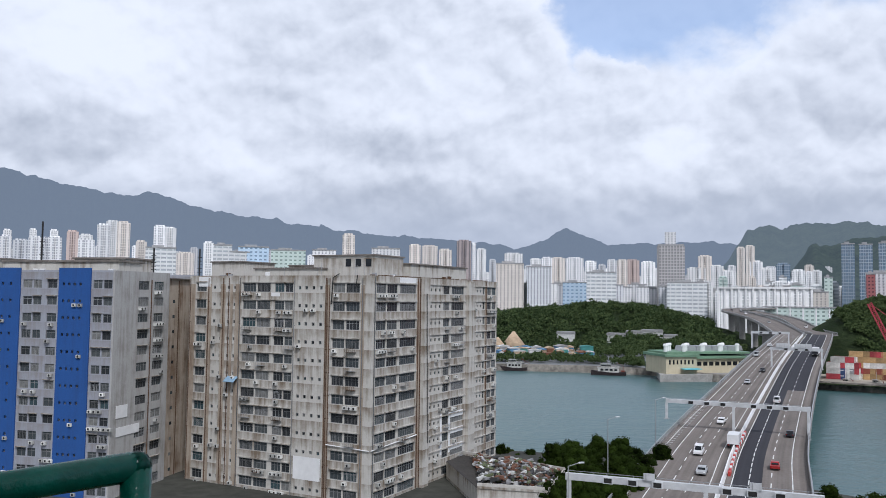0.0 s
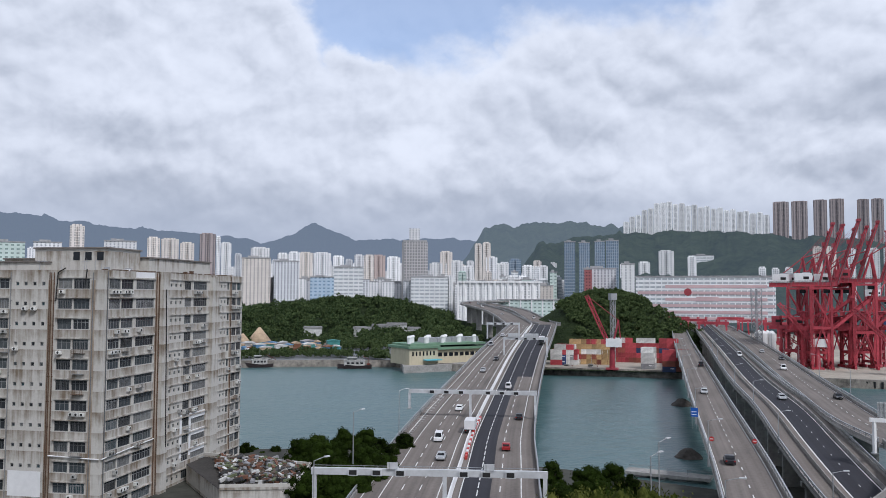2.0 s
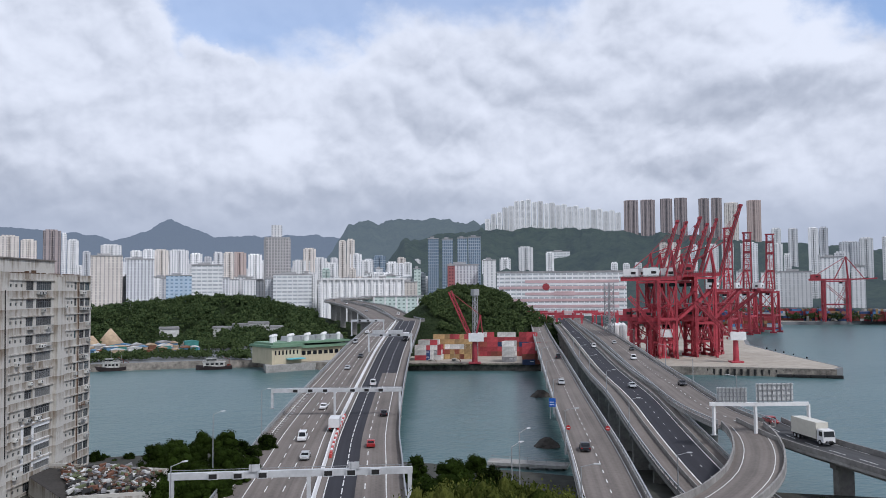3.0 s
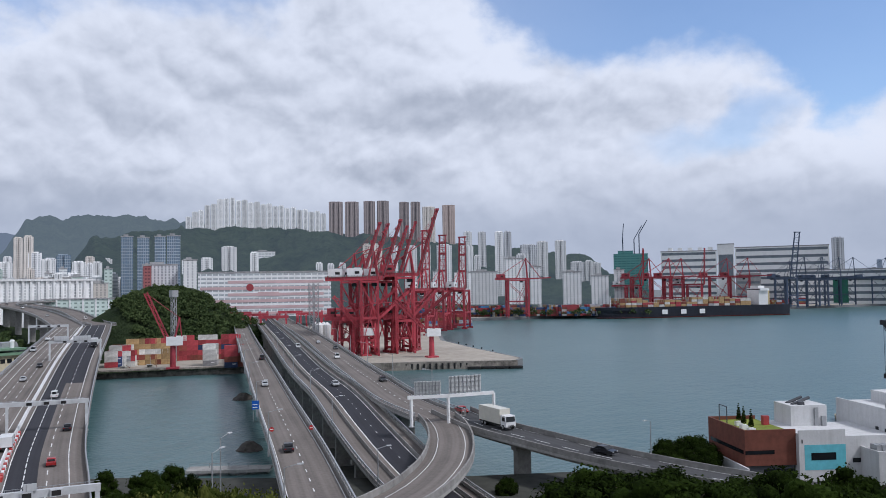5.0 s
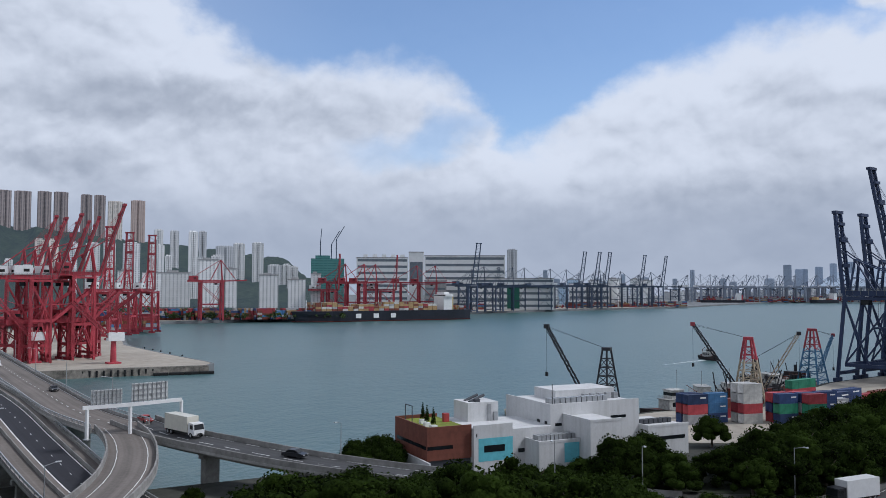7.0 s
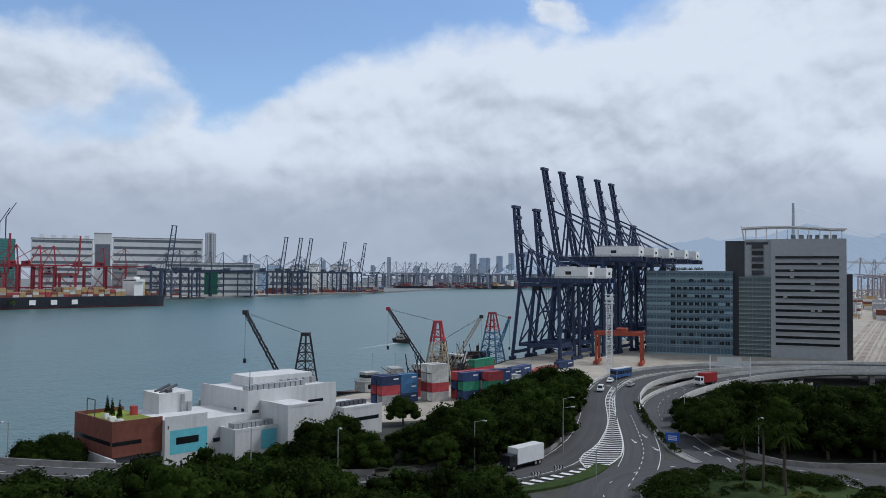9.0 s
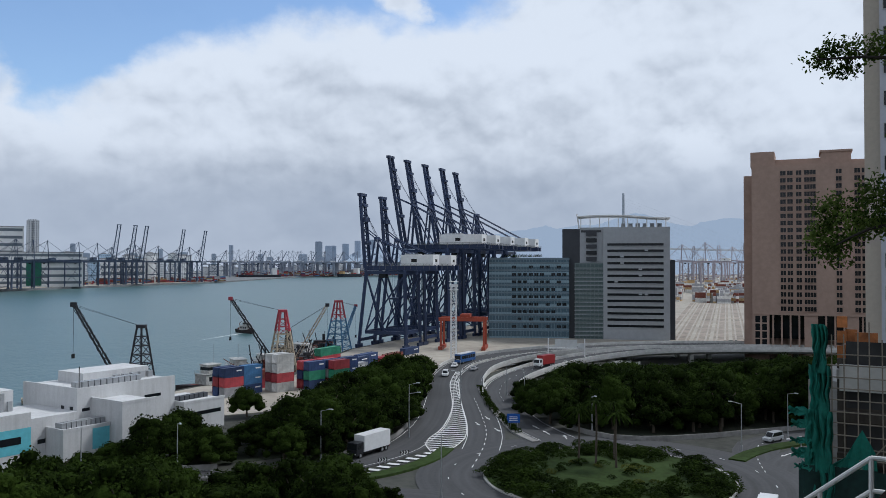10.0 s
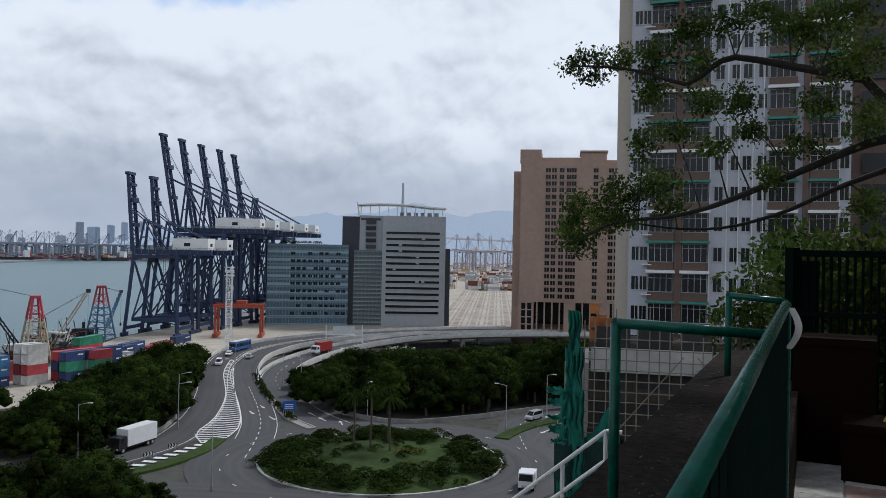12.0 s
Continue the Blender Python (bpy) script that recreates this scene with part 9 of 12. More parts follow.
SQ_F = mesh_data("window_frame", Mesh().box(-0.3, -0.35, -0.3, 1.85, -0.025, -0.08).box(-0.3, -0.4, 1.63, 1.85, -0.025, 1.8).box(0.72, -0.05, -0.05, 0.82, -0.021, 1.6), TAN)
for k in range(20):
    for x in (10.2, 12.6, 15.6, 18.4, 20.4, 29.0, 35.0, 37.4, 40.2, 42.2):
        w_ob = part("window", SQ, None, tan, at=pose(x, 0, 18.6 + k * 2.66))
        part("window_frame", SQ_F, None, w_ob)
for k in range(5):
    for x in (1.2, 3.6):
        part("window", SQ, None, tan, at=pose(x, 0, 2.5 + k * 2.9) @ Matrix.Diagonal((0.9, 1, 1.5, 1)))
for x in range(7, 44, 3):
    part("column", Mesh().box(x, 0.2, 0, x + 0.6, 1.0, 17.0), TAN, tan)
part("podium_glass", Mesh().box(6.1, 4, 8, 43.9, 4.2, 17.0), DARK_GLASS, tan)

# ---- apartment tower close by ----
APT_AT = pose(*polar(135, 79.5, 30.5), 0, 0, -135)
BROWN_TILE = material("brown_wall_tile", (0.13, 0.085, 0.065), 0.6, grain=1.2, stain=0.2, vary=0.3)
PALE_TILE = streaked("pale_lilac_tile", (0.52, 0.53, 0.58), (0.36, 0.36, 0.40), 0.5)
CREAM = streaked("cream_render", (0.52, 0.46, 0.38), (0.40, 0.35, 0.29), 0.4)
GREEN_LEDGE = material("green_ledge_paint", (0.05, 0.24, 0.19), 0.6, grain=1.2, vary=0.3)
apt = thing("apartment_tower", APT_AT, "tall apartment tower with brown bays and alternating white and green ledges", "building")
H_A = 68.0
part("wall", Mesh().box(-9.2, 0, 0, 9.9, 14, H_A), PALE_TILE, apt)
part("rear_wing", Mesh().box(9.95, 2.5, 0, 40, 16, H_A), BROWN_TILE, apt, "brown tiled rear wing")
part("end_wall", Mesh().box(-10.6, 1.2, -4, -9.22, 15, H_A), CREAM, apt, "plain cream end wall")
for x0, x1 in ((-4.95, -4.3), (6.0, 6.5)):
    part("bay_pier", Mesh().box(x0, -0.5, 0, x1, -0.005, H_A), BROWN_TILE, apt)
FLOOR = 2.81
BAY = mesh_data("spandrel", Mesh().box(0, -0.5, 0, 2.35, -0.005, 0.95), BROWN_TILE)
LEDGE_W = mesh_data("ledge", Mesh().box(-0.15, -0.95, 0, 2.5, -0.51, 0.1).box(-0.15, -0.95, 0.1, 2.5, -0.9, 0.28), WHITE_PAINT)
LEDGE_G = mesh_data("ledge", Mesh().box(-0.15, -0.95, 0, 2.5, -0.51, 0.1).box(-0.15, -0.95, 0.1, 2.5, -0.9, 0.22), GREEN_LEDGE)
BIG_W = mesh_data("window", Mesh().box(0.05, -0.3, 0, 2.3, -0.25, 1.75), DARK_GLASS)
fr = Mesh()
for x in (0.05, 0.6, 1.15, 1.7, 2.24):
    fr.box(x - 0.02, -0.36, 0, x + 0.03, -0.305, 1.75)
fr.box(0.02, -0.36, -0.02, 2.33, -0.305, 0.05).box(0.02, -0.36, 1.3, 2.33, -0.305, 1.34).box(0.02, -0.36, 1.7, 2.33, -0.305, 1.78)
ALU = material("window_aluminium", (0.46, 0.47, 0.47), 0.5, grain=3, vary=0.3)
BIG_F = mesh_data("window_frame", fr, ALU)
SMALL_W = mesh_data("window", Mesh().box(0, -0.03, 0, 0.75, -0.004, 1.3), DARK_GLASS)
SMALL_F = mesh_data("window_frame", Mesh().box(-0.05, -0.08, -0.05, 0.80, -0.035, 0.02).box(-0.05, -0.08, 1.28, 0.80, -0.035, 1.35).box(-0.05, -0.08, 0, 0.02, -0.035, 1.3).box(0.73, -0.08, 0, 0.80, -0.035, 1.3).box(0.35, -0.07, 0, 0.4, -0.035, 1.3), ALU)
AC_SHELF = mesh_data("ac_shelf", Mesh().box(0, -0.55, 0, 0.9, -0.005, 0.08), WHITE_PAINT)
for k in range(24):
    z = 0.7 + k * FLOOR
    for i, x in enumerate((-7.35, -4.28, 3.1, 6.55)):
        part("spandrel", BAY, None, apt, at=pose(x, 0, z - 0.95))
        w_ob = part("window", BIG_W, None, apt, at=pose(x, 0, z))
        part("window_frame", BIG_F, None, w_ob)
        part("ledge", LEDGE_W if k % 2 == 0 else LEDGE_G, None, apt, at=pose(x, 0, z + 1.8))
    for x in (-8.9, -8.2, -1.5, -0.1, 0.9, 2.2, 9.0):
        w_ob = part("window", SMALL_W, None, apt, at=pose(x, 0, z + 0.15))
        part("window_frame", SMALL_F, None, w_ob)
    part("ac_shelf", AC_SHELF, None, apt, at=pose(-7.9, 0, z - 0.3))
    for x in (11, 14, 18, 22):
        part("window", BIG_W, None, apt, at=pose(x, 2.5, z))
for x in (-1.9, -0.4, 0.6, 1.8, 2.7, 8.95):
    part("drain_pipe", Mesh().tube((x, -0.1, 0), (x, -0.1, H_A), 0.06, 6), WHITE_PAINT, apt)
part("podium", Mesh().box(-14, -6, -26, 40, 14, -0.02), CONCRETE, apt)

# scaffolded podium wrapped partly in green net
BAMBOO = material("bamboo", (0.24, 0.205, 0.16), 0.8, grain=3, vary=0.3)
NET = material("green_net", (0.013, 0.155, 0.115), 0.8, grain=2, stain=0.3, vary=0.4)
SC_AT = pose(*polar(129.5, 64, 22), 0, 0, -129.5)
works = thing("podium_building", SC_AT, "grey concrete podium under repair behind scaffolding", "building")
# wall and lower slab edges in one dark brown concrete
part("wall", Mesh().box(-4.2, 2.0, -10, 16, 9, 11.2), streaked("dark_brown_concrete", (0.075, 0.065, 0.055), (0.03, 0.025, 0.022), 0.8), works)
for k in range(4):
    part("slab_edge", Mesh().box(-4.2, 1.4, 0.8 + k * 3.0, 16, 2.0, 1.5 + k * 3.0), bpy.data.materials["dark_brown_concrete"] if k < 3 else CONCRETE, works)
    for j in range(6):
        part("opening", Mesh().box(-3.6 + j * 3.2, 1.97, 1.7 + k * 3.0, -1.0 + j * 3.2, 1.995, 3.5 + k * 3.0), DARK_IN, works)
part("white_panel", Mesh().box(-4.0, 1.2, 9.0, 12, 1.38, 10.9), PALE_CONCRETE, works)
scaf = thing("scaffolding", SC_AT, "bamboo scaffolding lashed in a grid before the podium", "scaffolding")
for i in range(26):
    x = -4.4 + i * 0.8
    part("upright", Mesh().tube((x, 0.6 + 0.1 * (i % 2), -10), (x + rng.uniform(-0.1, 0.1), 0.6, 11.9 + rng.uniform(-0.3, 1.2) + (1.2 if i < 7 else 0)), 0.045, 6), BAMBOO, scaf)
for k in range(25):
    z = -8 + k * 0.82
    part("ledger", Mesh().tube((-4.8, 0.52, z + rng.uniform(-0.06, 0.06)), (15.5, 0.52, z + rng.uniform(-0.06, 0.06)), 0.045, 6), BAMBOO, scaf)
for x0, x1 in ((-4, 3), (4, 11), (12, 4)):
    part("brace", Mesh().tube((x0, 0.45, 2.0), (x1, 0.45, 10.5), 0.045, 6), BAMBOO, scaf)


def draped(m, x0, x1, z0, z1, y, folds, deep, n=22, rows=14):
    a = len(m.v)
    for i in range(n):
        for j in range(rows):
            f, g = i / (n - 1), j / (rows - 1)
            m.v.append((x0 + (x1 - x0) * f + 0.25 * noise.noise((f * 3, g * 4, y)), y + deep * noise.noise((f * folds, g * 1.5, x0)), z0 + (z1 - z0) * g + 0.3 * noise.noise((f * 4, 7, x1))))
    for i in range(n - 1):
        for j in range(rows - 1):
            p = a + i * rows + j
            m.f.append((p, p + rows, p + rows + 1, p + 1))
    return m


net = thing("debris_net", SC_AT, "torn green debris netting hung on the scaffolding", "netting")
for x0, x1, z0, z1 in ((-5.7, -4.7, 10.2, 13.7), (-5.9, -4.5, 7.0, 10.8), (-6.2, -4.4, 3.2, 7.6), (-6.4, -4.3, -0.8, 3.9), (-6.4, -3.9, -4.6, -0.2), (-6.4, -3.4, -8.5, -4.0)):
    part("net_sheet", draped(Mesh(), x0, x1, z0, z1, rng.uniform(0.1, 0.4), 9, 0.55), NET, net)
for x0, x1, z0, z1 in ((-7.3, -5.8, 7.2, 7.8), (-7.1, -5.8, 6.3, 6.9), (-7.2, -5.8, 5.2, 5.6), (-7.1, -5.7, 4.2, 4.9), (-6.9, -5.7, 3.4, 3.8)):      # loose flaps that stand off the poles
    part("net_sheet", draped(Mesh(), x0, x1, z0, z1, 0.0, 4, 0.5, 14, 6), NET, net)
# lower netting in a darker green copy, its shade in the colour
part("tarpaulin", draped(Mesh(), -6.6, 8.5, -9, 3.6, 0.2, 14, 0.5, 40, 10), material("shaded_green_net", (0.006, 0.030, 0.026), 0.8, grain=2, stain=0.3, vary=0.5), net, "lower green netting, darkened in colour for its shade")
drape = Mesh()
for k in range(9):                          # a gathered corner tied up to a pole
    f = k / 8
    drape.v += [(-4.7 + 3.1 * f, 0.3 + 0.25 * (k % 2), 3.7), (-3.9 + 2.2 * f, 0.25 + 0.12 * (k % 2), 4.2 + 2.3 * max(0.0, 1 - abs(f - 0.62) * 1.8))]
    if k:
        drape.f.append((2 * k - 2, 2 * k, 2 * k + 1, 2 * k - 1))
part("net_sheet", drape, NET, net)
roofs = thing("roof_clutter", SC_AT, "orange formwork panels and timber on the podium roof", "clutter")
FORM = material("orange_formwork", (0.42, 0.15, 0.045), 0.7, grain=2, vary=0.6, per_object=0.35)
for k in range(9):
    x = -4.3 + 0.62 * (k % 4) + rng.uniform(-0.1, 0.1)
    z = 11.25 + 1.1 * (k // 4)
    part("formwork_panel", Mesh().box(x, 2.2 + 0.2 * (k % 3), z, x + rng.uniform(0.5, 1.1), 2.5 + 0.2 * (k % 3), z + rng.uniform(0.6, 1.2)), FORM, roofs)
for i in range(7):
    part("plank", Mesh().beam((2 + i * 0.9, 2.4 + 0.2 * i, 11.3), (4 + i * 1.2, 4.5, 11.9 + 0.2 * (i % 3)), 0.25, 0.12), BAMBOO, roofs)

# ---- terrace where the camera stands ----
TILE = material("terrace_tile", (0.56, 0.52, 0.50), 0.8, grain=3, stain=0.6, vary=0.35)
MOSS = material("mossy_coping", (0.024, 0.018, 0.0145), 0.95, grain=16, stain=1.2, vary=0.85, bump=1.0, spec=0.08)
RAIL = material("green_gloss_rail", (0.003, 0.088, 0.060), 0.22, grain=14, stain=3.0, vary=0.45, spec=0.32)
solid("terrace", Mesh().prism([polar(128, 1.6)[:2], polar(140, 10.5)[:2], polar(175, 11)[:2], polar(250, 9)[:2], polar(300, 6)[:2], polar(318, 1.5)[:2], polar(60, 0.45)[:2], polar(105, 0.6)[:2]], 33.5, 38.3), TILE, "paved terrace at the top of the bank", "pavement", kind="structure")
SLAB = [mesh_data("paving_slab", Mesh().add([(0.004, 0.004, 0), (0.396, 0.004, 0), (0.396, 0.396, 0), (0.004, 0.396, 0), (0.01, 0.01, 0.012), (0.39, 0.01, 0.012), (0.39, 0.39, 0.012), (0.01, 0.39, 0.012)],
                                            [(4, 5, 6, 7), (0, 1, 5, 4), (1, 2, 6, 5), (2, 3, 7, 6), (3, 0, 4, 7)]), m_) for m_ in
        (material("pale_paving", (0.80, 0.77, 0.74), 0.7, grain=6, stain=1.5, vary=0.5, per_object=0.25), material("pink_paving", (0.62, 0.40, 0.35), 0.7, grain=6, stain=1.5, vary=0.5, per_object=0.2))]
for i in range(9):
    for j in range(8):
        c = Matrix.Rotation(radians(-52), 4, "Z") @ Vector((4.9 + i * 0.4, -1.6 + j * 0.4, 0))
        part("paving_slab", SLAB[1 if (i + 2 * j) % 5 == 0 else 0], None, bpy.data.objects["terrace"], at=pose(c.x, c.y, 38.303, 0, 0, -52))
coping = [polar(123.2, 2.6)[:2], polar(124.4, 3.7)[:2], polar(127.6, 4.7)[:2], polar(134.6, 10.5)[:2], polar(139.5, 11.0)[:2], polar(138.2, 3.2)[:2], polar(131.5, 1.6)[:2]]
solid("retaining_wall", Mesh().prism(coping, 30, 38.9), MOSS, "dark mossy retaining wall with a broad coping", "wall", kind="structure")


litter, r_l = Mesh(), random.Random(77)
for k in range(260):
    f, g = r_l.random(), r_l.random()
    p = Vector(polar(124.5 + 9.5 * f, 2.9 + 7.0 * f * f + 1.0 * g, 38.905)).lerp(Vector(polar(136.5 + 2.0 * f, 2.9 + 7.4 * f * f, 38.905)), g)
    a, l_ = r_l.uniform(0, 6.28), r_l.uniform(0.005, 0.026) * (2.4 if k % 12 == 0 else 1)
    q = p + Vector((math.cos(a) * l_, math.sin(a) * l_, r_l.uniform(0.0, 0.01)))
    litter.beam(p, q, 0.0022 if k % 3 else 0.006, 0.002)
solid("leaf_litter", litter, material("dry_twigs", (0.11, 0.085, 0.06), 0.9, grain=20, vary=0.6), "dry twigs and leaf scraps scattered on the coping", "litter", kind="stuff")


def pipe_rail(name, runs, r, label, screen=None):
    t = thing(name, Matrix.Identity(4), label, "railing")
    if screen:
        (xa, ya, za), (xb, yb, zb) = screen
        for k in range(24):                     # upright bars before the sheet
            f = (k + 0.5) / 24
            bx, by, bz = xa + (xb - xa) * f, ya + (yb - ya) * f, za + (zb - za) * f
            part("bar", Mesh().box(bx - 0.008, by - 0.008, 38.32, bx + 0.008, by + 0.008, bz - 0.03), RAIL_BAR, t)
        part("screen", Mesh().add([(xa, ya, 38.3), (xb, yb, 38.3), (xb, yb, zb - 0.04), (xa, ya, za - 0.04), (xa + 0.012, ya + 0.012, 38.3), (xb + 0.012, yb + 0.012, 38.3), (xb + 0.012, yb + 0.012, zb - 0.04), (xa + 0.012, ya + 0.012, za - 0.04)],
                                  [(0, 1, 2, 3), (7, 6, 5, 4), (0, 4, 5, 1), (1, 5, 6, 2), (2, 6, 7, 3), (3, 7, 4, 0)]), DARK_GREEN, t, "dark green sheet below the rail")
    for nm, p, q in runs:
        m = Mesh().tube(p, q, r, 24)
        part(nm, m, RAIL, t, smooth=True)
        for e in (p, q):
            bm = bmesh.new()
            bmesh.ops.create_uvsphere(bm, u_segments=14, v_segments=8, radius=r * 1.02)
            me = bpy.data.meshes.new("joint")
            bm.to_mesh(me)
            bm.free()
            me.materials.append(RAIL)
            for pl in me.polygons:
                pl.use_smooth = True
            part("joint", me, None, t, at=Matrix.Translation(e))
    return t


A0, A1 = (-0.998, 1.362, 39.64), (-0.502, 1.594, 39.69)
pipe_rail("handrail", [("top_rail", A0, A1), ("post", A1, (A1[0], A1[1], 38.2)), ("post", A0, (A0[0], A0[1], 38.2))], 0.027, "dark green glossy pipe handrail at the terrace edge")
B0, B1 = polar(127.65, 3.1, 39.757), polar(137.2, 3.12, 39.735)
D0, D1 = (0.612, -0.504, 39.693), (2.320, -2.620, 39.825)
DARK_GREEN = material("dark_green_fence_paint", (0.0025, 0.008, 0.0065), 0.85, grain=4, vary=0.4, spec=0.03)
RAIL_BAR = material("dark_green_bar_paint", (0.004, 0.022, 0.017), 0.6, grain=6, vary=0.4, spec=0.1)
pipe_rail("handrail", [("top_rail", B0, B1), ("post", B0, (B0[0], B0[1], 38.85))], 0.020, "dark green pipe handrail beside the coping")
pipe_rail("handrail", [("sloping_rail", D0, D1), ("post", D1, (D1[0], D1[1], 38.25)), ("post", D0, (D0[0], D0[1], 38.25))], 0.0185, "thick green sloping pipe handrail with worn paint", (D0, D1))
E0, E1 = polar(134.95, 8.2, 39.66), polar(138.7, 8.2, 39.62)
pipe_rail("handrail", [("top_rail", E0, E1), ("post", E0, (E0[0], E0[1], 38.85))], 0.03, "thin green pipe rail at the far end of the coping")
wr = thing("handrail", Matrix.Identity(4), "white two-rail stair handrail below the wall", "railing")
P0, P1, P2 = Vector(polar(120.8, 9.4, 37.2)), Vector(polar(127.1, 9.0, 38.12)), Vector(polar(128.2, 9.0, 38.12))
for dz in (0.0, -0.32):
    part("rail", Mesh().tube(P0 + Vector((0, 0, dz)), P1 + Vector((0, 0, dz)), 0.024, 8).tube(P1 + Vector((0, 0, dz)), P2 + Vector((0, 0, dz)), 0.024, 8), WHITE_PAINT, wr)
for f in (0.0, 0.55, 1.0):
    p = P0.lerp(P1, f)
    part("post", Mesh().tube(p, p + Vector((0, 0, -1.0)), 0.024, 8), WHITE_PAINT, wr)
solid("stair_flight", Mesh().prism([polar(120, 9.6)[:2], polar(128.4, 9.1)[:2], polar(128.4, 10.6)[:2], polar(120, 10.8)[:2]], 30, 36.4), CONCRETE, "concrete stair flight beside the wall", "stairs", kind="structure")
tape = Mesh()
base, across = Vector((2.209, -2.519, 39.822)), Vector((-0.743, -0.669, 0))
prev = None
for i in range(10):
    f = i / 9
    c = base + across * (0.034 * math.sin(f * 3.0) - 0.012 * f) + Vector((0, 0, -0.155 * f))
    pair = [c - across * 0.013, c + across * 0.013]
    if prev:
        tape.add([prev[0], prev[1], pair[1], pair[0]], [(0, 1, 2, 3)])
    prev = pair
solid("tape", tape, WHITE_PAINT, "strip of torn white tape tied to the handrail", "tape")
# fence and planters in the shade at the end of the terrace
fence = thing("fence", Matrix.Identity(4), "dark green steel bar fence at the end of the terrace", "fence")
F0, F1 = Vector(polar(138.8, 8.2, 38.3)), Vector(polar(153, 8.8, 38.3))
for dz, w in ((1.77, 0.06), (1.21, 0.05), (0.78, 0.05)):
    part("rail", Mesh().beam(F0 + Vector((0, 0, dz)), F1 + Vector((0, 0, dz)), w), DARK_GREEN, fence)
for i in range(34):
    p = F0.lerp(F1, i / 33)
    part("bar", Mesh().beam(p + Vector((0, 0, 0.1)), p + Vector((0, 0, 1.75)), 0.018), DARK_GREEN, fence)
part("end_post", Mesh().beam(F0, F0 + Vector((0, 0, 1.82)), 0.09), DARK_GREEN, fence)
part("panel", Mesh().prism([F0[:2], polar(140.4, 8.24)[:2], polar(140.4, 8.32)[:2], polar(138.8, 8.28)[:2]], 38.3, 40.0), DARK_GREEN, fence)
# orange-brown boxes darkened in colour for the shade they stand in
POT = material("shaded_brown_planter", (0.010, 0.004, 0.0028), 0.8, grain=2, vary=0.5, spec=0.04)
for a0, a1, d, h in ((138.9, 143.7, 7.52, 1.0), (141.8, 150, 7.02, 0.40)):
    pl = thing("planter", Matrix.Identity(4), "brown planter box against the fence, shade in its colour", "planter")
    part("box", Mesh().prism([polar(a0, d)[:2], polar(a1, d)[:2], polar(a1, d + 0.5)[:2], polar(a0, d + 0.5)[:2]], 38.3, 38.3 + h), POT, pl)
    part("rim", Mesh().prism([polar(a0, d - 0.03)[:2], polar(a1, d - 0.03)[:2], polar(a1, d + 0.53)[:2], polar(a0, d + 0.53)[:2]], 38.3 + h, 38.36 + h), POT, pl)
sign = thing("floor_sign", pose(*polar(144.15, 7.25, 38.76), 0, 0, -145), "small yellow folding sign on the planter", "sign")
part("panel", Mesh().beam((0, 0, 0), (0.08, 0, 0.13), 0.04, 0.02), material("sign_yellow", (0.6, 0.42, 0.03), 0.5), sign)
# unseen wall added behind the terrace to close it in and dim it
solid("house_wall", Mesh().prism([polar(160, 12)[:2], polar(200, 10)[:2], polar(290, 10)[:2], polar(318, 14)[:2], polar(318, 22)[:2], polar(240, 26)[:2], polar(165, 22)[:2]], 30, 62), CREAM, "plain cream wall added unseen behind the terrace", "wall", kind="structure")
# ---- vehicles ----
def paint(name, colour):
    return material(name, colour, 0.3, grain=1.5, stain=0.5, vary=0.1, bump=0, spec=0.5)


CAR_WHITE, CAR_SILVER, CAR_BLACK, CAR_RED, CAR_BLUE = (paint(n, c) for n, c in (("car_white", (0.72, 0.72, 0.72)), ("car_silver", (0.38, 0.39, 0.40)), ("car_black", (0.015, 0.016, 0.02)),
                                                                               ("car_red", (0.30, 0.02, 0.02)), ("car_blue", (0.03, 0.10, 0.28))))
LAMP_RED, LAMP_CLEAR = paint("tail_lamp_red", (0.35, 0.01, 0.01)), paint("headlamp_clear", (0.75, 0.75, 0.72))
CAR_SHAPES = {"saloon": (4.5, 1.75, [(-2.25, 0.35), (2.25, 0.35), (2.22, 0.72), (1.2, 0.92), (-1.6, 0.95), (-2.2, 0.85)], [(-1.6, 0.93), (1.15, 0.90), (0.4, 1.42), (-0.9, 1.44)]),
              "van": (4.7, 1.8, [(-2.35, 0.35), (2.35, 0.35), (2.3, 0.85), (1.6, 1.05), (-2.3, 1.08)], [(-2.28, 1.06), (1.6, 1.03), (0.9, 1.92), (-2.15, 1.95)])}


def profile(shape, half):
    """An outline of (along, up) corners carried across from -half to half."""
    n = len(shape)
    return Mesh().add([(x, -half, z) for x, z in shape] + [(x, half, z) for x, z in shape], [tuple(range(n)), tuple(range(n, 2 * n))[::-1]] + [(i, (i + 1) % n, n + (i + 1) % n, n + i) for i in range(n)])


WHEEL_TYRE = mesh_data("tyre", Mesh().tube((0, -0.11, 0), (0, 0.11, 0), 0.32, 16), BLACK)
BIG_TYRE = mesh_data("tyre", Mesh().tube((0, -0.16, 0), (0, 0.16, 0), 0.5, 16), BLACK)
BIG_RIM = mesh_data("rim", Mesh().tube((0, -0.17, 0), (0, 0.17, 0), 0.28, 12), STEEL)


def wheel(parent, x, y, big=False):
    w = part("wheel", BIG_TYRE if big else WHEEL_TYRE, None, parent, at=pose(x, y, 0.5 if big else 0.32))
    if big:
        part("rim", BIG_RIM, None, w)


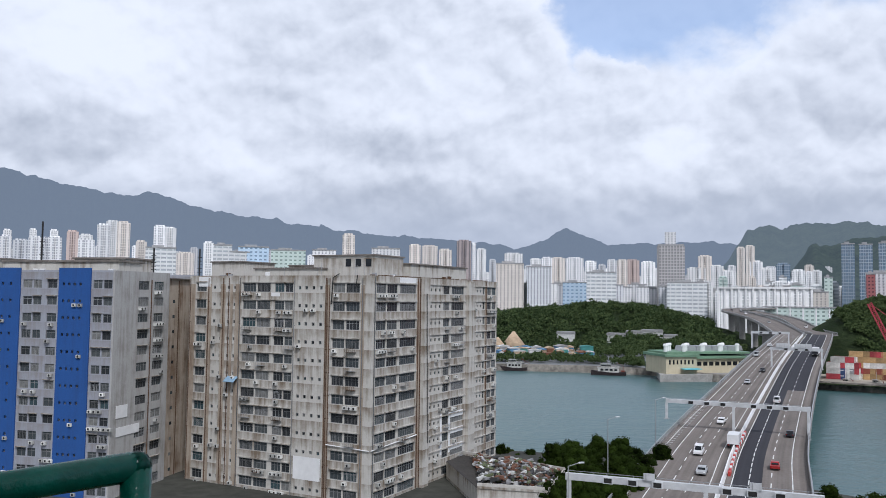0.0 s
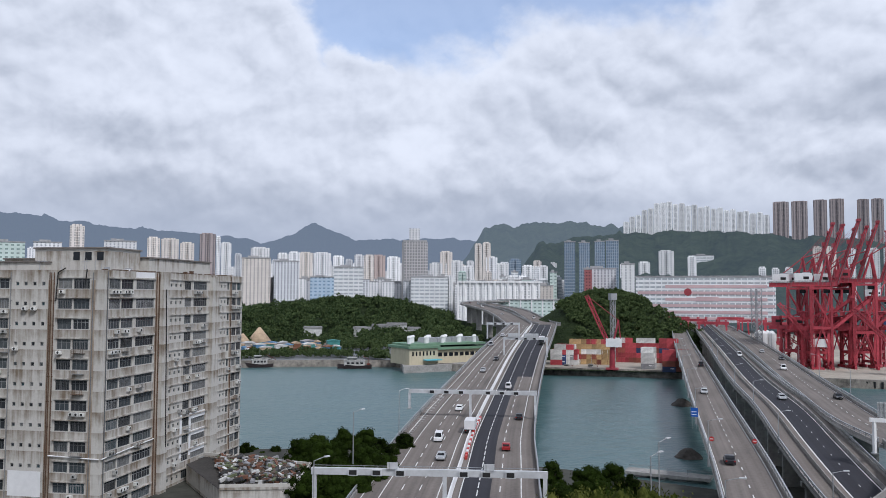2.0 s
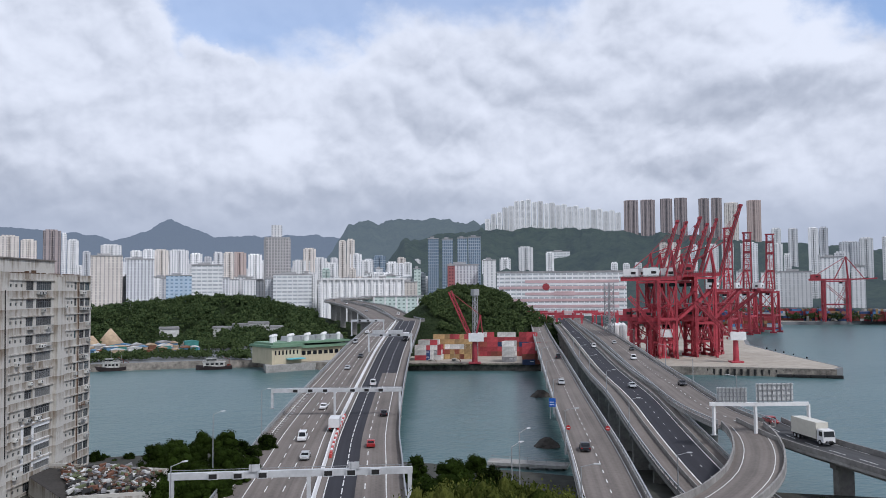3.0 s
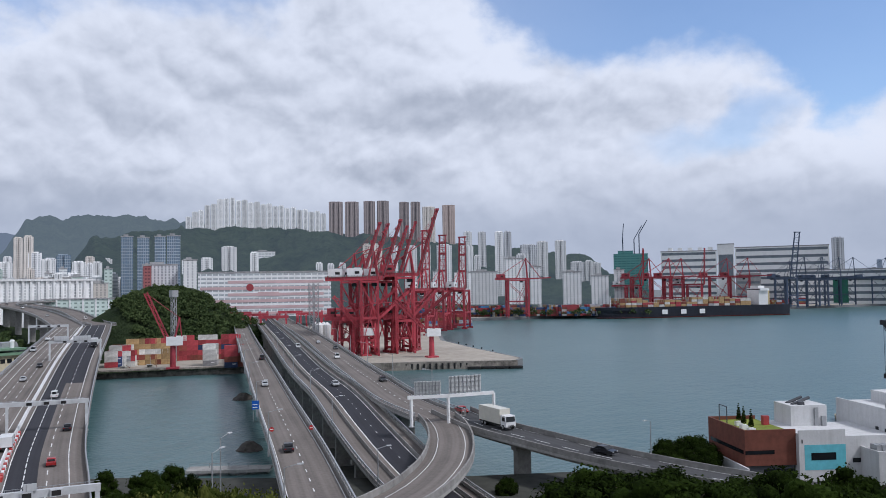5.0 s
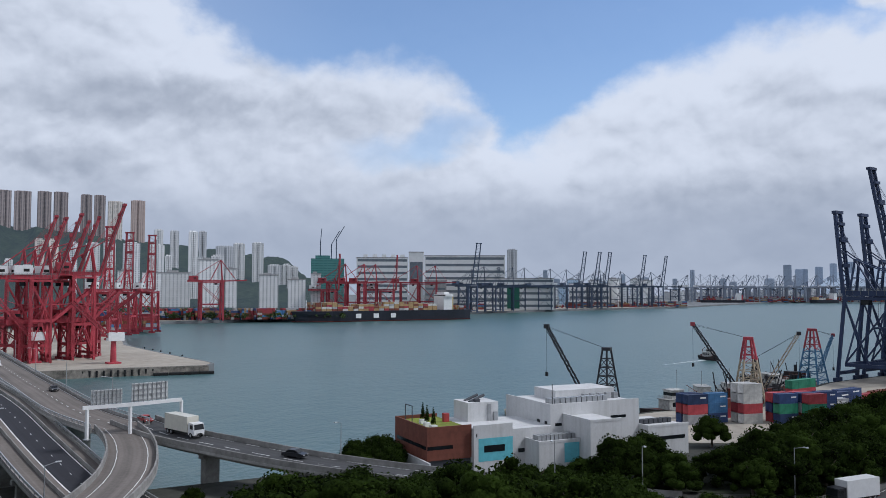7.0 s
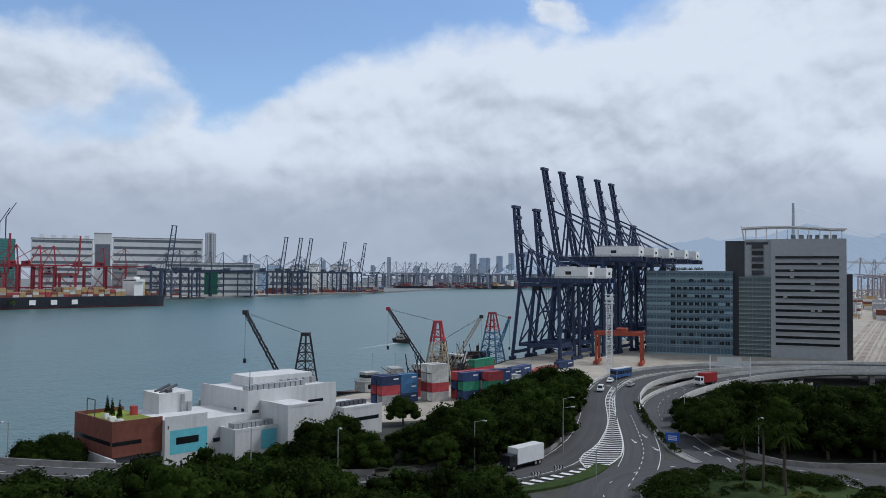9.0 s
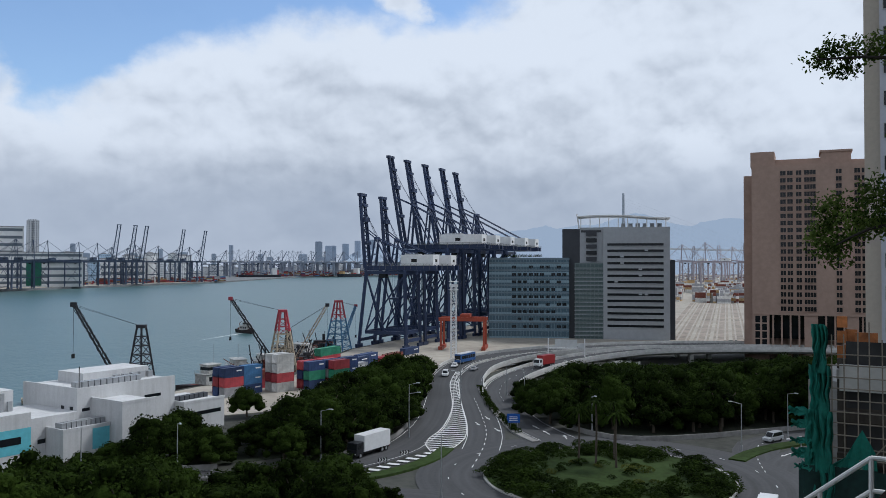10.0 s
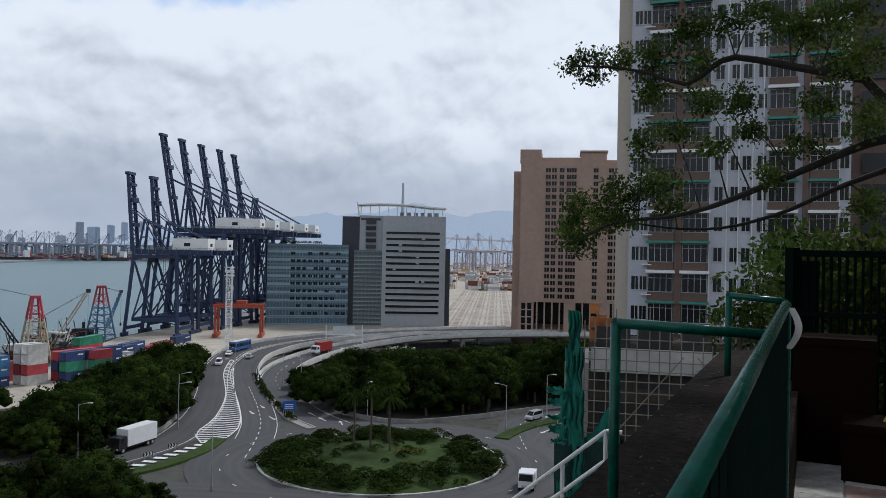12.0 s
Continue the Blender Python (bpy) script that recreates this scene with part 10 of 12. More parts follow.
def on_road(path, x, y, back=False):
    """Where a vehicle at x, y stands on the road, heading along it."""
    p = min(path, key=lambda q: (q[0] - x) ** 2 + (q[1] - y) ** 2)
    i = list(path).index(p)
    a, b = Vector(path[max(i - 1, 0)]), Vector(path[min(i + 1, len(path) - 1)])
    d = (b - a).normalized()
    z = p[2] + d.z * ((x - p[0]) * d.x + (y - p[1]) * d.y) + 0.05
    yaw = math.degrees(math.atan2(d.y, d.x)) + (180 if back else 0)
    return pose(x, y, z, 0, (-1 if not back else 1) * math.degrees(math.asin(d.z)), yaw) if False else pose(x, y, z, 0, 0, yaw)


def car(at, mat, kind, label):
    long, wide, low, top = CAR_SHAPES[kind]
    t = thing("car" if kind == "saloon" else "van", at, label, "car" if kind == "saloon" else "van", "vehicles on the roads")
    part("body", profile(low, wide / 2), mat, t)
    part("cabin", profile(top, wide / 2 - 0.12), mat, t)
    part("windscreen", Mesh().add([(top[1][0] + 0.02, -0.7, top[1][1] + 0.05), (top[1][0] + 0.02, 0.7, top[1][1] + 0.05), (top[2][0] + 0.06, 0.62, top[2][1] - 0.06), (top[2][0] + 0.06, -0.62, top[2][1] - 0.06)], [(0, 1, 2, 3)]), DARK_GLASS, t)
    part("rear_window", Mesh().add([(top[0][0] - 0.02, -0.65, top[0][1] + 0.12), (top[0][0] - 0.02, 0.65, top[0][1] + 0.12), (top[3][0] - 0.05, 0.6, top[3][1] - 0.08), (top[3][0] - 0.05, -0.6, top[3][1] - 0.08)], [(0, 1, 2, 3)]), DARK_GLASS, t)
    for s in (-1, 1):
        y = s * (wide / 2 - 0.11)
        part("side_window", Mesh().add([(top[0][0] + 0.25, y, top[0][1] + 0.08), (top[1][0] - 0.15, y, top[1][1] + 0.08), (top[2][0] - 0.05, y, top[2][1] - 0.1), (top[3][0] + 0.15, y, top[3][1] - 0.1)], [(0, 1, 2, 3)]), DARK_GLASS, t)
        part("headlight", Mesh().box(long / 2 - 0.06, s * 0.62 - 0.17, 0.58, long / 2 + 0.01, s * 0.62 + 0.17, 0.7), LAMP_CLEAR, t)
        part("tail_light", Mesh().box(-long / 2 - 0.02, s * 0.68 - 0.13, 0.62, -long / 2 + 0.06, s * 0.68 + 0.13, 0.8), LAMP_RED, t)
        for x in (-long * 0.29, long * 0.3):
            wheel(t, x, s * (wide / 2 - 0.08))
    return t


def lorry(at, cab_mat, box_mat, long, label, high=3.6, name="lorry"):
    t = thing(name, at, label, "truck", "vehicles on the roads")
    part("chassis", Mesh().box(-long / 2, -0.9, 0.55, long / 2, 0.9, 0.95), BLACK, t)
    part("cargo_box", Mesh().box(-long / 2, -1.22, 0.96, long / 2 - 2.2, 1.22, high), box_mat, t)
    cab = part("cab", profile([(long / 2 - 2.0, 0.6), (long / 2, 0.6), (long / 2, 1.5), (long / 2 - 0.25, 2.75), (long / 2 - 2.0, 2.85)], 1.15), cab_mat, t)
    part("windscreen", Mesh().add([(long / 2 + 0.01, -1.05, 1.62), (long / 2 + 0.01, 1.05, 1.62), (long / 2 - 0.19, 0.98, 2.6), (long / 2 - 0.19, -0.98, 2.6)], [(0, 1, 2, 3)]), DARK_GLASS, cab)
    for s in (-1, 1):
        part("side_window", Mesh().box(long / 2 - 1.4, s * 1.16 - 0.01, 1.7, long / 2 - 0.4, s * 1.16 + 0.01, 2.5), DARK_GLASS, cab)
        part("headlight", Mesh().box(long / 2 - 0.02, s * 0.85 - 0.2, 0.75, long / 2 + 0.03, s * 0.85 + 0.2, 0.95), LAMP_CLEAR, cab)
        part("tail_light", Mesh().box(-long / 2 - 0.03, s * 0.9 - 0.2, 0.7, -long / 2 + 0.02, s * 0.9 + 0.2, 0.85), LAMP_RED, t)
        for x in (-long / 2 + 1.2, -long / 2 + 2.4, long / 2 - 1.1):
            wheel(t, x, s * 1.05, True)
    return t


def bus(at, mat, label):
    t = thing("bus", at, label, "bus", "vehicles on the roads")
    part("body", Mesh().box(-5.5, -1.22, 0.45, 5.5, 1.22, 3.2), mat, t)
    part("roof", Mesh().box(-5.3, -1.1, 3.2, 5.3, 1.1, 3.4), CAR_WHITE, t)
    part("windscreen", Mesh().box(5.5, -1.1, 1.3, 5.52, 1.1, 2.7), DARK_GLASS, t)
    for s in (-1, 1):
        for i in range(6):
            part("side_window", Mesh().box(-5.0 + i * 1.65, s * 1.23 - 0.01, 1.5, -3.55 + i * 1.65, s * 1.23 + 0.01, 2.6), DARK_GLASS, t)
        for x in (-3.4, 3.4):
            wheel(t, x, s * 1.05, True)
    return t


for path, x, y, mat, kind, back, label in (
        (n_path, 55.2, 176.4, CAR_WHITE, "van", True, "white van crossing the wide bridge"), (n_path, 72.5, 212.9, CAR_WHITE, "saloon", True, "white car crossing the wide bridge"),
        (n_path, 103.5, 277.7, CAR_SILVER, "saloon", True, "silver car crossing the wide bridge"), (n_path, 118.1, 302, CAR_BLACK, "saloon", True, "black car crossing the wide bridge"),
        (n_path, 99.1, 242.7, CAR_WHITE, "van", False, "white van on the fresh asphalt lane"), (n_path, 83, 196, CAR_BLACK, "saloon", False, "black car beside the fresh asphalt lane"),
        (n_path, 132, 344, CAR_SILVER, "van", True, "silver van on the bridge rise"), (n_path, 165, 372, CAR_RED, "saloon", False, "red car on the bridge rise"), (far_left, 222, 556, CAR_SILVER, "saloon", True, "silver car on the inland viaduct"), (far_left, 243, 655, CAR_WHITE, "van", True, "white van on the inland viaduct"), (far_left, 262, 740, CAR_BLACK, "saloon", False, "black car on the inland viaduct"), (far_right, 232, 522, CAR_WHITE, "van", False, "white van leaving the bridge"),
        (n_path, 152, 380, CAR_WHITE, "saloon", True, "white car on the bridge rise"),
        (n_path, 50, 158, CAR_SILVER, "saloon", True, "silver car near the bridge gantry"), (n_path, 66, 163, CAR_RED, "saloon", False, "dark red car in the outer bridge lane"),
        (w_path, 185.0, 263.5, CAR_BLACK, "van", False, "dark van on the narrow bridge"), (w_path, 140, 198, CAR_SILVER, "saloon", True, "silver car on the narrow bridge"), (w_path, 90.5, 121, CAR_BLACK, "saloon", False, "black car on the narrow bridge"),
        (m_path, 152, 181, CAR_SILVER, "saloon", True, "silver car on dark asphalt lanes"), (m_path, 228, 297, CAR_WHITE, "van", True, "white van on dark asphalt lanes"),
        (e_path, 166.6, 176.8, CAR_BLACK, "saloon", True, "black car on the worn bridge lanes"), (e_path, 205, 243, CAR_WHITE, "van", True, "white van on the worn bridge lanes"), (e_path, 232, 276, CAR_BLACK, "saloon", True, "black car far along the bridge"), (e_path, 250, 310, CAR_SILVER, "saloon", True, "silver car far along the bridge"),
        (r_path, 138.6, 121.5, CAR_RED, "saloon", False, "red car entering the slip road"), (r_path, 124.7, 76.5, CAR_BLACK, "saloon", False, "black car on the falling slip road"),
        (side_road, 150.3, -94.5, CAR_SILVER, "van", True, "silver people carrier beside the wood"), (left_road, 272, -53, CAR_WHITE, "saloon", True, "white car on the curved flyover"), (mid_road, 262, -57.5, CAR_SILVER, "saloon", False, "silver car at the foot of the flyover"),
        (left_road, 254, -46.5, CAR_WHITE, "van", True, "white van parked beside the flyover")):
    car(on_road(path, x, y, back), mat, kind, label)
lorry(on_road(n_path, 65.8, 184.9), CAR_WHITE, CAR_WHITE, 7.5, "white box lorry at the roadworks on the bridge", 3.0)
lorry(on_road(n_path, 155.7, 341.5, True), CAR_BLACK, CAR_WHITE, 8.5, "white lorry coming down the bridge", 3.6)
CREAM_BOX = paint("cream_box_paint", (0.62, 0.60, 0.52))
lorry(on_road(r_path, 130.9, 105.2), CAR_WHITE, CREAM_BOX, 10.5, "white lorry with a cream box on the slip road", 3.9)
lorry(on_road(left_road, 153.5, -13.5, True), CAR_BLACK, CAR_WHITE, 10.0, "white box lorry on the road under the trees", 3.9)
lorry(on_road(right_road, 257.5, -80.0, True), CAR_WHITE, CAR_RED, 9.0, "lorry with a red container and white cab", 3.8)
lorry(on_road(side_road_2, 106.5, -66.0, True), CAR_WHITE, CAR_WHITE, 5.2, "white lorry beside the roundabout", 2.3)
bus(on_road(left_road, 281, -58.5, True), CAR_BLUE, "blue and white single-deck bus on the flyover")

# ---- gantries over the bridges ----
GANTRY = material("gantry_paint", (0.55, 0.56, 0.57), 0.5, grain=1, stain=0.2, vary=0.2)


def gantry(path, x, y, left, right, rise, posts, lamps, boards=(), label="grey steel gantry with lane signals over the bridge"):
    """A beam across the road from the left to the right offset; lamps are the offsets of its lane signals."""
    m_at = on_road(path, x, y)
    p = min(path, key=lambda q: (q[0] - x) ** 2 + (q[1] - y) ** 2)
    at = pose(p[0], p[1], p[2], 0, 0, math.degrees(math.atan2(m_at[1][0], m_at[0][0])) - 90)
    t = thing("sign_gantry", at, label, "gantry", "gantries over the bridges")
    part("beam", Mesh().box(left, -0.35, rise, right, 0.35, rise + 1.0), GANTRY, t)
    part("walkway", Mesh().box(left, 0.36, rise - 0.05, right, 1.25, rise + 0.06), STEEL, t)
    rail = Mesh().beam((left, 1.2, rise + 1.1), (right, 1.2, rise + 1.1), 0.07).beam((left, 1.2, rise + 0.6), (right, 1.2, rise + 0.6), 0.05)
    for i in range(int((right - left) / 2) + 1):
        rail.beam((left + i * 2.0, 1.2, rise), (left + i * 2.0, 1.2, rise + 1.1), 0.06)
    part("walkway_rail", rail, STEEL, t)
    for off, foot in posts:
        post = part("post", Mesh().prism([(off - 0.3, -0.3), (off + 0.3, -0.3), (off + 0.3, 0.3), (off - 0.3, 0.3)], foot, rise + 0.01), GANTRY, t)
        part("base_plate", Mesh().box(off - 0.55, -0.55, foot - 0.02, off + 0.55, 0.55, foot + 0.12), STEEL, post)
    for off in lamps:
        s = part("lane_signal", Mesh().box(off - 0.75, -0.75, rise + 0.0, off + 0.75, -0.36, rise + 0.95), GANTRY, t)
        part("signal_face", Mesh().box(off - 0.58, -0.78, rise + 0.12, off + 0.58, -0.755, rise + 0.82), BLACK, s, "dark signal face")
    for off, w, h in boards:
        b_ = part("sign_board", Mesh().box(off - w / 2, -0.62, rise + 1.02, off + w / 2, -0.45, rise + 1.02 + h), GANTRY, t)
        for k in range(int(w / 0.9)):
            part("board_rib", Mesh().box(off - w / 2 + 0.3 + k * 0.9, -0.68, rise + 1.0, off - w / 2 + 0.42 + k * 0.9, -0.625, rise + 1.0 + h), STEEL, b_)
    return t


gantry(n_path, 38.6, 122.6, -19.5, 16.4, 6.0, ((-19.0, -6.4), (0.9, 0.0), (16.0, -4.0)), (-13.0, -9.4, -5.8, 3.8, 7.2, 10.8), ((-7.0, 1.6, 1.0), (7.6, 1.6, 1.0)))
gantry(n_path, 71.5, 198.0, -17.2, 16.2, 6.2, ((-17.0, 2.2), (-1.0, 0.0), (15.7, -0.4)), (-11.0, -7.2, -3.4, 3.6, 7.2, 10.8))
gantry(n_path, 127.0, 312.0, -2.0, 16.4, 6.4, ((-1.6, 0.0), (15.9, -0.4)), (3.6, 7.2, 10.8), ((2.5, 5.0, 1.6), (9.5, 6.0, 1.6)), "grey gantry with wide sign boards over the bridge")
gantry(n_path, 158.0, 372.0, -16.4, 0.0, 6.4, ((-16.0, -0.4), (-0.4, 0.0)), (-12.0, -8.0, -4.0))
PALE_BACK = material("sign_back_grey", (0.60, 0.61, 0.60), 0.5, grain=0.8, vary=0.2)
sg = thing("sign_gantry", Matrix.Identity(4), "white steel gantry carrying the backs of two large road signs", "gantry")
P_ = [Vector((120.3, 119.2, 11.6)), Vector((126.9, 114.9, 11.4)), Vector((136.6, 110.6, 11.2))]
for p in P_:
    post = part("post", Mesh().beam(p + Vector((0, 0, -0.3)), (p.x, p.y, 17.3), 0.5), WHITE_PAINT, sg)
    part("base_plate", Mesh().box(p.x - 0.5, p.y - 0.5, p.z - 0.3, p.x + 0.5, p.y + 0.5, p.z - 0.1), STEEL, post)
T_ = [Vector((p.x, p.y, 17.4)) for p in P_]
part("beam", Mesh().beam(T_[0] - (T_[1] - T_[0]).normalized() * 0.8, T_[1], 0.6, 0.7), WHITE_PAINT, sg)
part("beam", Mesh().beam(T_[1], T_[2], 0.6, 0.7), WHITE_PAINT, sg)
for a, b_, f0, f1, z1 in ((T_[0], T_[1], 0.08, 0.8, 20.6), (T_[1], T_[2], 0.02, 0.72, 21.4)):
    u, v = a.lerp(b_, f0), a.lerp(b_, f1)
    back = part("sign_panel", Mesh().add([(u.x, u.y, 17.9), (v.x, v.y, 17.9), (v.x, v.y, z1), (u.x, u.y, z1), (u.x + 0.1, u.y + 0.15, 17.9), (v.x + 0.1, v.y + 0.15, 17.9), (v.x + 0.1, v.y + 0.15, z1), (u.x + 0.1, u.y + 0.15, z1)],
                                        [(0, 1, 2, 3), (7, 6, 5, 4), (0, 4, 5, 1), (1, 5, 6, 2), (2, 6, 7, 3), (3, 7, 4, 0)]), PALE_BACK, sg)
    for k in range(8):
        p = u.lerp(v, (k + 0.5) / 8) + Vector((-0.08, -0.12, 0))
        part("panel_rib", Mesh().beam((p.x, p.y, 17.7), (p.x, p.y, z1 + 0.05), 0.14), STEEL, back)
    for k in range(4):
        z = 18.2 + (z1 - 18.4) * k / 3
        part("panel_rail", Mesh().beam((u.x - 0.1, u.y - 0.15, z), (v.x - 0.1, v.y - 0.15, z), 0.12), STEEL, back)
# sign gantry on the flyover
fg = thing("sign_gantry", pose(*polar(108.3, 288, 8.4), 0, 0, -18.3), "white sign board on two posts beside the flyover", "gantry")
part("sign_panel", Mesh().box(-0.1, -6.2, 2.9, 0.1, 1.5, 5.6), PALE_BACK, fg)
part("sign_panel", Mesh().box(-0.1, -8.6, 2.6, 0.1, -6.4, 4.2), PALE_BACK, fg)
part("beam", Mesh().beam((0.3, -9, 2.6), (0.3, 4, 2.6), 0.4), WHITE_PAINT, fg)
for y in (-8.8, 3.8):
    part("post", Mesh().beam((0.3, y, -0.8), (0.3, y, 6.0), 0.35), WHITE_PAINT, fg)


# ---- street lamps and road signs ----
def street_lamp(x, y, z, high, turn, label="slender grey street lamp beside the road", twin=False):
    t = thing("street_lamp", pose(x, y, z, 0, 0, turn), label, "street lamp", "street lamps")
    part("pole", Mesh().tube((0, 0, -0.2), (0, 0, high), 0.13, 8, 0.07), STEEL, t)
    part("base", Mesh().tube((0, 0, -0.2), (0, 0, 1.1), 0.19, 8), STEEL, t)
    for s in ((1, -1) if twin else (1,)):
        arm = part("arm", Mesh().tube((0, 0, high - 0.05), (s * 1.7, 0, high + 0.35), 0.05, 6), STEEL, t)
        part("lamp_head", Mesh().box(s * 2.0 - 0.42, -0.16, high + 0.28, s * 2.0 + 0.42, 0.16, high + 0.44), GANTRY, arm)
    return t


for x, y, z, h, turn in ((166.7, -22.9, 4.5, 9, 250), (150.1, -4.5, 4.5, 9, 240), (195.7, -55.7, 4.5, 9.5, 90), (144.0, -83.9, 4.5, 9, 60), (153.6, -99.9, 4.5, 9, 200), (122.2, -21.7, 4.5, 10, 320), (139.2, 19.0, 4.5, 9.5, 200),
                         (179.5, -24.7, 4.5, 9, 260), (163, -61, 4.5, 8, 180), (128.1, 69.3, 8.0, 8.5, 180), (136, 33, 4.5, 10, 180), (112, -75, 4.5, 9, 90), (205, -41.5, 4.6, 8, 80), (230, -46.5, 4.7, 8, 80), (215, -56.2, 4.6, 8, 270)):
    street_lamp(x, y, z, h, turn)
for path, off, s0, step, count, turn, lift in ((w_path, -5.4, 30, 42, 7, 0, 0.4), (m_path, -7.1, 40, 40, 7, 0, 0.4), (e_path, 6.0, 20, 45, 6, 180, 0.4)):
    for k in range(count):
        p, d = along(shifted(path, off), s0 + k * step)
        street_lamp(p.x, p.y, p.z + lift, 7.5 if path is not m_path else 6.0, math.degrees(math.atan2(d.y, d.x)) - 90 + turn, "slim grey lamp on the bridge parapet")
for x, y, z, h in ((30.0, 148.0, 4.4, 14.0), (17.6, 113.6, 4.5, 12.5), (46.0, 176.5, 0.5, 18.0), (57.0, 92.0, 4.5, 15.0), (62.0, 98.0, 4.5, 15.5)):
    street_lamp(x, y, z, h, 20, "tall slender lamp mast beside the bridge")
SIGN_BLUE = material("sign_blue", (0.015, 0.10, 0.42), 0.4, grain=1, vary=0.15)


def board(name, at, w, h, foot, mat, label, bars=0):
    t = thing(name, at, label, "sign")
    part("panel", Mesh().box(-w / 2, -0.05, foot, w / 2, 0.0, foot + h), mat, t)
    for x in (-w * 0.3, w * 0.3):
        part("post", Mesh().tube((x, 0.08, -0.2), (x, 0.08, foot + h * 0.9), 0.05, 6), STEEL, t)
    for k in range(bars):
        part("lettering", Mesh().box(-w * 0.38, -0.06, foot + h * (0.2 + 0.6 * k / max(1, bars)), w * 0.3, -0.052, foot + h * (0.2 + 0.6 * k / max(1, bars)) + 0.16), WHITE_PAINT, t)
    return t


board("road_sign", pose(168.8, -45.7, 4.85, 0, 0, -105), 2.6, 1.9, 1.6, SIGN_BLUE, "blue direction sign on the traffic island", 3)
board("road_sign", pose(171.5, -45.6, 4.85, 0, 0, -105), 1.4, 1.4, 1.6, SIGN_BLUE, "small blue arrow sign on the traffic island", 1)
board("road_sign", pose(104.6, 151.5, 11.6, 0, 0, -35), 1.5, 1.9, 2.4, SIGN_BLUE, "blue sign on the bridge parapet", 2)
for x, y, turn in ((140.5, -9.3, -75), (145.2, -15.2, -75), (150.2, -19.8, -75), (119.4, -38.9, -108), (117.6, -40.0, -108)):
    c_ = board("chevron_board", pose(x, y, 4.6 if x > 130 else 4.75, 0, 0, turn), 1.7, 0.6, 0.5, BLACK, "black and white chevron board at the kerb")
    for k in range(3):
        x0 = -0.75 + k * 0.52
        part("chevron", Mesh().add([(x0, -0.056, 0.52), (x0 + 0.22, -0.056, 0.52), (x0 + 0.42, -0.056, 0.8), (x0 + 0.22, -0.056, 1.08), (x0, -0.056, 1.08), (x0 + 0.2, -0.056, 0.8)], [(0, 1, 2, 5), (5, 2, 3, 4)]), WHITE_PAINT, c_)
RED_SIGN = material("sign_red", (0.45, 0.03, 0.03), 0.4)
for x, y, z in ((94.4, 131.4, 11.3), (100.5, 127.0, 11.3)):
    t = thing("road_sign", pose(x, y, z, 0, 0, -35), "round red no-entry sign on the bridge", "sign")
    part("disc", Mesh().tube((0, -0.05, 1.9), (0, 0.0, 1.9), 0.45, 18), RED_SIGN, t)
    part("bar", Mesh().box(-0.3, -0.06, 1.83, 0.3, -0.052, 1.97), WHITE_PAINT, t)
    part("post", Mesh().tube((0, 0.05, -0.4), (0, 0.05, 2.3), 0.04, 6), STEEL, t)

# ---- derrick barges and boats ----
DERRICK = material("derrick_black", (0.03, 0.03, 0.035), 0.6, grain=1, vary=0.4)
DERRICK_WHITE = material("derrick_white", (0.46, 0.38, 0.27), 0.6, grain=1, vary=0.5)
DERRICK_BLUE = material("derrick_blue", (0.06, 0.16, 0.28), 0.6, grain=1, vary=0.3)
HULL_DARK = material("barge_hull", (0.035, 0.025, 0.025), 0.7, grain=0.8, stain=0.2, vary=0.5)
SHIP_WHITE = material("ship_white", (0.50, 0.49, 0.46), 0.6, grain=1.2, stain=0.4, vary=0.5)
HULL_RED = material("barge_rust", (0.16, 0.045, 0.03), 0.8, grain=0.8, stain=0.2, vary=0.5)


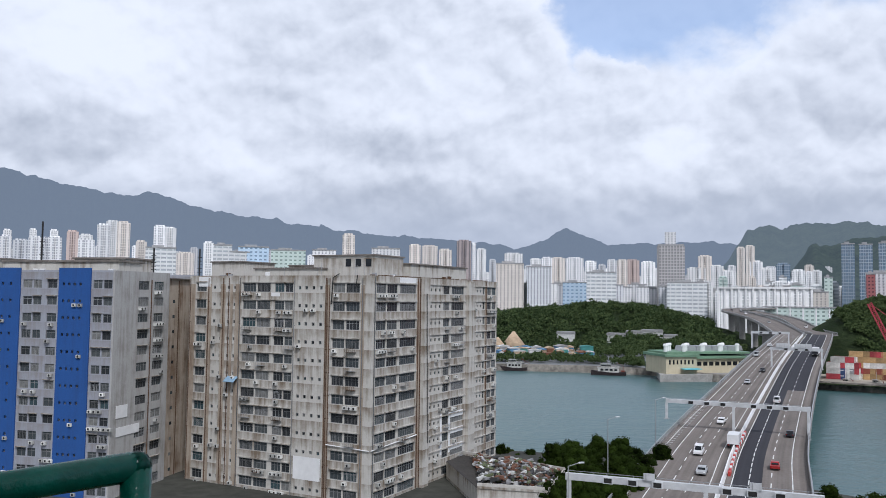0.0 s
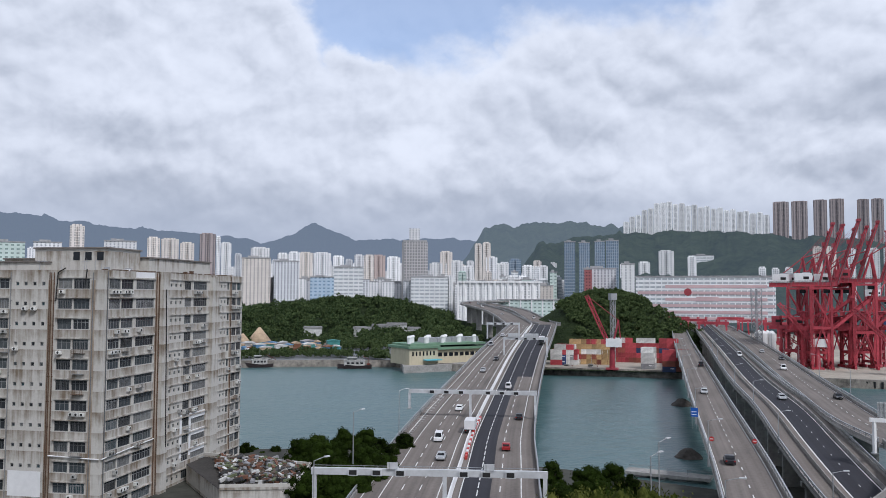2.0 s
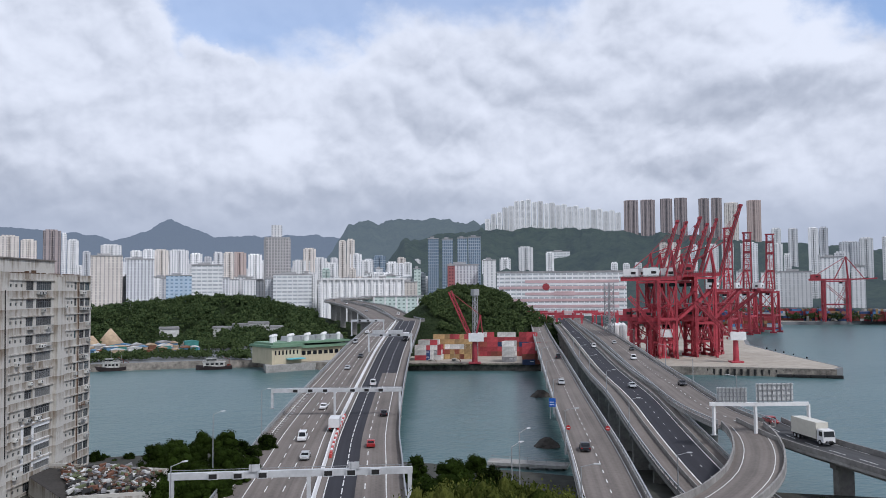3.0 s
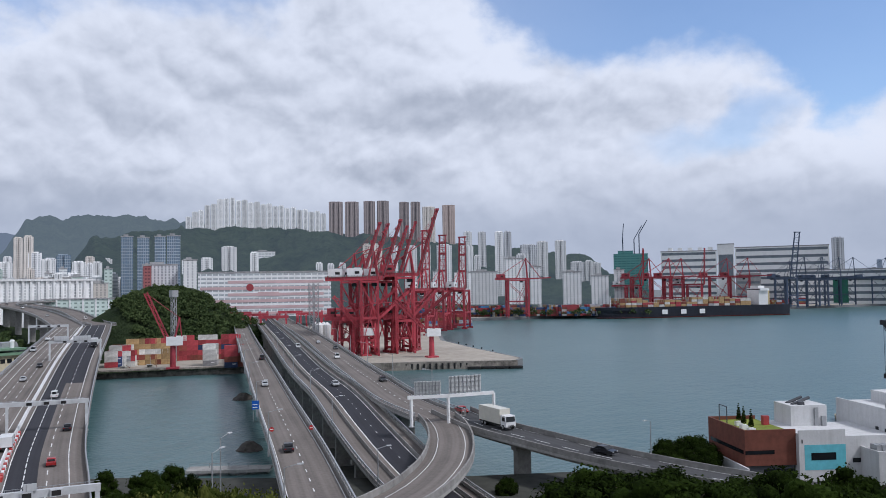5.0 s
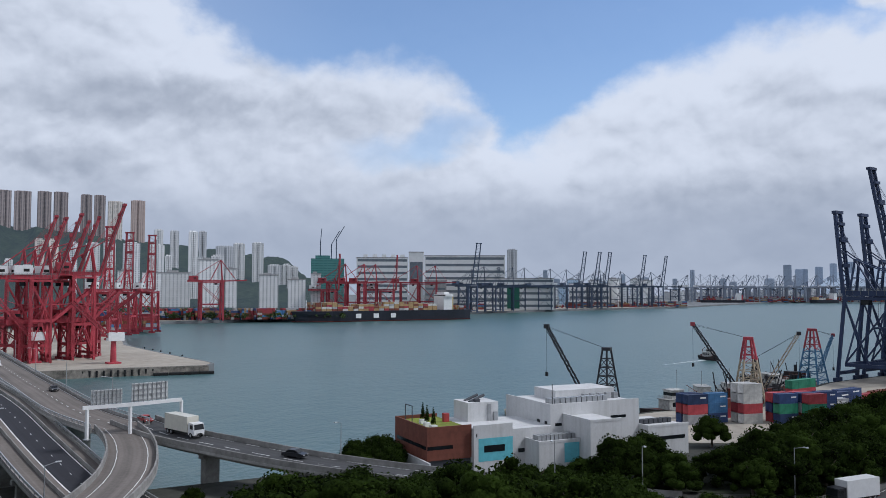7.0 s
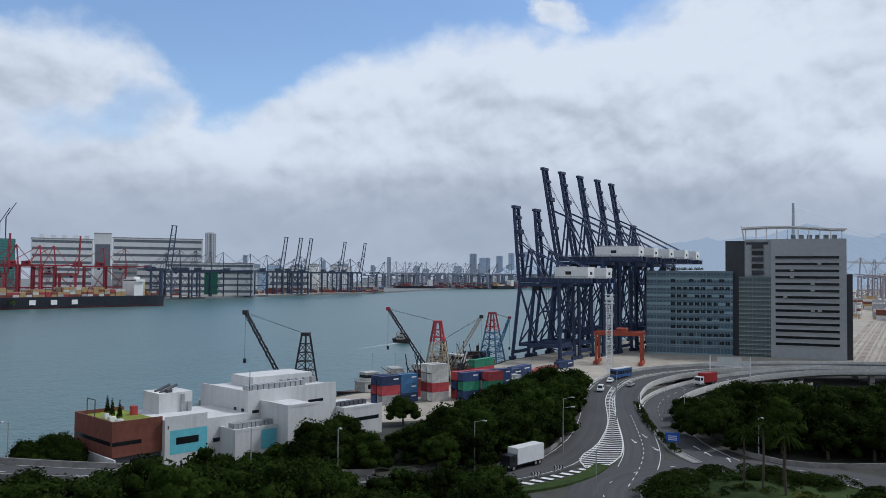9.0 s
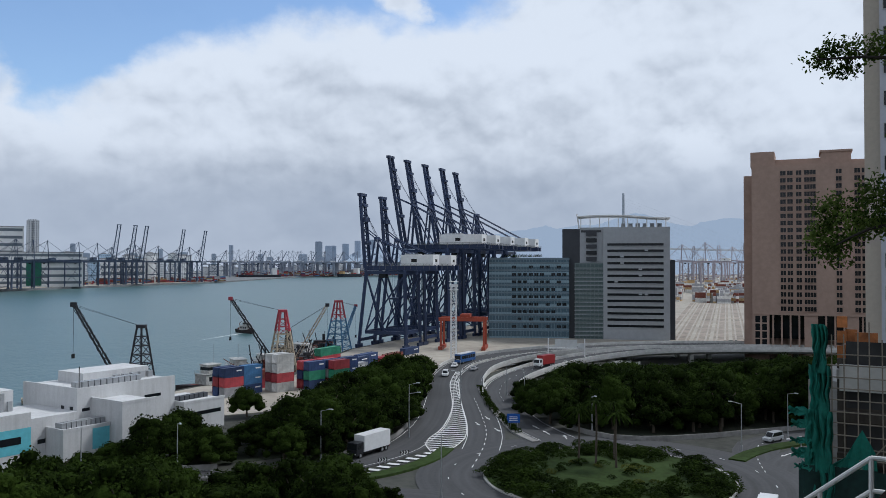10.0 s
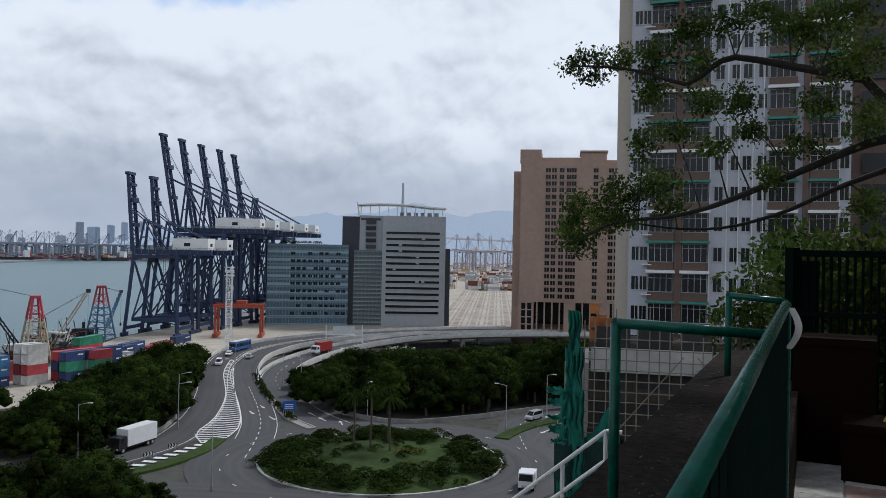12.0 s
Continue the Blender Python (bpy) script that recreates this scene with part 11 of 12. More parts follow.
def derrick(x, y, foot, top, wide, tip, jib_foot, legs, cap, label, turn, barge=(30, 11), hull_at=None, jib_mat=None):
    """A crane barge: a tapering four-legged frame, a latticed jib, a house and a hull."""
    t = thing("crane_barge", Matrix.Identity(4), label, "barge", "crane barges by the quay")
    c, s = math.cos(radians(turn)), math.sin(radians(turn))
    at = lambda u, v, z: Vector((x + u * c - v * s, y + u * s + v * c, z))
    feet = [at(a * wide / 2, b * wide / 2, foot) for a, b in ((-1, -1), (1, -1), (1, 1), (-1, 1))]
    heads = [at(a * wide * 0.13, b * wide * 0.13, top) for a, b in ((-1, -1), (1, -1), (1, 1), (-1, 1))]
    split = 0.68
    for f, h in zip(feet, heads):
        part("leg", Mesh().beam(f, f.lerp(h, split), 0.5), legs, t)
        part("leg_top", Mesh().beam(f.lerp(h, split), h, 0.55), cap, t)
    for k in range(1, 8):
        g = k / 8
        ring = [f.lerp(h, g) for f, h in zip(feet, heads)]
        m = Mesh()
        for i in range(4):
            m.beam(ring[i], ring[(i + 1) % 4], 0.26)
        part("frame_ring", m, legs if g < split else cap, t)
        low_ring = [f.lerp(h, g - 1 / 8) for f, h in zip(feet, heads)]
        m = Mesh()
        for i in range(4):
            m.beam(low_ring[i], ring[(i + 1) % 4], 0.16)
        part("brace", m, legs if g < split else cap, t)
    part("head_block", Mesh().box(x - wide * 0.2, y - wide * 0.2, top - 0.2, x + wide * 0.2, y + wide * 0.2, top + 0.7), cap, t)
    j0, j1 = Vector(jib_foot), Vector(tip)
    d = (j1 - j0).normalized()
    side = d.cross(Vector((0, 0, 1))).normalized() * 0.55
    up = side.cross(d).normalized() * 0.55
    jib = Mesh()
    for a, b in ((side, up), (-side, up), (side, -up), (-side, -up)):
        jib.beam(j0 + a + b, j1 + (a + b) * 0.4, 0.22)
    n = 14
    for k in range(n):
        p, q = j0.lerp(j1, k / n), j0.lerp(j1, (k + 1) / n)
        e = 1 if k % 2 else -1
        jib.beam(p + side * e + up, q - side * e + up, 0.12)
        jib.beam(p + side * e - up, q - side * e - up, 0.12)
        jib.beam(p + side + up * e, q + side - up * e, 0.12)
        jib.beam(p - side + up * e, q - side - up * e, 0.12)
    part("jib", jib, jib_mat or legs, t)
    part("jib_head", Mesh().box(j1.x - 0.7, j1.y - 0.7, j1.z - 0.7, j1.x + 0.7, j1.y + 0.7, j1.z + 0.5), cap, t)
    for k in (0, 1):
        part("cable", Mesh().tube((x, y, top + 0.3), (j1.x, j1.y, j1.z - k * 0.4), 0.05, 4), BLACK, t)
    hook = j1 + Vector((0, 0, -min(13, j1.z - 8)))
    part("hoist_rope", Mesh().tube(j1, hook, 0.05, 4), BLACK, t)
    part("hook_block", Mesh().box(hook.x - 0.35, hook.y - 0.35, hook.z - 1.2, hook.x + 0.35, hook.y + 0.35, hook.z), BLACK, t)
    hx, hy = hull_at or (x, y)
    hull_pose = pose(hx, hy, 0, 0, 0, turn)
    L_, W_ = barge
    part("hull", Mesh().prism([(-L_ / 2, -W_ / 2), (L_ / 2 - 2, -W_ / 2), (L_ / 2, -W_ / 4), (L_ / 2, W_ / 4), (L_ / 2 - 2, W_ / 2), (-L_ / 2, W_ / 2)], -1.2, foot + 0.02), HULL_DARK, t, at=hull_pose)
    part("bulwark", Mesh().box(-L_ / 2, -W_ / 2 - 0.1, foot - 0.6, L_ / 2 - 2, -W_ / 2 + 0.1, foot + 0.9).box(-L_ / 2, W_ / 2 - 0.1, foot - 0.6, L_ / 2 - 2, W_ / 2 + 0.1, foot + 0.9), HULL_RED, t, at=hull_pose)
    house = part("deck_house", Mesh().box(-L_ / 2 + 1, -W_ / 2 + 1.2, foot, -L_ / 2 + 8, W_ / 2 - 1.2, foot + 2.6).box(-L_ / 2 + 0.6, -W_ / 2 + 0.8, foot + 2.6, -L_ / 2 + 8.4, W_ / 2 - 0.8, foot + 2.75)
                 .box(-L_ / 2 + 2, -W_ / 2 + 2, foot + 2.75, -L_ / 2 + 6, W_ / 2 - 2, foot + 5.0).box(-L_ / 2 + 1.6, -W_ / 2 + 1.6, foot + 5.0, -L_ / 2 + 6.4, W_ / 2 - 1.6, foot + 5.12), SHIP_WHITE, t, at=hull_pose)
    r_ = random.Random(int(x))
    junk, iron = Mesh(), Mesh()
    for k in range(46):                     # gear heaped on the deck
        u, v = r_.uniform(-L_ * 0.2, L_ * 0.46), r_.uniform(-W_ * 0.45, W_ * 0.45)
        w_b, h_b = r_.uniform(0.5, 3.0), r_.uniform(0.6, 4.6)
        (junk if k % 3 else iron).box(u, v, foot, u + w_b, v + w_b * r_.uniform(0.4, 1.3), foot + h_b)
    for k in range(22):
        u, v = r_.uniform(-L_ * 0.3, L_ * 0.42), r_.uniform(-W_ * 0.45, W_ * 0.45)
        junk.beam((u, v, foot), (u + r_.uniform(-4, 4), v + r_.uniform(-2, 2), foot + r_.uniform(3.5, 10)), 0.24)
    tagged(part("deck_clutter", junk, DERRICK, t, at=hull_pose), kind="stuff")
    tagged(part("deck_clutter", iron, HULL_RED, t, at=hull_pose), kind="stuff")
    rails = Mesh()
    for zz in (0.5, 1.0):
        for yy in (-W_ / 2 + 0.9, W_ / 2 - 0.9):
            rails.beam((-L_ / 2 + 0.7, yy, foot + 2.75 + zz), (-L_ / 2 + 8.3, yy, foot + 2.75 + zz), 0.08)
    for k in range(7):
        for yy in (-W_ / 2 + 0.9, W_ / 2 - 0.9):
            rails.beam((-L_ / 2 + 0.7 + k * 1.26, yy, foot + 2.7), (-L_ / 2 + 0.7 + k * 1.26, yy, foot + 3.75), 0.08)
    for zz in (0.5, 1.0):
        rails.beam((-L_ / 2 + 0.7, -W_ / 2 + 0.9, foot + 2.75 + zz), (-L_ / 2 + 0.7, W_ / 2 - 0.9, foot + 2.75 + zz), 0.08)
    part("house_rail", rails, SHIP_WHITE, t, at=hull_pose)
    for k in range(4):
        part("cabin_window", Mesh().box(-L_ / 2 + 1.6 + k * 1.5, -W_ / 2 + 1.15, foot + 1.4, -L_ / 2 + 2.6 + k * 1.5, -W_ / 2 + 1.195, foot + 2.3), DARK_GLASS, house)
    part("engine_house", Mesh().box(L_ * 0.05, -W_ * 0.3, foot, L_ * 0.3, W_ * 0.3, foot + 3.4).box(L_ * 0.08, -W_ * 0.2, foot + 3.4, L_ * 0.2, W_ * 0.2, foot + 5.0), HULL_DARK, t, at=hull_pose)
    part("funnel", Mesh().tube((L_ * 0.24, 0, foot + 3.4), (L_ * 0.24, 0, foot + 7.4), 0.5, 10), DERRICK, t, at=hull_pose)
    for k in range(3):
        part("deck_gear", Mesh().box(-L_ * 0.18 + k * 2.2, W_ * 0.18, foot, -L_ * 0.18 + k * 2.2 + 1.5, W_ * 0.36, foot + 1.6 + 0.7 * (k % 2)), HULL_RED if k % 2 else DERRICK, t, at=hull_pose)
    part("mast", Mesh().tube((-L_ / 2 + 4, 0, foot + 5.1), (-L_ / 2 + 4, 0, foot + 10), 0.1, 6), STEEL, t, at=hull_pose)
    part("winch", Mesh().tube((-1, -2, foot + 1), (-1, 2, foot + 1), 0.9, 12).box(0, -2, foot, 2.5, 2, foot + 1.8), DERRICK, t, at=hull_pose)
    for k in range(5):
        part("tyre_fender", Mesh().tube((-L_ / 2 + 3 + k * 5, -W_ / 2 - 0.45, 1.4), (-L_ / 2 + 3 + k * 5, -W_ / 2 - 0.12, 1.4), 0.7, 12), BLACK, t, at=hull_pose)
    return t


derrick(236.8, 42.0, 2.6, 22.6, 6.4, (228.2, 57.5, 29.5), (235.8, 46.0, 5.0), DERRICK, DERRICK, "black crane barge with a tapering lattice frame", -35, (26, 10), (238, 47))
derrick(290.0, 4.6, 2.8, 23.6, 8.0, (284.2, 21.8, 28.6), (290.0, 7.5, 6.0), DERRICK_WHITE, RED_STEEL, "crane barge with a white frame and red head", -72, (32, 11), (291, 8), DERRICK)
derrick(344.5, -17.5, 3.0, 24.4, 8.6, (362, -26, 22.0), (346, -20, 9.0), DERRICK_BLUE, RED_STEEL, "crane barge with a blue frame and red head", -30, (30, 11), (346, -8))
derrick(300.0, 2.5, 2.8, 16.5, 3.6, (299.8, -11.2, 25.4), (300, 0.0, 6.0), DERRICK_WHITE, DERRICK, "small crane barge with a white jib", -60, (24, 9), (304, 4))


def boat(x, y, turn, long, hull_mat, label, house=0.4, high=2.2, name="boat"):
    t = thing(name, pose(x, y, 0, 0, 0, turn), label, "boat", "boats in the harbour")
    w = long * 0.27
    sec = Mesh()
    n = 9
    for i in range(n):
        f = i / (n - 1)
        half = w / 2 * (1 - max(0, (f - 0.55) / 0.45) ** 2 * 0.97)
        sheer = high * (0.55 + 0.45 * abs(f - 0.35) * 1.5)
        xx = -long / 2 + long * f
        sec.v += [(xx, -half, sheer), (xx, -half * 0.75, -0.5), (xx, half * 0.75, -0.5), (xx, half, sheer)]
    for i in range(n - 1):
        p = i * 4
        sec.f += [(p, p + 4, p + 5, p + 1), (p + 1, p + 5, p + 6, p + 2), (p + 2, p + 6, p + 7, p + 3), (p + 3, p + 7, p + 4, p)]
    sec.f += [(0, 1, 2, 3), (n * 4 - 1, n * 4 - 2, n * 4 - 3, n * 4 - 4)]
    part("hull", sec, hull_mat, t)
    L2 = long * house
    h0 = high * 0.6
    cab = part("deck_house", Mesh().box(-long * 0.3, -w * 0.34, h0, -long * 0.3 + L2, w * 0.34, h0 + high * 0.9).box(-long * 0.3 - 0.5, -w * 0.37, h0 + high * 0.9, -long * 0.3 + L2 + 0.5, w * 0.37, h0 + high * 0.94), SHIP_WHITE, t)
    x_a, x_b, z_a = -long * 0.3 + L2 * 0.4, -long * 0.3 + L2 * 0.85, h0 + high * 0.9
    wh = part("wheelhouse", Mesh().box(x_a, -w * 0.26, z_a, x_b, w * 0.26, h0 + high * 1.6).box(x_a - 0.3, -w * 0.26 - 0.3, h0 + high * 1.6, x_b + 0.3, w * 0.26 + 0.3, h0 + high * 1.66), SHIP_WHITE, t)
    part("wheelhouse_window", Mesh().box(x_a - 0.04, -w * 0.26 - 0.04, z_a + high * 0.3, x_b + 0.04, w * 0.26 + 0.04, z_a + high * 0.55), DARK_GLASS, wh)
    rails = Mesh()
    for y_r in (-w * 0.36, w * 0.36):
        rails.beam((-long * 0.3, y_r, z_a + 1.0), (-long * 0.3 + L2, y_r, z_a + 1.0), 0.07).beam((-long * 0.3, y_r, z_a + 0.5), (-long * 0.3 + L2, y_r, z_a + 0.5), 0.06)
        for k in range(7):
            rails.beam((-long * 0.3 + L2 * k / 6, y_r, z_a - 0.05), (-long * 0.3 + L2 * k / 6, y_r, z_a + 1.0), 0.07)
    rails.beam((-long * 0.3, -w * 0.36, z_a + 1.0), (-long * 0.3, w * 0.36, z_a + 1.0), 0.07)
    part("house_rail", rails, SHIP_WHITE, t)
    gear = Mesh().beam((-long * 0.42, 0, h0), (-long * 0.42, 0, h0 + high * 1.4), 0.25).beam((-long * 0.42, 0, h0 + high * 1.3), (-long * 0.25, 0, h0 + high * 1.9), 0.16).box(-long * 0.46, -w * 0.2, h0 - 0.1, -long * 0.36, w * 0.2, h0 + 1.1).box(long * 0.2, -w * 0.18, h0, long * 0.28, w * 0.18, h0 + 0.9)
    part("deck_gear", gear, HULL_RED, t)
    for s in (-1, 1):
        for k in range(4):
            part("cabin_window", Mesh().box(-long * 0.3 + L2 * (0.08 + 0.22 * k), s * w * 0.345 - 0.02, h0 + high * 0.35, -long * 0.3 + L2 * (0.22 + 0.22 * k), s * w * 0.345 + 0.02, h0 + high * 0.7), DARK_GLASS, cab)
    part("mast", Mesh().tube((-long * 0.3 + L2 * 0.5, 0, h0 + high * 1.7), (-long * 0.3 + L2 * 0.5, 0, h0 + high * 3.2), 0.08, 6), STEEL, t)
    part("rub_rail", Mesh().box(-long / 2, -w / 2 - 0.06, high * 0.5, long * 0.05, -w / 2 + 0.04, high * 0.62), BLACK, t)
    return t


boat(87.5, 430.5, 170, 18, HULL_DARK, "white ferry lying off the far sea wall", 0.6, 2.6, "ferry")
boat(39.0, 450.0, 175, 16, HULL_DARK, "dark tug with a white wheelhouse by the far shore", 0.5, 2.8)
boat(44.0, 454.0, 160, 11, HULL_RED, "rusty work boat moored by the far shore", 0.4, 2.0)
boat(489.9, 28.6, 215, 17, HULL_DARK, "small white boat under way across the harbour", 0.5, 2.8)
boat(251.2, 75.2, 40, 9, DERRICK_WHITE, "small pale boat moored behind the office building", 0.4, 1.4)
boat(265, 27, 140, 26, HULL_DARK, "dark work ship with a white wheelhouse at the quay", 0.42, 3.9, "work_ship")
boat(318, 8, 150, 24, HULL_RED, "rusty work ship behind the crane barges", 0.22, 4.0, "work_ship")
boat(330, -2, 150, 18, HULL_DARK, "dark tug behind the crane barges", 0.25, 3.6, "work_ship")
boat(196, 372, 125, 10, material("turquoise_hull", (0.05, 0.30, 0.30), 0.6), "small turquoise boat at the container wharf", 0.4, 2.2)
boat(186, 379, 130, 9, material("green_hull", (0.04, 0.25, 0.18), 0.6), "small green boat at the container wharf", 0.4, 2.0)
FOAM = material("foam", (0.62, 0.68, 0.68), 0.7, grain=0.8, stain=0.2, vary=0.4)
wk = Mesh()
for i in range(24):
    f, g = i / 24, (i + 1) / 24
    a, b_ = Vector((487, 31, 0.05)).lerp(Vector((446, 50, 0.05)), f), Vector((487, 31, 0.05)).lerp(Vector((446, 50, 0.05)), g)
    h = Vector((0.42, 0.9, 0)) * (1.6 + 0.5 * math.sin(i * 1.7)) * (1 - f * 0.75)
    wk.add([a - h, a + h, b_ + h * 0.96, b_ - h * 0.96], [(0, 1, 2, 3)])
solid("boat_wake", wk, FOAM, "white foaming wake behind the small boat", "wake", kind="stuff")

# rock islets and a low jetty under the second crossing
for x, y, r in ((172.7, 257.4, 4.0), (119.5, 175.6, 3.6), (176, 262, 2.2), (122, 179, 2.0)):
    m = Mesh()
    for j in range(5):
        for i in range(12):
            a = 2 * math.pi * i / 12
            k = (1 - (j / 5) ** 1.6) * r * (1 + 0.3 * noise.noise((math.cos(a) * 1.5 + x, math.sin(a) * 1.5, j * 0.7)))
            m.v.append((math.cos(a) * k, math.sin(a) * k, -0.6 + j * r * 0.19))
    for j in range(4):
        for i in range(12):
            m.f.append((j * 12 + i, j * 12 + (i + 1) % 12, (j + 1) * 12 + (i + 1) % 12, (j + 1) * 12 + i))
    m.f.append(tuple(48 + i for i in range(12)))
    solid("rock", m, ROCK, "dark rock islet at the bridge pier", "rock", "rocks at the piers", at=pose(x, y, 0))
for k in range(4):
    p = Vector((304.0, 258.0, 0)).lerp(Vector((318.5, 243.5, 0)), k / 3)
    f_t = thing("pontoon", pose(p.x, p.y, 0, 0, 0, -45), "black floating pontoon with tyre fenders at the pier head", "pontoon", "pontoons at the pier head")
    part("float", Mesh().box(-3.2, -1.6, -0.6, 3.2, 1.6, 1.2), BLACK, f_t)
    for j in range(4):
        part("tyre_fender", Mesh().tube((-2.4 + j * 1.6, -1.9, 0.7), (-2.4 + j * 1.6, -1.61, 0.7), 0.55, 12), BLACK, f_t)
jet = thing("jetty", Matrix.Identity(4), "low concrete jetty with a railing under the bridge", "jetty")
part("deck", Mesh().prism([(93.5, 161.5), (106.5, 149.0), (109.5, 152.0), (96.5, 165.0)], 0.6, 1.2), CONCRETE, jet)
for k in range(5):
    p = Vector((95.5, 163.0, 0)).lerp(Vector((107.5, 151.0, 0)), k / 4)
    part("pile", Mesh().tube((p.x, p.y, -2), (p.x, p.y, 0.6), 0.35, 8), CONCRETE, jet)
    part("post", Mesh().tube((p.x, p.y, 1.2), (p.x, p.y, 2.2), 0.05, 6), STEEL, jet)
part("rail", Mesh().beam((95.5, 163.0, 2.2), (107.5, 151.0, 2.2), 0.08), STEEL, jet)

# ---- waterfront buildings of the far shore ----
WF_CREAM = streaked("cream_waterfront_render", (0.56, 0.50, 0.36), (0.36, 0.32, 0.24), 0.5)
WF_GREEN = material("green_roof_paint", (0.16, 0.27, 0.18), 0.7, grain=0.3, stain=0.08, vary=0.3)
solid("quay_pumping", Mesh().prism([polar(14.9, 411)[:2], polar(20.9, 436)[:2], polar(21.2, 470)[:2], polar(14.6, 456)[:2]], -3, 3.45), CONCRETE, "concrete quay before the pumping house", "quay", kind="structure")
WF_AT = pose(*polar(15.3, 418, 3.45), 0, 0, 14.5)
wf = thing("pumping_house", WF_AT, "low cream waterfront building with green roof bands and white vents", "building")
part("wall", Mesh().box(0, 0, 0, 17, 20, 8.4).box(17.02, 3, 0, 48, 22, 7.2), WF_CREAM, wf)
part("roof_band", Mesh().box(-1.2, -1.2, 8.4, 18, 21, 9.6), WF_GREEN, wf)
part("roof_band", Mesh().box(18.02, 1.6, 7.2, 49, 23, 8.6), WF_GREEN, wf)
part("upper_band", Mesh().box(1, 1, 9.6, 48, 20, 10.6), WF_GREEN, wf)
for i in range(7):
    part("window", Mesh().box(1.6 + i * 2.1, -0.05, 4.6, 2.5 + i * 2.1, -0.005, 6.8), DARK_GLASS, wf)
for i in range(8):
    part("window", Mesh().box(19 + i * 3.4, 2.95, 3.6, 21.4 + i * 3.4, 2.995, 5.6), DARK_GLASS, wf)
part("canopy", Mesh().box(8, -3.4, 2.2, 17.5, -0.06, 2.7), TEAL, wf, "turquoise entrance canopy")
for i in range(13):
    vent = part("roof_vent", Mesh().tube((2.5 + i * 3.4, 5 + (i % 3) * 4, 10.6), (2.5 + i * 3.4, 5 + (i % 3) * 4, 13.6), 0.9, 10), WHITE_PAINT, wf)
    part("vent_cap", Mesh().tube((2.5 + i * 3.4, 5 + (i % 3) * 4, 13.6), (2.5 + i * 3.4, 5 + (i % 3) * 4, 14.5), 1.3, 10, 0.8), WHITE_PAINT, vent)
for i in range(4):
    part("skylight", profile([(0, 0), (9, 0), (8.2, 2.4), (0.8, 2.4)], 3), STEEL, wf, at=pose(14 + i * 9.0, 13, 10.6))
HUT_MATS = [material("hut_" + n, c, 0.8, grain=0.6, stain=0.2, vary=0.35) for n, c in (("rust", (0.20, 0.09, 0.05)), ("white", (0.62, 0.62, 0.60)), ("blue", (0.10, 0.22, 0.36)), ("sand", (0.48, 0.36, 0.24)), ("grey", (0.32, 0.32, 0.32)), ("teal", (0.07, 0.26, 0.24)))]
rng = random.Random(31)
for i in range(64):
    az, d = 3.4 + 7.6 * rng.random(), rng.uniform(498, 545)
    w, dp, h = rng.uniform(3, 9), rng.uniform(3, 6), rng.uniform(2.4, 5.5)
    hut = thing("hut", pose(*polar(az, d, 3.4), 0, 0, rng.uniform(-30, 30)), "small weathered hut in the boat yard", "hut", "huts of the boat yard")
    part("wall", Mesh().box(-w / 2, -dp / 2, 0, w / 2, dp / 2, h), HUT_MATS[rng.randrange(6)], hut)
    part("roof", profile([(-w / 2 - 0.3, h), (w / 2 + 0.3, h), (w / 2 + 0.3, h + 0.3), (0, h + rng.uniform(0.5, 1.4)), (-w / 2 - 0.3, h + 0.3)], dp / 2 + 0.3), HUT_MATS[rng.randrange(6)], hut)
    if i % 2:
        part("door", Mesh().box(-0.5, -dp / 2 - 0.06, 0, 0.5, -dp / 2 - 0.005, 2.0), BLACK, hut)
for az, d, z, r, h in ((5.0, 575, 3.6, 11, 13.0), (3.9, 570, 3.5, 8, 9.0)):
    solid("sand_pile", Mesh().tube((0, 0, 0), (0, 0, h), r, 18, 0.6), HUT_MATS[3], "conical heap of pale sand in the yard", "heap", "heaps in the yard", at=pose(*polar(az, d, z)), smooth=True)
for az, d, w in ((12.0, 640, 14), (13.2, 650, 12), (14.4, 655, 16), (15.6, 640, 10), (8.6, 640, 14)):
    z = park(*polar(az, d)[:2])
    sh = thing("shed", pose(*polar(az, d, z), 0, 0, -az), "long white shed among the trees", "shed", "sheds in the park")
    part("wall", Mesh().box(-w / 2, 0, -0.6, w / 2, 7, 6.0), HUT_MATS[1], sh)
    part("roof", profile([(-w / 2 - 0.5, 6.0), (w / 2 + 0.5, 6.0), (w / 2, 7.6), (-w / 2, 7.6)], 4), HUT_MATS[4], sh, at=pose(0, 3.5, 0))
# lone spreading tree behind the office building
tree(195.7, 11.2, 4.6, 3, 0.95, label="lone spreading tree before the containers", group="trees on the open quay")
# ---- tree that overhangs the terrace ----
TWIG_LEAF = leaf_material("terrace_leaf", (0.014, 0.036, 0.007), (0.200, 0.290, 0.065))
# the long boughs and twigs take a darker bark than the trunk
DARK_BARK = material("dark_bough_bark", (0.035, 0.030, 0.025), 0.9, grain=8, vary=0.4, bump=0.6)
NEAR_D = 9.0


def sight(az, el, d=NEAR_D):
    """A place by its azimuth and height angle from the terrace."""
    return Vector((d * math.sin(radians(az)), d * math.cos(radians(az)), 40 + d * math.tan(radians(el))))


def limb(points, r0, r1):
    pts = spline(points, 0.25)
    m = Mesh()
    for i, (p, q) in enumerate(zip(pts, pts[1:])):
        f, g = i / (len(pts) - 1), (i + 1) / (len(pts) - 1)
        m.tube(p, q, r0 + (r1 - r0) * f, 8, r0 + (r1 - r0) * g)
    return m


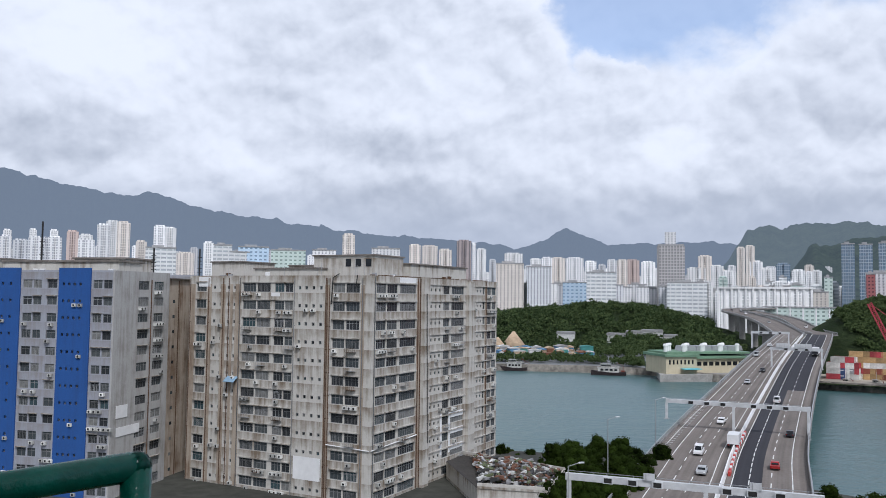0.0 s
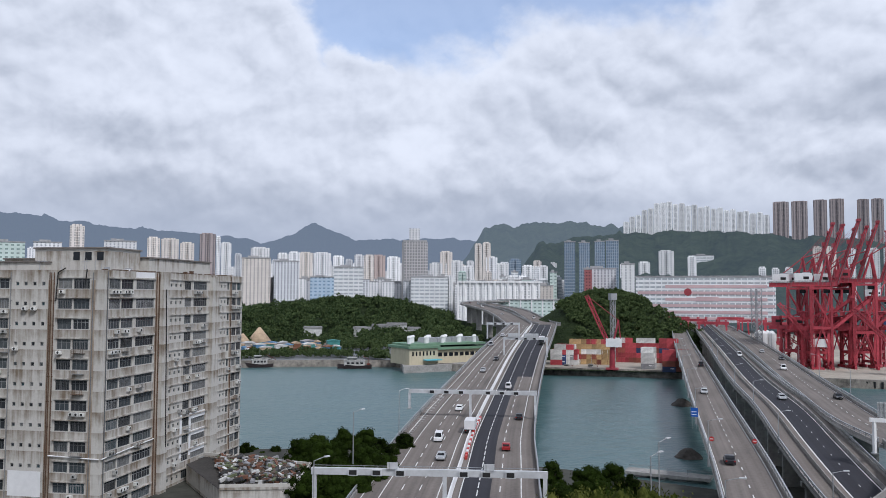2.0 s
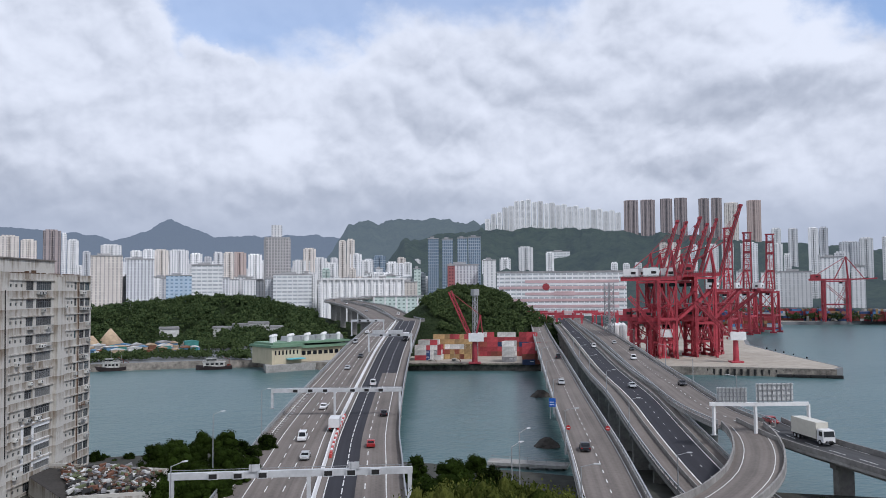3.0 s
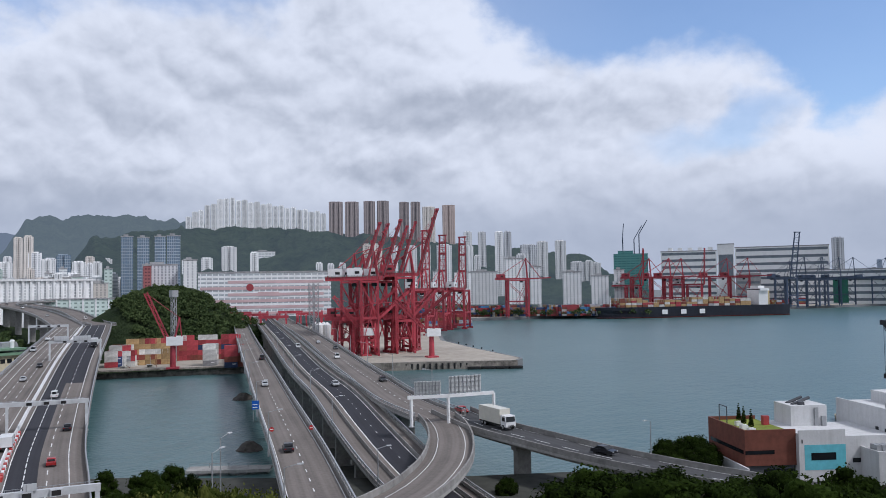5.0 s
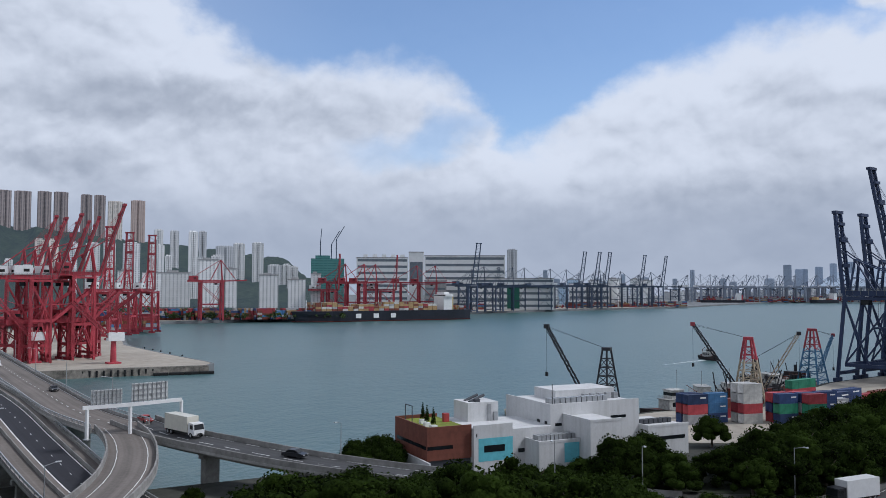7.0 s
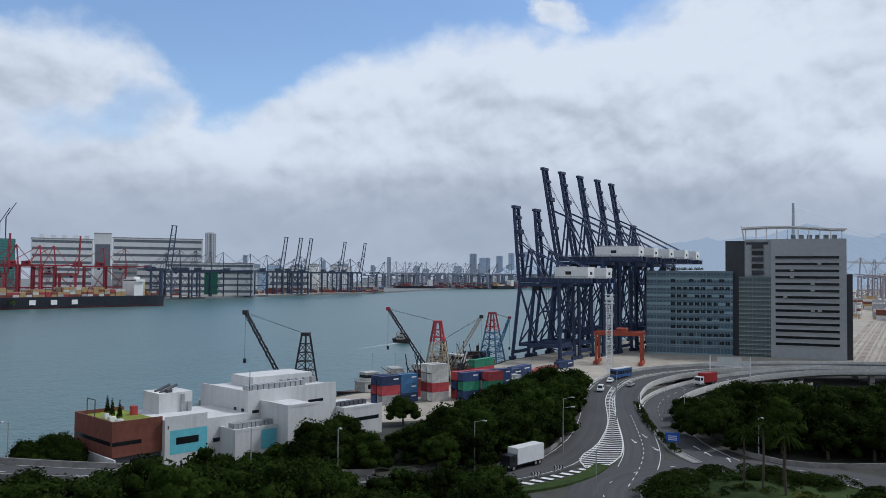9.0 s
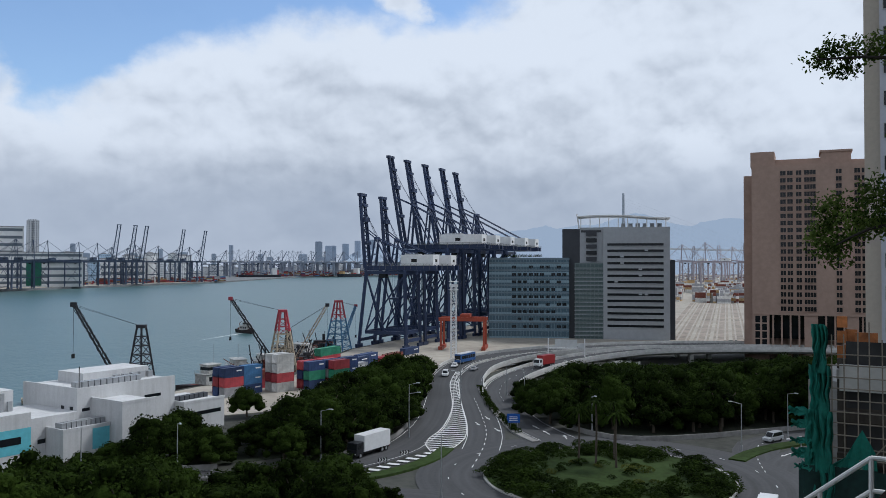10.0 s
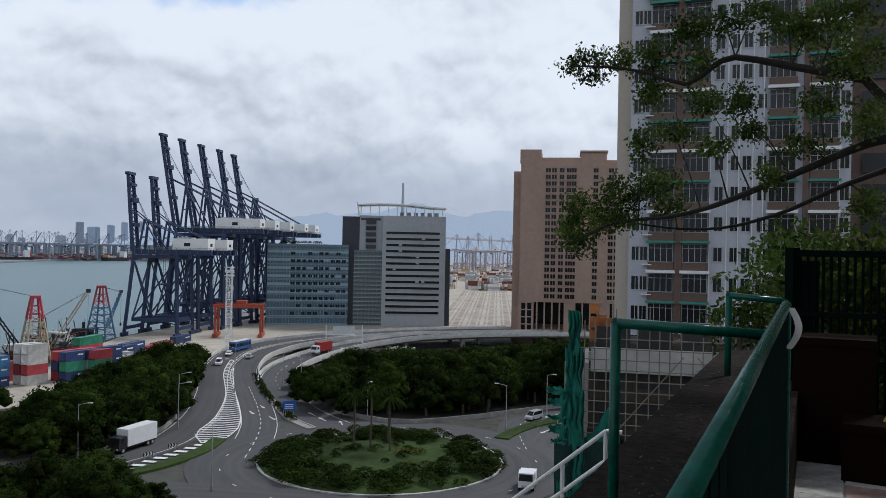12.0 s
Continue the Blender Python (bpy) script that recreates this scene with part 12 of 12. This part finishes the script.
def sprig(rng, centre, wide, high, count, size):
    """Small leaves in little whorls round twigs within an oval."""
    v = []
    n = max(4, count // 9)
    twigs = np.clip(rng.normal(scale=0.42, size=(n, 3)), -0.72, 0.72) * np.array((wide, wide, high))
    c = np.repeat(twigs, 9, 0) + rng.normal(scale=size * 1.1, size=(n * 9, 3)) + np.array(centre)
    k = len(c)
    u = rng.normal(size=(k, 3))
    u /= np.linalg.norm(u, axis=1)[:, None]
    w = np.cross(u, rng.normal(size=(k, 3)))
    w /= np.linalg.norm(w, axis=1)[:, None]
    s = size * rng.uniform(0.7, 1.3, (k, 1))
    return np.stack([c - u * s * 0.6, c + w * s * 0.34, c + u * s * 0.6, c - w * s * 0.3], 1).reshape(-1, 3)


rng9 = np.random.default_rng(77)
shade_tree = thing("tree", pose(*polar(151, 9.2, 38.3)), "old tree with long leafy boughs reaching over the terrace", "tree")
home = shade_tree.matrix_world.inverted()
crotch = Vector(polar(150.6, 9.2, 41.2))
part("trunk", limb([(0, 0, -0.3), (0.05, 0.05, 1.6), tuple(home @ crotch)], 0.26, 0.17), BARK, shade_tree)
HIGH = ([(146.5, 9.6), (144.0, 9.9), (142.8, 11.3), (140.2, 12.0), (138.5, 12.4), (135.1, 13.2), (133.6, 12.6), (132.0, 11.6), (129.6, 12.4), (126.9, 12.9), (124.2, 13.0)],
        [(125.6, 13.6, 0.25, 0.13), (124.4, 13.0, 0.19, 0.1), (125.8, 12.3, 0.16, 0.1), (127.6, 13.3, 0.24, 0.18), (129.9, 13.5, 0.29, 0.29), (129.8, 11.1, 0.26, 0.29), (132.1, 15.0, 0.32, 0.26), (134.2, 15.4, 0.29, 0.18), (132.9, 13.0, 0.26, 0.22), (139.8, 14.5, 0.36, 0.3), (142.4, 13.0, 0.36, 0.42), (138.3, 15.1, 0.36, 0.24), (136.4, 15.9, 0.26, 0.17), (141.2, 12.0, 0.25, 0.17), (141.7, 15.4, 0.4, 0.28)])
MID = ([(146.0, 7.9), (144.0, 7.6), (142.8, 7.3), (140.6, 6.4), (138.6, 5.5), (136.2, 4.5), (134.8, 3.9), (133.1, 3.3), (130.9, 2.8), (129.0, 2.6), (127.1, 2.3), (125.2, 1.3)],
       [(133.3, 10.4, 0.29, 0.22), (135.4, 10.3, 0.22, 0.22), (136.2, 8.5, 0.22, 0.16), (131.2, 8.5, 0.31, 0.13), (129.3, 7.7, 0.16, 0.26), (133.7, 7.4, 0.31, 0.12), (140.2, 9.9, 0.32, 0.18), (143.1, 8.7, 0.3, 0.26), (139.3, 7.5, 0.26, 0.12), (137.3, 5.4, 0.17, 0.17)])
LOW = ([(146.0, 6.6), (144.0, 5.7), (141.9, 4.9), (140.0, 4.0), (138.6, 3.3), (136.6, 2.6), (134.5, 2.1), (131.6, 2.0), (127.9, 2.5)],
       [(125.0, 3.3, 0.27, 0.24), (125.2, 1.0, 0.22, 0.22), (124.4, 1.9, 0.2, 0.24), (127.7, 4.1, 0.34, 0.3), (130.1, 5.0, 0.34, 0.24), (131.2, 3.5, 0.24, 0.15), (127.9, 2.6, 0.28, 0.14), (126.4, 2.4, 0.25, 0.2), (143.2, 3.5, 0.3, 0.24)])
for (way, sprigs), r0, dist in ((HIGH, 0.062, 9.0), (MID, 0.055, 8.7), (LOW, 0.036, 9.2)):
    line = [crotch] + [sight(a, e, dist) for a, e in way]
    bough = part("bough", limb([tuple(home @ p) for p in line], r0, 0.01), DARK_BARK, shade_tree)
    for a, e, w, h in sprigs:
        c = sight(a, e, dist + float(rng9.uniform(-0.4, 0.4)))
        near = min(line[1:], key=lambda p: (p - c).length)
        part("twig", limb([tuple(home @ near), tuple(home @ (near.lerp(c, 0.5) + Vector((0, 0, 0.05)))), tuple(home @ c)], 0.009, 0.003), DARK_BARK, bough)
        part("foliage", quad_mesh("foliage", sprig(rng9, home @ c, w * 0.9, h * 0.9, int(140 + 8600 * w * h), 0.037), TWIG_LEAF), None, bough)
# unseen crown overhead, added to keep the sun off the terrace
for i in range(46):
    a, d = 128 + 62 * rng9.random(), 5.5 + 7.5 * rng9.random()
    c = Vector(polar(a, d, 44.6 + 3.2 * rng9.random() + 0.12 * max(0, d - 9)))
    part("foliage", quad_mesh("foliage", sprig(rng9, home @ c, 1.3, 0.8, 500, 0.16), TWIG_LEAF), None, shade_tree)
for i in range(7):
    a = 152 + 6 * i
    part("bough", limb([tuple(home @ crotch), tuple(home @ Vector(polar(a, 8.0, 44.2))), tuple(home @ Vector(polar(a - 3, 6.5, 46.4)))], 0.1, 0.03), BARK, shade_tree)
# shrubs behind the coping
for a, e, d, s in ((138.0, -0.6, 12.6, 0.62), (136.9, -2.3, 12.2, 0.6), (135.7, -3.7, 12.0, 0.45), (138.8, 0.9, 12.9, 0.5), (139.6, -2.1, 12.6, 0.6)):
    c = sight(a, e, d)
    t = thing("shrub", pose(c.x, c.y, c.z - 1.0), "leafy green shrub behind the coping wall", "shrub", "shrubs behind the coping")
    part("stem", Mesh().tube((0, 0, -3.4), (0, 0, 0.9), 0.05, 6, 0.02), BARK, t)
    part("foliage", quad_mesh("foliage", sprig(rng9, (0, 0, 0.9), s * 1.2, s * 1.2, 620, 0.075), TWIG_LEAF), None, t)
# clipped hedge behind the fence
for i in range(9):
    c = Vector(polar(140.4 + i * 1.45, 9.5, 38.3))
    t = thing("hedge", pose(*c), "dark leafy hedge behind the steel fence", "hedge", "hedge behind the fence")
    part("stem", Mesh().tube((0, 0, -1.5), (0, 0, 1.2), 0.05, 6, 0.02), BARK, t)
    part("foliage", quad_mesh("foliage", np.concatenate([sprig(rng9, (0, 0, z), 0.5, 0.7, 500, 0.085) for z in (0.4, 1.0, 1.5)]), TWIG_LEAF), None, t)
